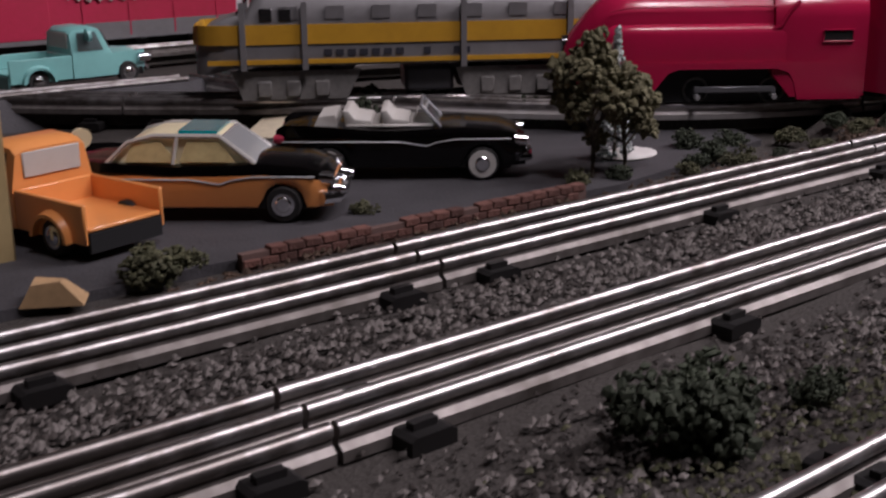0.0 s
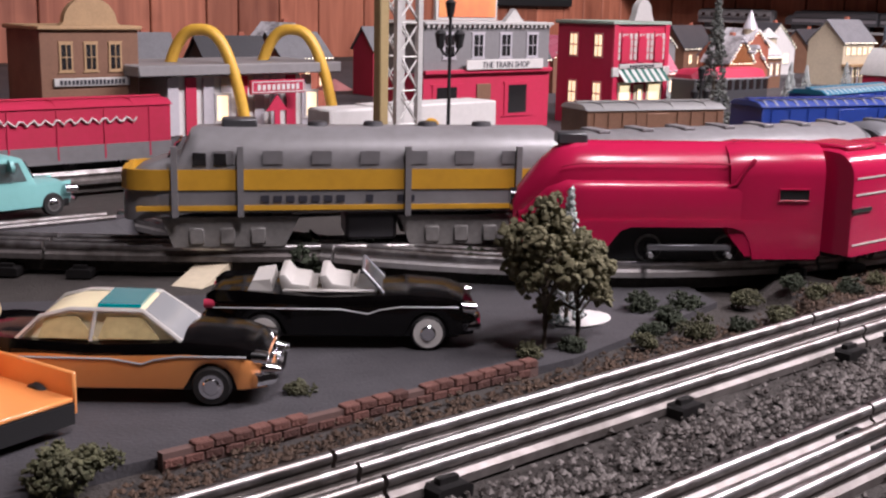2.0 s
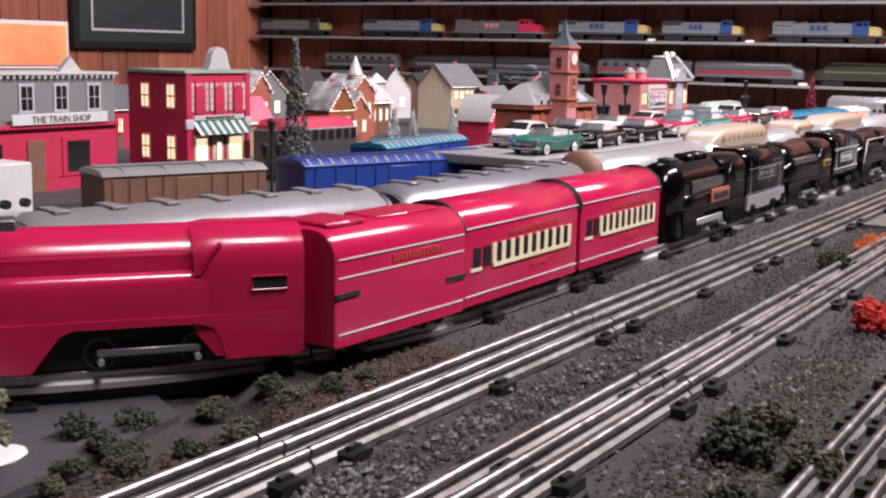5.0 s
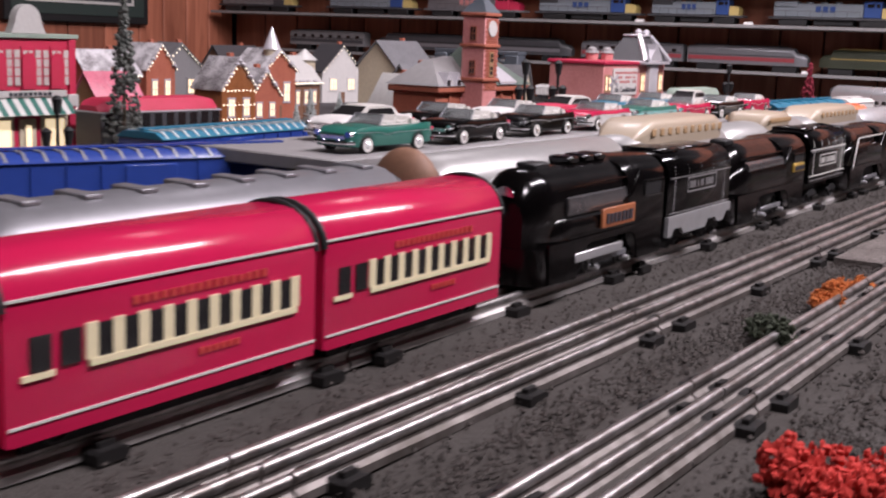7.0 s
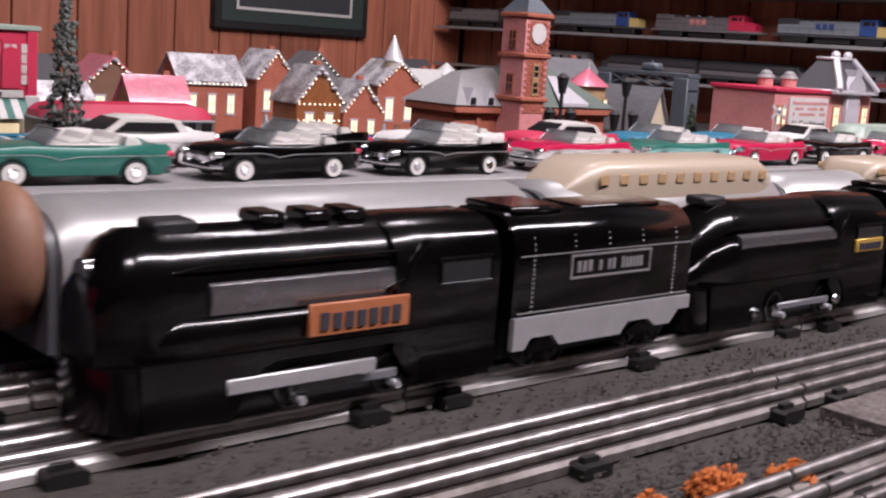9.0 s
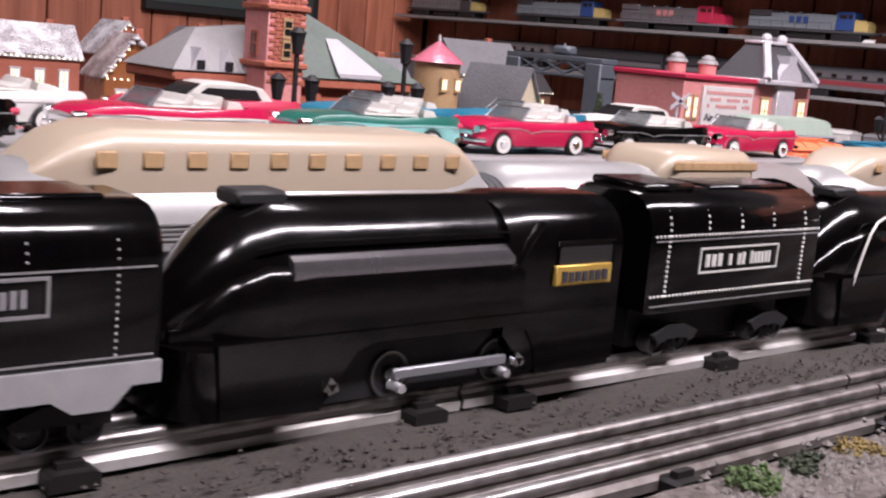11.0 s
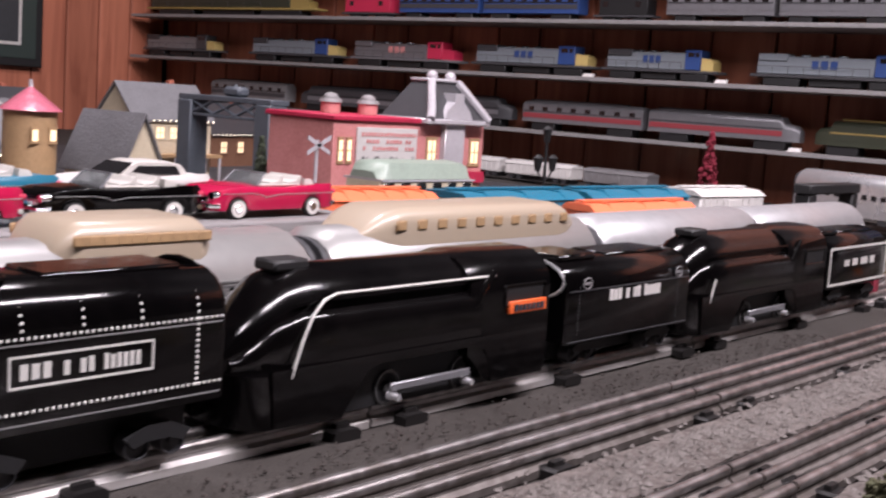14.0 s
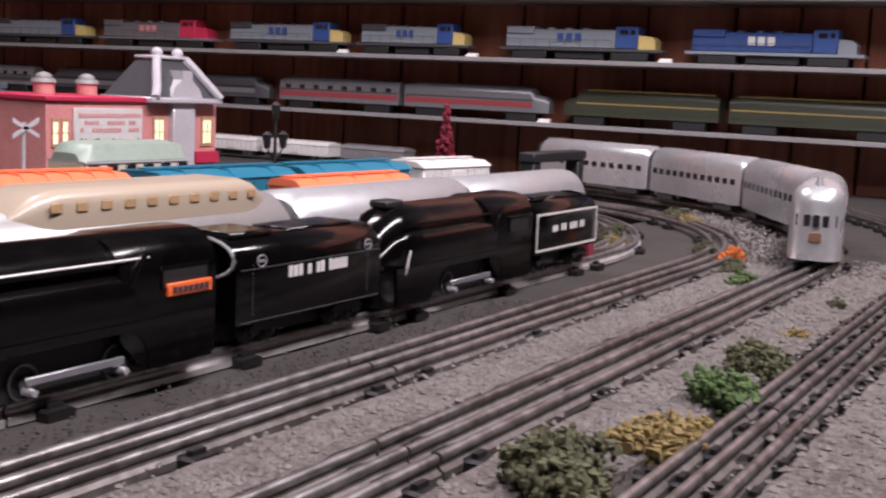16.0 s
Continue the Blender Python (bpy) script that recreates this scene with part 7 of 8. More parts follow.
def gable_house(m, w, d, h, rise, wall, roof, label, lit=True, front="gable", windows=2, door=True, chimney=True, snow=False, storeys=1):
    """A small ceramic or card house; its front faces -y, its foot is at z = 0."""
    th = thing("village_house", m, label, "house", "village houses")
    b = B()
    if front == "gable":
        prism(b, [(-w / 2, -0.003), (w / 2, -0.003), (w / 2, h), (0, h + rise), (-w / 2, h)], "y", 0, d)
    else:
        box(b, -w / 2, w / 2, 0, d, -0.003, h)
        prism(b, [(0, h), (d, h), (d / 2, h + rise)], "x", -w / 2 + 0.0004, w / 2 - 0.0004)
    part("wall", b, wall, th)
    over, t = 0.0035, 0.0022
    for s in (-1, 1):
        b = B()
        if front == "gable":
            x1, z1 = s * (w / 2 + over), h - over * rise / (w / 2)
            quad_box(b, [(x1, -over, z1), (0, -over, h + rise), (0, d + over, h + rise), (x1, d + over, z1), (x1, -over, z1 + t), (0, -over, h + rise + t * 1.3), (0, d + over, h + rise + t * 1.3), (x1, d + over, z1 + t)])
        else:
            y1, z1 = d / 2 + s * (d / 2 + over), h - over * rise / (d / 2)
            quad_box(b, [(-w / 2 - over, y1, z1), (w / 2 + over, y1, z1), (w / 2 + over, d / 2, h + rise), (-w / 2 - over, d / 2, h + rise), (-w / 2 - over, y1, z1 + t), (w / 2 + over, y1, z1 + t), (w / 2 + over, d / 2, h + rise + t * 1.3), (-w / 2 - over, d / 2, h + rise + t * 1.3)])
        bmesh.ops.recalc_face_normals(b, faces=b.faces)
        part("roof", b, roof, th)
    for k in range(storeys):
        for i in range(windows):
            x = (-w / 2 + w * (i + 0.5) / windows) * 0.9
            zz = h * (0.42 + k) / storeys
            window_part(th, x, zz, w * 0.2 if windows < 3 else w * 0.13, h * 0.36 / storeys, -0.0001, M["snow"] if snow else wall, M["pane_lit"] if lit else M["pane_dark"])
    if door:
        b = B()
        box(b, -w * 0.07, w * 0.07, -0.0012, 0.0006, 0.0, h * 0.36)
        part("door", b, M["wall_brown"], th)
    if lit:
        b = B()
        for i in range(15):
            k = -1 + 2 * i / 14
            z = (h + rise * (1 - abs(k)) - 0.0016) if front == "gable" else h - 0.002
            rivets(b, [(k * w / 2, -over - 0.0008, z)], 0.0009)
        if wall == M["gingerbread"]:
            for zr in (0.08, 0.34, 0.62, 0.9):
                for i in range(9):
                    rivets(b, [((-0.46 + 0.115 * i) * w, -0.0012, h * zr + 0.002)], 0.0009)
        o = tagged(part("light_string", b, M["bulb"], th, "string of tiny warm lights"), kind="stuff")
    if chimney:
        b = B()
        box(b, w * 0.2, w * 0.2 + 0.007, d * 0.55, d * 0.55 + 0.007, h, h + rise + 0.007, bevel=0.0006)
        part("chimney", b, M["wall_brick"], th)
    if snow:
        b = B()
        rng = random.Random(int(w * 1e5))
        for i in range(7):
            o = bmesh.ops.create_icosphere(b, subdivisions=2, radius=0.004)
            k = rng.uniform(-1, 1)
            for v in o["verts"]:
                v.co.z *= 0.5
            bmesh.ops.translate(b, verts=o["verts"], vec=(k * w * 0.45, -over * 0.6, h + rise * (1 - abs(k) * 0.9) if front == "gable" else h + 0.001))
        part("snow_edge", b, M["snow"], th)
    return th


# Fire house and its neighbours on the left of the street.
fire = thing("fire_house", pose(0.517, 1.15, 0), "brown brick fire house with an arched pediment", "house", "village houses")
b = B()
box(b, 0, 0.104, 0, 0.08, -0.003, 0.112, bevel=0.0006)
part("wall", b, M["wall_brown"], fire)
b = B()
box(b, -0.003, 0.107, -0.004, 0.083, 0.1122, 0.1165, bevel=0.001)
part("cornice", b, M["wall_tan"], fire)
b = B()
prism(b, [(0.02, 0.1167)] + [(0.052 - 0.028 * math.cos(a), 0.12 + 0.024 * math.sin(a)) for a in [math.pi * i / 12 for i in range(13)]] + [(0.084, 0.1167)], "y", -0.003, 0.006)
part("pediment", b, M["wall_tan"], fire)
for x in (0.026, 0.052, 0.078):
    window_part(fire, x, 0.072, 0.014, 0.028, -0.0001, M["wall_tan"], M["pane_dark"])
b = B()
box(b, 0.012, 0.092, -0.003, 0, 0.0575, 0.0655, bevel=0.0005)
sign = part("sign_board", b, M["pale_steel"], fire)
b = B()
bars(b, 0.017, 0.087, -0.0033, 0.0592, 0.064, 17)
part("lettering", b, M["bar_dark"], sign)
for x in (0.032, 0.074):
    b = B()
    box(b, x - 0.014, x + 0.014, -0.0016, 0, 0.0, 0.046, bevel=0.0005)
    dr = part("engine_door", b, M["wall_red"], fire)
    for k in range(3):
        b = B()
        box(b, x - 0.011 + 0.008 * k, x - 0.005 + 0.008 * k, -0.0021, -0.0017, 0.026, 0.038)
        part("pane", b, M["pane_dark"], dr)
gable_house(pose(0.43, 1.17, 0), 0.1, 0.08, 0.1, 0.03, M["wall_pink"], M["wall_red"], "tall pink and red gabled house", front="eaves", windows=3, storeys=2)
gable_house(pose(0.30, 1.2, 0), 0.11, 0.08, 0.085, 0.035, M["wall_brick"], M["roof_grey"], "red brick gabled house beside the fire house", windows=3, storeys=2)

# Ceramic winter village behind the station: (x, y, width, depth, wall height, rise, wall, roof, front).
VILLAGE = (
    (1.315, 1.12, 0.075, 0.06, 0.046, 0.026, "wall_brown", "roof_frost_glints", "eaves", "low brown cottage under a snowy roof with painted glints"),
    (1.40, 1.12, 0.06, 0.05, 0.05, 0.03, "wall_tan", "roof_pink", "eaves", "tan cottage with a pink glazed roof"),
    (1.555, 1.105, 0.055, 0.05, 0.062, 0.034, "gingerbread", "roof_frost_glints", "gable", "brown gingerbread house with dotted lights, snow and painted roof glints"),
    (1.63, 1.13, 0.05, 0.05, 0.05, 0.03, "wall_brick", "roof_frost_glints", "gable", "brick cottage under a snowy roof with painted glints"),
    (1.735, 1.20, 0.062, 0.06, 0.075, 0.026, "wall_brick", "roof_frost_glints", "gable", "brick chapel under a snowy roof with painted glints"),
    (1.825, 1.22, 0.07, 0.06, 0.056, 0.034, "wall_brown", "pale_steel", "eaves", "brown inn with a pale snowy roof"),
    (1.56, 1.34, 0.085, 0.06, 0.066, 0.03, "wall_brick", "roof_frost_glints", "eaves", "brick cottage row with snowy roofs and painted glints"),
    (1.66, 1.36, 0.06, 0.05, 0.072, 0.032, "wall_brick", "roof_frost_glints", "gable", "brick cottage with a snowy gable and painted glints"),
    (1.46, 1.36, 0.07, 0.06, 0.06, 0.03, "wall_brown", "roof_pink", "gable", "brown cottage with a pink glazed gable"),
    (1.36, 1.34, 0.07, 0.06, 0.06, 0.03, "wall_red", "dark_grey", "eaves", "dark red house with a black roof"),
    (1.92, 1.34, 0.09, 0.06, 0.05, 0.035, "wall_brick", "roof_grey", "eaves", "brick house with a dark roof"),
    (1.78, 1.44, 0.08, 0.06, 0.066, 0.036, "wall_grey", "roof_grey", "gable", "grey house with dark shingles"),
    (0.98, 1.36, 0.09, 0.06, 0.07, 0.03, "wall_brick", "roof_grey", "eaves", "brick house behind the shop"),
    (0.86, 1.34, 0.09, 0.06, 0.068, 0.028, "dark_grey", "dark_grey", "eaves", "dark engine shed behind the restaurant"),
    (0.72, 1.36, 0.11, 0.06, 0.07, 0.03, "wall_brown", "roof_grey", "eaves", "brown house behind the restaurant"),
    (1.05, 1.50, 0.09, 0.06, 0.07, 0.04, "wall_brick", "roof_frost_glints", "gable", "brick house with a snowy gable and painted glints"),
    (1.20, 1.46, 0.08, 0.06, 0.075, 0.03, "wall_red", "roof_grey", "eaves", "red house with a grey roof"),
    (2.17, 1.42, 0.09, 0.06, 0.058, 0.045, "white", "dark_grey", "gable", "white gabled house with a black roof"),
    (2.02, 1.5, 0.12, 0.06, 0.055, 0.04, "wall_brown", "dark_grey", "eaves", "dark house with a black roof"),
    (2.34, 1.42, 0.13, 0.07, 0.05, 0.04, "wall_brown", "dark_grey", "eaves", "brown barn with a dark roof"),
)
for x, y, w, d, h, rise, wall, roof, front, words in VILLAGE:
    gable_house(pose(x, y, 0, 0, 0, random.Random(x).uniform(-14, 14)), w, d, h, rise, M[wall], M[roof], words, front=front, windows=2 if front == "gable" else 3, snow=roof in ("roof_frost_glints", "pale_steel", "roof_pink"))
# Chapel spire and snowy domes.
for x, y, z0, r, h, mm in ((1.735, 1.215, 0.103, 0.013, 0.03, "snow"), (1.86, 1.25, 0.086, 0.02, 0.016, "pale_steel")):
    sp = thing("roof_turret", pose(x, y, 0), "snow-covered turret rising from a village roof", "turret", "turrets")
    b = B()
    ring_cyl(b, (0, 0, 0.05), (0, 0, z0), r * 0.8, seg=12)
    part("drum", b, M["wall_cream"], sp)
    b = B()
    ring_cyl(b, (0, 0, z0), (0, 0, z0 + h), r, 0.0008, 14)
    part("cap", b, M[mm], sp)

# Brick station with a clock tower.
stn = thing("station_house", pose(1.404, 0.69, 0), "red brick station with a grey-green roof and white snow patches", "station", "village houses")
SL, SD = 0.168, 0.05
b = B()
box(b, 0, SL, 0, SD, -0.003, 0.083, bevel=0.0006)
part("wall", b, M["wall_brick"], stn)
b = B()
box(b, -0.004, SL + 0.004, -0.005, SD + 0.004, 0.0832, 0.0895, bevel=0.0012)
part("cornice", b, M["wall_brick"], stn)
b = B()
loft(b, [[(0.058, -0.006, 0.0897), (SL + 0.005, -0.006, 0.0897), (SL + 0.005, SD + 0.006, 0.0897), (0.058, SD + 0.006, 0.0897)], [(0.085, 0.022, 0.127), (0.1, 0.022, 0.127), (0.1, 0.03, 0.127), (0.085, 0.03, 0.127)]])
part("roof", b, M["roof_green"], stn)
b = B()
quad_box(b, [(0.108, -0.0064, 0.0905), (0.138, -0.0064, 0.0905), (0.122, 0.004, 0.1), (0.112, 0.004, 0.1), (0.106, -0.0064, 0.0932), (0.14, -0.0064, 0.0932), (0.116, 0.011, 0.1135), (0.107, 0.011, 0.1135)])
part("snow_patch", b, M["snow"], stn)
b = B()
loft(b, [[(-0.005, -0.006, 0.0897), (0.056, -0.006, 0.0897), (0.056, SD + 0.006, 0.0897), (-0.005, SD + 0.006, 0.0897)], [(0.022, 0.02, 0.113), (0.056, 0.02, 0.117), (0.056, 0.03, 0.117), (0.022, 0.03, 0.113)]])
part("roof", b, M["grey"], stn, "pale grey part of the roof")
for x in (0.006, 0.024):
    b = B()
    prism(b, [(x, 0.0895), (x + 0.013, 0.0895), (x + 0.0065, 0.1025)], "y", -0.0055, 0.014)
    dm = part("dormer", b, M["snow"], stn)
    b = B()
    box(b, x + 0.004, x + 0.009, -0.0062, -0.0054, 0.0905, 0.0955)
    part("pane", b, M["pane_dark"], dm)
for k in range(7):
    window_part(stn, 0.012 + 0.0242 * k, 0.03, 0.011, 0.03, -0.0001, M["wall_brown"], M["pane_lit"] if k % 3 == 2 else M["pane_dark"])
    b = B()
    ring_cyl(b, (0.012 + 0.0242 * k, -0.0005, 0.0635), (0.012 + 0.0242 * k, 0.0005, 0.0635), 0.006, seg=14)
    part("arch_light", b, M["wall_tan"], stn)
    b = B()
    box(b, 0.0232 + 0.0242 * k - 0.002, 0.0232 + 0.0242 * k + 0.002, -0.0016, -0.0001, 0.0, 0.083)
    if k < 6:
        part("pilaster", b, M["wall_brick"], stn)
    else:
        b.free()
clk = thing("clock_tower", pose(1.443, 0.664, 0), "tall slim brick clock tower with a dark spire", "tower")
TW = 0.025
b = B()
box(b, 0, TW, 0, TW, 0.0, 0.155, bevel=0.0006)
part("shaft", b, M["wall_pink"], clk)
for z in (0.094, 0.126, 0.1552):
    b = B()
    box(b, -0.002, TW + 0.002, -0.002, TW + 0.002, z, z + 0.0035, bevel=0.0008)
    part("cornice", b, M["wall_brick"], clk)
b = B()
h0 = TW / 2
loft(b, [[(-0.001, -0.001, 0.159), (TW + 0.001, -0.001, 0.159), (TW + 0.001, TW + 0.001, 0.159), (-0.001, TW + 0.001, 0.159)], [(h0 - 0.004, h0 - 0.004, 0.172), (h0 + 0.004, h0 - 0.004, 0.172), (h0 + 0.004, h0 + 0.004, 0.172), (h0 - 0.004, h0 + 0.004, 0.172)], [(h0 - 0.0006, h0 - 0.0006, 0.19), (h0 + 0.0006, h0 - 0.0006, 0.19), (h0 + 0.0006, h0 + 0.0006, 0.19), (h0 - 0.0006, h0 + 0.0006, 0.19)]])
part("spire", b, M["steel_blue"], clk)
b = B()
ring_cyl(b, (h0, -0.0014, 0.144), (h0, 0.0004, 0.144), 0.0075, seg=22)
part("clock_face", b, M["white"], clk, "round white clock face")
for z in (0.1, 0.112):
    window_part(clk, h0, z, 0.006, 0.009, -0.0001, M["wall_tan"], M["pane_dark"])
for z in (0.1, 0.132):
    side_window(clk, h0, z, 0.007, 0.014, -0.0001, M["wall_brick"], M["pane_dark"])
brick_face = B()
for z in range(30):
    for i in range(4):
        x = 0.0012 + i * 0.0062 + (0.003 if z % 2 else 0)
        if x + 0.005 < TW:
            box(brick_face, x, x + 0.0052, -0.0006, 0.0002, 0.086 + z * 0.00225, 0.086 + z * 0.00225 + 0.0017)
o = part("brick_course", brick_face, M["wall_brick"], clk, "fine raised brick courses")
o["kind"] = "stuff"

# Round house with a pink roof, small grey-roofed house.
rnd = thing("round_house", pose(1.684, 0.84, 0), "tan round house under a pink tiled cone", "house", "village houses")
b = B()
ring_cyl(b, (0, 0, -0.003), (0, 0, 0.097), 0.0185, seg=20)
part("wall", b, M["wall_tan"], rnd)
b = B()
ring_cyl(b, (0, 0, 0.0972), (0, 0, 0.114), 0.0225, 0.001, 20)
part("roof", b, M["roof_pink"], rnd)
b = B()
ring_cyl(b, (0, 0, 0.113), (0, 0, 0.119), 0.0018, 0.001, 8)
part("finial", b, M["snow"], rnd)
for x in (-0.007, 0.007):
    window_part(rnd, x, 0.076, 0.006, 0.009, -0.0178, M["wall_tan"], M["pane_lit"], 0)
gable_house(pose(1.748, 0.80, 0, 0, 0, 8), 0.038, 0.06, 0.06, 0.036, M["wall_cream"], M["roof_grey"], "cream cottage with a steep grey shingle roof", lit=False, chimney=False)
gable_house(pose(1.665, 0.885, 0), 0.07, 0.05, 0.064, 0.03, M["wall_brown"], M["roof_grey"], "brown house with a grey shingle roof", front="eaves", snow=True)
gable_house(pose(1.60, 0.86, 0), 0.05, 0.05, 0.055, 0.03, M["wall_red"], M["pale_steel"], "dark red house with a pale roof", front="gable")
# Yellow inn with a verandah.
inn = gable_house(pose(2.037, 1.16, 0), 0.105, 0.07, 0.078, 0.036, M["wall_cream"], M["roof_grey"], "cream two-storey inn with a grey roof and lit verandah", front="eaves", windows=5, storeys=2)
b = B()
box(b, -0.055, 0.055, -0.02, 0, 0.036, 0.0395)
part("verandah_roof", b, M["wall_tan"], inn)
for i in range(6):
    b = B()
    box(b, -0.053 + 0.0208 * i, -0.0505 + 0.0208 * i, -0.0195, -0.0175, 0, 0.0358)
    part("verandah_post", b, M["snow"], inn)

# Steel gantry over the street.
gan = thing("steel_gantry", pose(2.004, 0.945, 0, 0, 0, 0), "blue-grey steel gantry with cross-braced beam", "gantry")
for y in (0.0, 0.122):
    b = B()
    box(b, -0.012, 0.012, y - 0.004, y + 0.018, 0.0, 0.1028, bevel=0.001)
    part("leg", b, M["steel_blue"], gan)
for z0, z1 in ((0.103, 0.1085), (0.0865, 0.0895)):
    b = B()
    box(b, -0.01, 0.014, -0.004, 0.141, z0, z1, bevel=0.0006)
    part("chord", b, M["steel_blue"], gan)
for i in range(3):
    for s in (0, 1):
        b = B()
        y0 = 0.0155 + 0.0352 * i
        a, c = (y0, y0 + 0.0352) if s == 0 else (y0 + 0.0352, y0)
        tube(b, [(-0.008, a, 0.0896), (-0.008, c, 0.103)], 0.0016, 6)
        part("brace", b, M["steel_blue"], gan)
b = B()
box(b, -0.006, 0.01, 0.05, 0.076, 0.1087, 0.119, bevel=0.003)
ring_cyl(b, (0.0, 0.062, 0.119), (0.0, 0.062, 0.1215), 0.002, 0.001, 8)
part("control_box", b, M["steel_blue"], gan)

# Roadside diner with a white mansard tower.
din = thing("roadside_diner", pose(1.912, 0.765, 0), "pink brick diner with a white mansard tower and sign", "diner", "village houses")
b = B()
box(b, 0, 0.2, 0, 0.08, -0.003, 0.0985, bevel=0.0005)
part("wall", b, M["wall_pink"], din)
b = B()
box(b, -0.003, 0.112, -0.003, 0.083, 0.0987, 0.1035, bevel=0.001)
part("cornice", b, M["wall_red"], din)
for x in (0.024, 0.07):
    b = B()
    ring_cyl(b, (x, 0.03, 0.1037), (x, 0.03, 0.113), 0.0085, seg=12)
    ch = part("chimney", b, M["wall_pink"], din)
    b = B()
    ring_cyl(b, (x, 0.03, 0.1132), (x, 0.03, 0.1165), 0.0102, 0.0085, 12)
    o = bmesh.ops.create_icosphere(b, subdivisions=2, radius=0.007)
    for v in o["verts"]:
        v.co = Vector((v.co.x + x, v.co.y + 0.03, v.co.z * 0.7 + 0.1168))
    part("cap", b, M["grey"], ch)
b = B()
box(b, 0.026, 0.102, -0.0028, -0.0003, 0.058, 0.094, bevel=0.0005)
sign = part("sign_board", b, M["white"], din, "white painted wall sign with dark writing")
text_part("Air Conditioned", 0.0102, M["bar_dark"], sign, pose(0.064, -0.0031, 0.0625, 90, 0, 0), "dark painted words")
for k, (x0, x1, z, n) in enumerate(((0.03, 0.1, 0.0865, 18), (0.036, 0.094, 0.0805, 14), (0.032, 0.098, 0.0745, 16))):
    b = B()
    bars(b, x0, x1, -0.0029, z, z + 0.0034, n, seed=k)
    tagged(part("writing_line", b, M["wall_pink"], sign), kind="stuff")
b = B()
box(b, 0.137, 0.165, -0.006, 0.03, 0.0, 0.1035, bevel=0.0006)
part("tower_wall", b, M["snow"], din)
b = B()
loft(b, [[(0.108, -0.008, 0.1037), (0.194, -0.008, 0.1037), (0.194, 0.05, 0.1037), (0.108, 0.05, 0.1037)], [(0.133, 0.012, 0.137), (0.169, 0.012, 0.137), (0.169, 0.035, 0.137), (0.133, 0.035, 0.137)]])
part("mansard_roof", b, M["dark_grey"], din)
b = B()
box(b, 0.106, 0.196, -0.011, 0.053, 0.0992, 0.1042, bevel=0.001)
box(b, 0.131, 0.171, 0.009, 0.037, 0.1372, 0.1405, bevel=0.001)
for x0, x1, dx in ((0.109, 0.133, 1), (0.193, 0.169, -1)):
    tube(b, [(x0, -0.0105, 0.104), (x0 + dx * 0.006, -0.006, 0.112), (x1 - dx * 0.006, 0.006, 0.13), (x1, 0.0115, 0.138)], 0.004, 8)
for x in (0.138, 0.164):
    o = bmesh.ops.create_icosphere(b, subdivisions=2, radius=0.0055)
    bmesh.ops.translate(b, verts=o["verts"], vec=(x, 0.016, 0.1425))
part("roof_trim", b, M["snow"], din, "thick white roof trim")
b = B()
prism(b, [(0.131, 0.1045), (0.171, 0.1045), (0.167, 0.112), (0.1575, 0.12), (0.1575, 0.128), (0.1445, 0.128), (0.1445, 0.12), (0.135, 0.112)], "y", -0.0085, 0.012)
part("dormer", b, M["snow"], din)
for x in (0.124, 0.186):
    window_part(din, x, 0.062, 0.014, 0.024, -0.0001, M["wall_tan"], M["pane_lit"])
    window_part(din, x, 0.018, 0.014, 0.024, -0.0001, M["wall_tan"], M["pane_dark"])
for x in (0.008, 0.018):
    window_part(din, x, 0.064, 0.006, 0.02, -0.0001, M["wall_tan"], M["pane_lit"])
b = B()
box(b, 0.17, 0.2, -0.004, -0.0002, 0.046, 0.056)
part("awning", b, M["wall_red"], din)


# ---- street cars and long vehicles in the village ----
def trolley(m, length, top, hw, body, roof, label):
    th = thing("toy_trolley", m, label, "trolley")
    L = length
    b = B()
    box(b, 0, L, -hw, hw, 0.006, top - 0.012, bevel=0.002)
    part("body", b, body, th)
    b = B()
    secs = []
    for f, k, h in ((0, 0.7, 0.4), (0.05, 0.95, 0.8), (0.12, 1, 1), (0.88, 1, 1), (0.95, 0.95, 0.8), (1, 0.7, 0.4)):
        x = L * f
        secs.append([(x, -hw * k * 1.04, top - 0.012), (x, -hw * k * 0.8, top - 0.012 + 0.011 * h), (x, 0, top - 0.012 + 0.0125 * h), (x, hw * k * 0.8, top - 0.012 + 0.011 * h), (x, hw * k * 1.04, top - 0.012)])
    loft(b, secs)
    part("roof", b, roof, th)
    n = int(L / 0.014)
    for i in range(n):
        b = B()
        x = L * (i + 0.5) / n
        box(b, x - 0.0046, x + 0.0046, -hw - 0.0006, -hw + 0.0004, top - 0.027, top - 0.0145, bevel=0.0004)
        part("window", b, M["pane_dark"], th)
    b = B()
    box(b, 0.004, L - 0.004, -hw * 0.8, hw * 0.8, 0.0, 0.0058)
    part("truck", b, M["dark"], th)
    b = B()
    box(b, 0, L, -hw - 0.0008, hw + 0.0008, top - 0.0135, top - 0.0122)
    part("trim", b, M["snow"], th)
    return th


trolley(pose(1.80, 0.625, 0, 0, 0, -2), 0.095, 0.0795, 0.018, M["wall_cream"], M["roof_mint"], "cream trolley with a pale green roof")
trolley(pose(1.215, 0.925, 0, 0, 0, -3), 0.145, 0.073, 0.02, M["dark_grey"], M["wall_red"], "dark grey rail car with a long red roof")
van = thing("trailer_box", pose(0.651, 0.86, 0, 0, 0, 0), "plain white trailer box with a dark round badge", "trailer")
b = B()
box(b, 0.055, 0.2, 0, 0.04, 0.006, 0.0535, bevel=0.0015)
part("box_body", b, M["white"], van)
b = B()
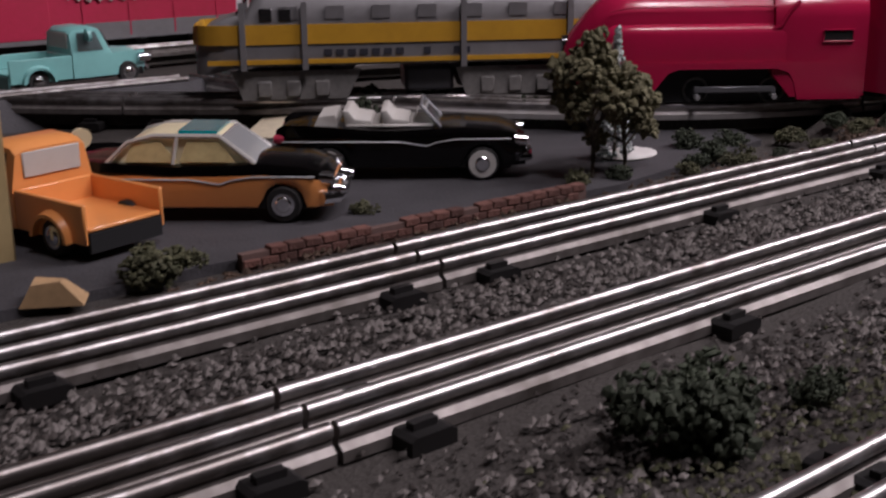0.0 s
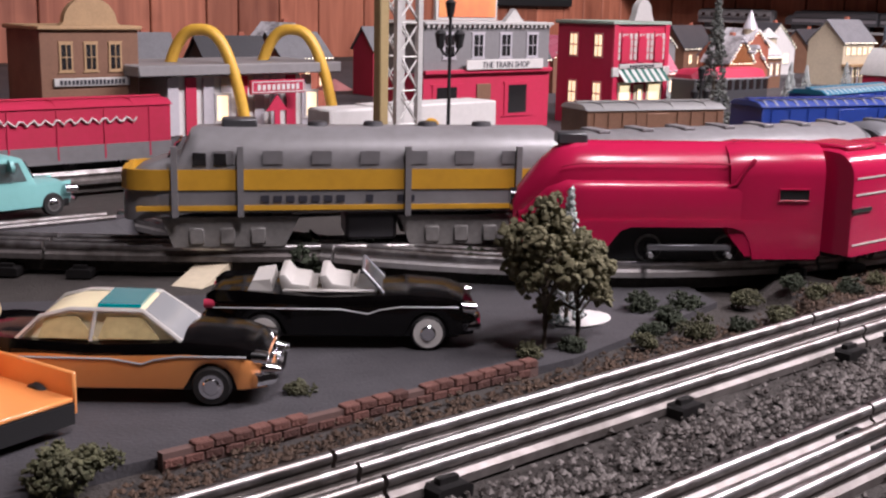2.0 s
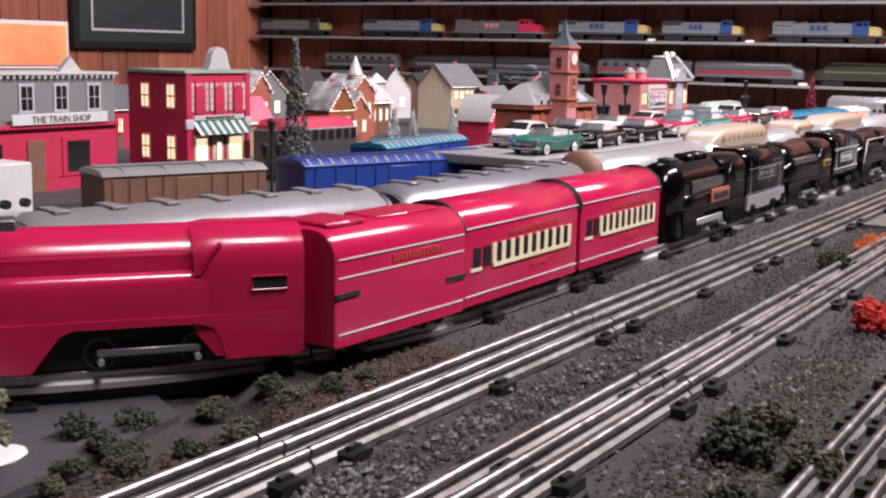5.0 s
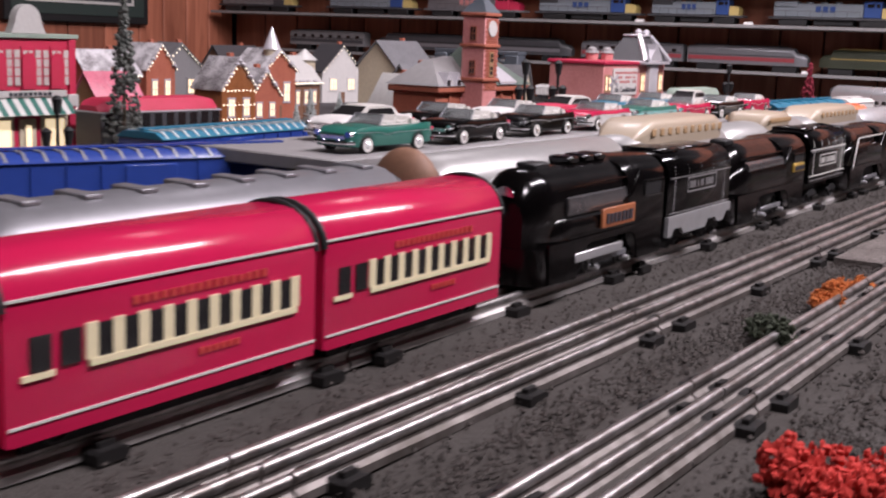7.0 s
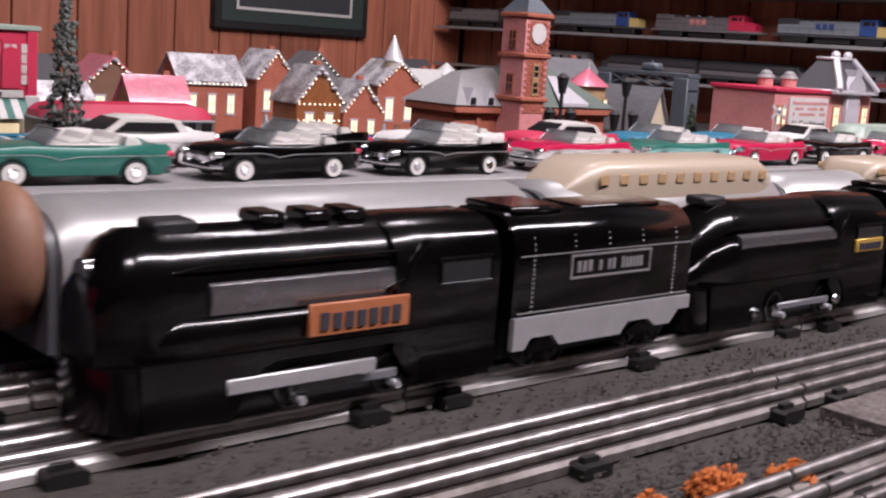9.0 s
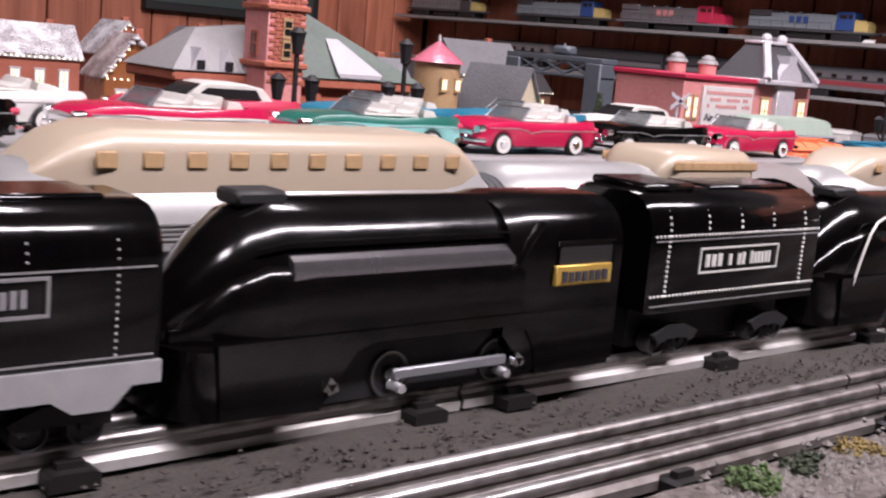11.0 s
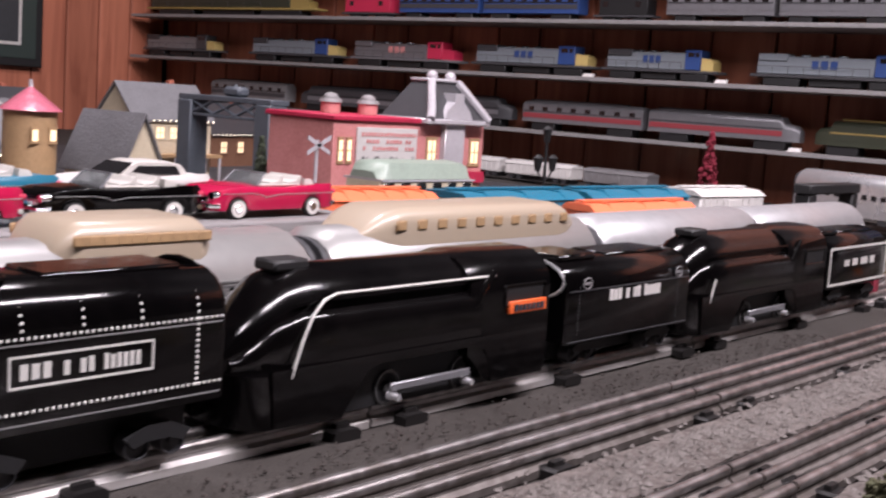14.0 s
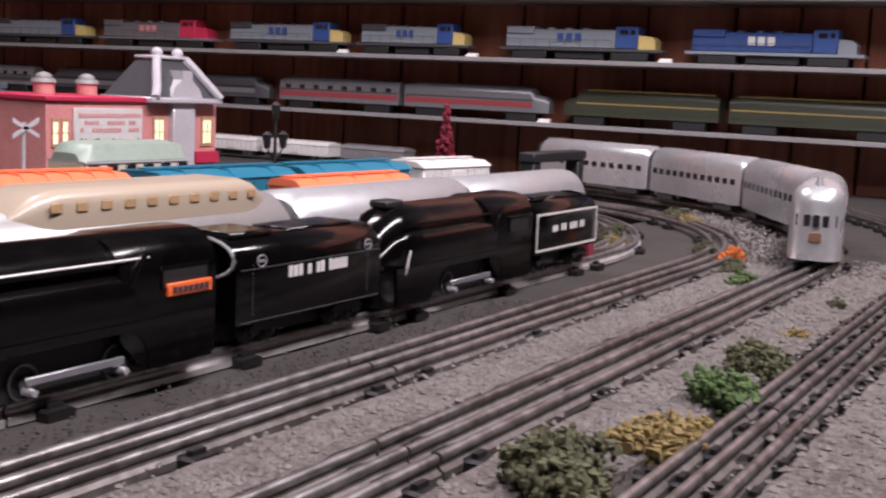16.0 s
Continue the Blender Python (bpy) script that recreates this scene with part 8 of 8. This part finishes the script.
box(b, 0.0, 0.053, 0.002, 0.038, 0.006, 0.0525, bevel=0.002)
part("cab_box", b, M["white"], van)
b = B()
ring_cyl(b, (0.114, -0.0012, 0.03), (0.114, 0.0005, 0.03), 0.0105, seg=18)
part("badge", b, M["wp_yellow"], van, "yellow round badge with a black bar")
b = B()
box(b, 0.106, 0.122, -0.0018, -0.0013, 0.0275, 0.0325)
part("badge_bar", b, M["dark"], van)
wheels(van, (0.02, 0.16, 0.18), 0.004, 0.014, M["tyre"])

# ---- masts, lamps and posts ----
tow = thing("lattice_tower", pose(0.622, 0.735, 0), "tall white steel lattice light tower", "tower")
for sx in (-1, 1):
    for sy in (-1, 1):
        b = B()
        box(b, sx * 0.0105 - 0.0022, sx * 0.0105 + 0.0022, sy * 0.0105 - 0.0022, sy * 0.0105 + 0.0022, 0, 0.235)
        part("leg", b, M["pale_steel"], tow)
for k in range(9):
    z0, z1 = 0.003 + 0.0255 * k, 0.0285 + 0.0255 * k
    for s in (-1, 1):
        for pts in ([(-0.0105, s * 0.0105, z0), (0.0105, s * 0.0105, z1)], [(0.0105, s * 0.0105, z0), (-0.0105, s * 0.0105, z1)], [(-0.0105, s * 0.0105, z1), (0.0105, s * 0.0105, z1)], [(s * 0.0105, -0.0105, z0), (s * 0.0105, 0.0105, z1)]):
            b = B()
            tube(b, pts, 0.0008, 5)
            part("brace", b, M["pale_steel"], tow)


def street_lamp(x, y, h, label, heads=4, z=0.0):
    th = thing("street_lamp", pose(x, y, z), label, "street lamp", "street lamps")
    b = B()
    ring_cyl(b, (0, 0, 0), (0, 0, 0.006), 0.004, 0.0028, 10)
    ring_cyl(b, (0, 0, 0.006), (0, 0, h - 0.012), 0.0017, 0.0013, 10)
    part("post", b, M["dark"], th)
    spots = [(0, 0, h)] + [(0.0105 * math.cos(a), 0.0105 * math.sin(a), h - 0.024) for a in [2 * math.pi * i / heads for i in range(heads)]]
    for px, py, pz in spots:
        b = B()
        ring_cyl(b, (px, py, pz - 0.014), (px, py, pz - 0.003), 0.0024, 0.0042, 8)
        ring_cyl(b, (px, py, pz - 0.003), (px, py, pz), 0.0048, 0.0012, 8)
        part("lantern", b, M["dark"], th)
    b = B()
    for px, py, pz in spots[1:]:
        tube(b, [(0, 0, h - 0.045), (px * 0.6, py * 0.6, h - 0.043), (px, py, pz - 0.014)], 0.0008, 5)
    part("arm", b, M["dark"], th)
    return th


street_lamp(0.674, 0.735, 0.149, "black four-armed street lamp beside the rails")
street_lamp(1.428, 0.61, 0.118, "black street lamp beside the station", 2)
street_lamp(1.495, 0.615, 0.116, "black street lamp beside the station", 2)
street_lamp(2.03, 0.64, 0.105, "thin black street lamp before the diner", 2)
street_lamp(1.09, 0.80, 0.085, "small black lamp post at the corner house", 2)
for x, y, h, w, words in ((0.140, 0.404, 0.15, 0.0075, "tan painted square post beside the pickup"), (0.592, 0.72, 0.2, 0.0085, "tan square post beside the lattice tower")):
    b = B()
    box(b, -w / 2, w / 2, -w / 2, w / 2, 0, h, bevel=0.0008)
    o = tagged(part("wooden_post", b, M["post_tan"], None), words, "post")
    o.matrix_world = pose(x, y, 0)
xs = thing("crossing_signal", pose(1.86, 0.73, 0.0), "white railway crossing signal with crossed boards", "signal")
b = B()
ring_cyl(b, (0, 0, 0), (0, 0, 0.085), 0.0015, seg=8)
part("post", b, M["snow"], xs)
for s in (-1, 1):
    b = B()
    quad_box(b, [(-0.012, -0.003, 0.079 - s * 0.006), (0.012, -0.003, 0.079 + s * 0.006), (0.012, -0.002, 0.079 + s * 0.006), (-0.012, -0.002, 0.079 - s * 0.006), (-0.012, -0.003, 0.0825 - s * 0.006), (0.012, -0.003, 0.0825 + s * 0.006), (0.012, -0.002, 0.0825 + s * 0.006), (-0.012, -0.002, 0.0825 - s * 0.006)])
    part("cross_board", b, M["snow"], xs)

# Red signal bumper behind the last tender.
bump = thing("track_bumper", pose(2.17, 0.357, 0), "red track bumper with an orange lamp", "bumper", sketch=False)
b = B()
box(b, -0.004, 0.004, -0.015, 0.015, 0.0, 0.03, bevel=0.001)
part("block", b, M["leaf_wine"], bump)
b = B()
ring_cyl(b, (0, 0, 0.03), (0, 0, 0.042), 0.006, 0.005, 12)
part("lamp", b, M["roof_orange"], bump)


# ---- low brick wall, ramp, white slab ----
wall = thing("brick_wall", pose(0.203, 0.347, 0, 0, 0, -1.5), "low crumbling red brick wall along the yard", "wall")
b = B()
box(b, 0, 0.166, -0.0018, 0.0018, -0.001, 0.0052)
part("mortar_core", b, M["mortar"], wall)
random.seed(11)
brick_bm = B()
box(brick_bm, -0.0034, 0.0034, -0.0024, 0.0024, -0.0015, 0.0015, bevel=0.0004)
brick_me = mesh_of("brick", brick_bm)
brick_me.materials.append(M["brick"])
for c in range(2):
    for i in range(22):
        x = 0.0036 + 0.00735 * i + (0.0036 if c % 2 else 0)
        if x > 0.164 or (c == 1 and random.random() < 0.12):
            continue
        o = new("brick", brick_me)
        o.parent = wall
        o.matrix_local = pose(x, random.uniform(-0.0002, 0.0002), 0.0016 + 0.0033 * c, random.uniform(-2, 2), random.uniform(-2, 2), random.uniform(-2, 2))
b = B()
prism(b, [(-0.035, 0.0), (0.035, 0.0), (0.035, 0.016), (0.03, 0.017)], "y", -0.009, 0.009)
o = tagged(part("loading_ramp", b, M["wall_cream"], None), "pale wooden loading ramp beside the track", "ramp")
o.matrix_world = pose(0.362, 0.572, 0.0, 0, 0, 30)
b = B()
o2 = bmesh.ops.create_icosphere(b, subdivisions=3, radius=0.0155)
for v in b.verts:
    v.co.z = v.co.z * 0.16 + 0.0006 * noise.noise(v.co * 300)
    v.co.y *= 0.75
o = tagged(part("pale_stone", b, M["white"], None), "flat pale oval stone under the tree", "stone")
o.matrix_world = pose(0.438, 0.379, 0.0035)
b = B()
quad_box(b, [(-0.010, -0.006, 0), (0.010, -0.006, 0), (0.010, 0.006, 0), (-0.010, 0.006, 0), (-0.006, -0.005, 0.007), (0.003, -0.005, 0.008), (0.003, 0.005, 0.006), (-0.006, 0.005, 0.007)])
o = tagged(part("rubble_block", b, M["wall_tan"], None), "small tan rubble block beside the track", "stone")
o.matrix_world = pose(0.137, 0.349, 0.002, 0, 0, -30)
# Grey kerb with a pale edge that carries the back rails.
b = B()
quad_box(b, [(-0.3, 0.70, -0.002), (0.36, 0.655, -0.002), (0.40, 0.68, -0.002), (-0.3, 0.74, -0.002), (-0.3, 0.712, 0.016), (0.35, 0.668, 0.016), (0.38, 0.684, 0.016), (-0.3, 0.738, 0.016)])
tagged(part("embankment", b, M["asphalt"], None, smooth=False), "grey concrete embankment under the back rails", "embankment", kind="structure")
for off in (0.0, 0.017):
    b = B()
    tube(b, [(-0.3, 0.717 + off * 0.9, 0.0175), (0.352, 0.672 + off * 0.7, 0.0175)], 0.0017, 8)
    tagged(part("spare_rail", b, M["rail"], None), "bright tubular rail on the embankment", "rail", "spare rails")


# ---- plants ----
ICO = None


def ico():
    global ICO
    if ICO is None:
        b = B()
        bmesh.ops.create_icosphere(b, subdivisions=1, radius=1.0)
        b.verts.index_update()
        ICO = (np.array([v.co[:] for v in b.verts]), np.array([[v.index for v in f.verts] for f in b.faces]))
        b.free()
    return ICO


def lump_mesh(name, centres, radii, seed, mats, rough=0.45):
    """Many ragged little clumps in one mesh."""
    rng = np.random.RandomState(seed)
    v0, f0 = ico()
    n = len(centres)
    k = len(v0)
    scale = np.asarray(radii)[:, None, None] * (1 + rough * rng.uniform(-1, 1, (n, k, 1)))
    squash = rng.uniform(0.6, 1.1, (n, 1, 3))
    verts = (v0[None] * scale * squash + np.asarray(centres)[:, None]).reshape(-1, 3)
    faces = (f0[None] + (np.arange(n) * k)[:, None, None]).reshape(-1, 3)
    me = bpy.data.meshes.new(name)
    me.from_pydata(verts.tolist(), [], faces.tolist())
    for m in mats:
        me.materials.append(m)
    return me


def bush(x, y, r, m, label, seed, height=0.9, count=None, name="lichen_bush"):
    rng = np.random.RandomState(seed)
    n = count or int(330 + 16000 * r)
    lobes = [(rng.uniform(-0.55, 0.55), rng.uniform(-0.5, 0.5), rng.uniform(0.25, 0.75), rng.uniform(0.4, 0.65)) for _ in range(6)]
    th = thing(name, pose(x, y, bed(x, y)), label, "bush", "lichen bushes", sketch=False)
    for half in range(3):
        cs, rs = [], []
        for i in range(n // 3):
            lx, ly, lz, lr = lobes[half * 2 + i % 2]
            d = rng.normal(size=3)
            d /= np.linalg.norm(d)
            q = lr * rng.uniform(0.5, 1.05)
            c = np.array([lx, ly, lz * height]) + d * q * np.array([1, 1, 0.8 * height])
            if c[2] < 0:
                c[2] = abs(c[2]) * 0.3
            cs.append(c * r)
            rs.append(r * rng.uniform(0.04, 0.12))
        o = new("clump", lump_mesh("clump", cs, rs, seed + half, [m], 0.6))
        o.parent = th
    return th


BUSHES = (
    (0.174, 0.352, 0.0125, "leaf_olive", "olive"), (0.188, 0.357, 0.0085, "leaf_olive", "olive"), (0.276, 0.376, 0.0075, "leaf_olive", "olive"),
    (0.378, 0.356, 0.0085, "leaf_olive", "olive"), (0.402, 0.349, 0.0085, "leaf_dark", "dark green"), (0.432, 0.337, 0.0075, "leaf_olive", "olive"), (0.466, 0.333, 0.009, "leaf_olive", "olive"), (0.488, 0.325, 0.008, "leaf_dark", "dark green"),
    (0.512, 0.324, 0.0095, "leaf_olive", "olive"), (0.54, 0.319, 0.0085, "leaf_olive", "olive"), (0.566, 0.316, 0.008, "leaf_dark", "dark green"), (0.592, 0.316, 0.007, "leaf_olive", "olive"), (0.47, 0.352, 0.010, "leaf_dark", "dark green"), (0.445, 0.345, 0.0075, "leaf_dark", "dark green"),
    (0.198, 0.143, 0.0165, "leaf_dark", "dark green"), (0.214, 0.149, 0.0125, "leaf_dark", "dark green"), (0.24, 0.137, 0.008, "leaf_dark", "dark green"),
    (0.59, 0.143, 0.0155, "leaf_dark", "dark green"), (0.622, 0.141, 0.012, "leaf_olive", "olive"), (0.579, 0.115, 0.0135, "leaf_olive", "olive"), (0.524, 0.121, 0.012, "leaf_dark", "dark green"),
    (0.843, 0.146, 0.0165, "leaf_red", "bright red"), (0.850, 0.132, 0.014, "leaf_red", "bright red"), (1.013, 0.217, 0.0135, "leaf_dark", "dark grey green"), (1.034, 0.222, 0.010, "leaf_dark", "dark grey green"), (1.107, 0.217, 0.0095, "leaf_orange", "orange"), (1.14, 0.221, 0.0105, "leaf_orange", "orange"), (1.174, 0.217, 0.0085, "leaf_orange", "orange"),
    (1.394, 0.243, 0.0095, "leaf_green", "light green"), (1.42, 0.246, 0.0085, "leaf_dark", "dark green"), (1.45, 0.245, 0.0075, "leaf_yellow", "straw yellow"), (1.511, 0.252, 0.009, "leaf_dark", "dark green"), (1.523, 0.242, 0.0085, "leaf_olive", "olive"),
    (1.682, 0.146, 0.0165, "leaf_olive", "olive"), (1.702, 0.150, 0.014, "leaf_olive", "olive"), (1.745, 0.139, 0.0135, "leaf_yellow", "straw yellow"), (1.766, 0.136, 0.011, "leaf_yellow", "straw yellow"),
    (1.812, 0.138, 0.0135, "leaf_green", "light green"), (1.834, 0.141, 0.011, "leaf_green", "light green"), (1.893, 0.141, 0.0135, "leaf_olive", "olive"), (1.912, 0.146, 0.0095, "leaf_dark", "dark green"), (1.99, 0.148, 0.0075, "leaf_yellow", "straw yellow"), (2.105, 0.151, 0.0085, "leaf_olive", "olive"),
    (2.273, 0.268, 0.015, "leaf_orange", "orange"), (2.20, 0.244, 0.011, "leaf_olive", "olive"), (2.31, 0.30, 0.012, "leaf_olive", "olive"), (2.149, 0.223, 0.013, "leaf_green", "light green"), (2.235, 0.252, 0.011, "leaf_olive", "olive"), (2.53, 0.40, 0.017, "leaf_olive", "olive"), (2.50, 0.375, 0.013, "leaf_yellow", "straw yellow"), (2.345, 0.395, 0.013, "leaf_olive", "olive"), (2.30, 0.375, 0.009, "leaf_yellow", "straw yellow"),
    (0.50, 0.366, 0.010, "leaf_dark", "dark green"), (0.53, 0.354, 0.009, "leaf_olive", "olive"), (0.475, 0.374, 0.011, "leaf_dark", "dark green"), (0.555, 0.340, 0.008, "leaf_dark", "dark green"),
    (0.405, 0.545, 0.02, "leaf_dark", "dark"), (0.435, 0.53, 0.018, "leaf_dark", "dark"), (0.372, 0.585, 0.016, "leaf_dark", "dark"), (0.475, 0.512, 0.02, "leaf_dark", "dark"), (0.46, 0.47, 0.016, "leaf_dark", "dark green"), (2.475, 0.67, 0.02, "leaf_olive", "olive"), (2.54, 0.79, 0.022, "leaf_dark", "dark green"), (2.875, 0.36, 0.022, "leaf_dark", "dark green"), (2.765, 0.21, 0.022, "leaf_olive", "olive"),
)
for k, (x, y, r, mm, words) in enumerate(BUSHES):
    bush(x, y, r * (1.25 if 1.6 < x < 2.0 else 1.0), M[mm], words + " lichen bush growing beside the track", 100 + k, height=0.95)


M["leaf_tree"] = mat("dry_olive_foliage", (0.15, 0.135, 0.075), 0.9, grain=0.6, scale=120, spots=0.3, second=(0.06, 0.06, 0.03))


def leafy_tree(x, y, h, spread, seed, label):
    rng = np.random.RandomState(seed)
    th = thing("scale_tree", pose(x, y, 0), label, "tree", "scale trees")
    b = B()
    tube(b, [(0, 0, 0), (0.001, 0.0005, h * 0.2), (-0.0005, 0.001, h * 0.45), (0.002, 0, h * 0.7)], 0.0012, 7)
    tips = []
    for i in range(13):
        a = 2.4 * i
        z0 = h * (0.28 + 0.03 * i)
        d = spread * rng.uniform(0.45, 0.95)
        tip = (d * math.cos(a), d * math.sin(a), z0 + h * rng.uniform(0.05, 0.3))
        tube(b, [(0, 0, z0), (tip[0] * 0.5, tip[1] * 0.5, (z0 + tip[2]) / 2 + 0.002), tip], 0.0006, 5)
        tips.append(tip)
    part("trunk", b, M["bark"], th)
    cs, rs = [], []
    for t in tips + [(0, 0, h * 0.92), (spread * 0.3, 0, h * 0.8), (-spread * 0.3, 0.002, h * 0.82)]:
        for j in range(80):
            d = rng.normal(size=3)
            d /= np.linalg.norm(d)
            cs.append(np.array(t) + d * rng.uniform(0.2, 1.0) * spread * 0.36)
            rs.append(rng.uniform(0.0008, 0.0025))
    o = new("crown", lump_mesh("crown", cs, rs, seed, [M["leaf_tree"]]))
    o.parent = th
    return th


M["leaf_fir"] = mat("dusty_fir_needles", (0.05, 0.06, 0.05), 0.85, grain=0.6, scale=90, spots=0.3, second=(0.2, 0.2, 0.19))


def frosted_fir(x, y, h, r, seed, label, m=None, z=0.0):
    rng = np.random.RandomState(seed)
    th = thing("fir_tree", pose(x, y, z), label, "tree", "scale trees")
    b = B()
    ring_cyl(b, (0, 0, -0.001), (0, 0, h * 0.95), r * 0.09, 0.0003, 7)
    part("trunk", b, M["bark"], th)
    cs, rs = [], []
    n = int(500 + 4000 * r)
    for i in range(n):
        f = rng.uniform(0.06, 1) ** 1.0
        layer = 1 - (f * 9 % 1) * 0.35
        rr = r * (1 - f) * layer * rng.uniform(0.5, 1.05) + 0.0004
        a = rng.uniform(0, 6.28)
        cs.append((rr * math.cos(a), rr * math.sin(a), h * f - rr * 0.2))
        rs.append(rng.uniform(0.03, 0.1) * r + 0.0003)
    o = new("needles", lump_mesh("needles", cs, rs, seed, [m or M["leaf_frost"]], 0.6))
    o.parent = th
    return th


leafy_tree(0.390, 0.358, 0.069, 0.020, 5, "olive leafy scale tree with a thin branching trunk")
leafy_tree(0.410, 0.357, 0.052, 0.016, 6, "olive leafy scale tree with a thin branching trunk")
frosted_fir(0.428, 0.380, 0.066, 0.012, 7, "small frosted fir tree beside the tracks")
frosted_fir(1.222, 0.885, 0.165, 0.03, 8, "tall dark fir tree beside the corner house", M["leaf_fir"])
frosted_fir(2.205, 0.592, 0.108, 0.022, 9, "wine-red bottle-brush tree behind the trains", M["leaf_wine"])
frosted_fir(0.415, 1.03, 0.07, 0.016, 10, "snowy fir tree behind the red boxcar")
frosted_fir(1.95, 0.90, 0.075, 0.02, 12, "dark fir tree beside the gantry", M["leaf_dark"])
frosted_fir(1.60, 0.80, 0.075, 0.018, 13, "dark fir tree beside the station", M["leaf_dark"])
for k, (x, y, h, rr) in enumerate(((1.478, 1.06, 0.05, 0.014), (1.60, 1.05, 0.042, 0.012), (1.685, 1.10, 0.056, 0.015), (1.79, 1.13, 0.046, 0.013), (1.345, 1.06, 0.044, 0.013), (1.88, 1.1, 0.05, 0.014))):
    frosted_fir(x, y, h, rr, 30 + k, "small snowy fir tree between the village houses")
# Ground cover: earth and grass patches.
def patch(rng):
    x = rng.uniform(0.17, 0.66)
    return x, 0.322 - 0.02 * (x - 0.3) + rng.normal(0, 0.009)


stones("ground_cover", 3800, 21, patch, M["earth"], "brown earth and dry leaves beside the brick wall", (0.0006, 0.0018))


def grass_d(rng):
    x = rng.uniform(0.1, 0.75)
    return x, on_line(x, 0.112, 0.02) + rng.normal(0, 0.012)


stones("ground_cover", 2600, 22, grass_d, M["leaf_olive"], "short olive ground foam between two tracks", (0.0005, 0.0015))


def under_d(rng):
    x = rng.uniform(1.35, 2.3)
    return x, 0.158 + rng.normal(0, 0.008)


stones("ground_cover", 1500, 23, under_d, M["leaf_yellow"], "straw coloured ground foam between two tracks", (0.0005, 0.0014))
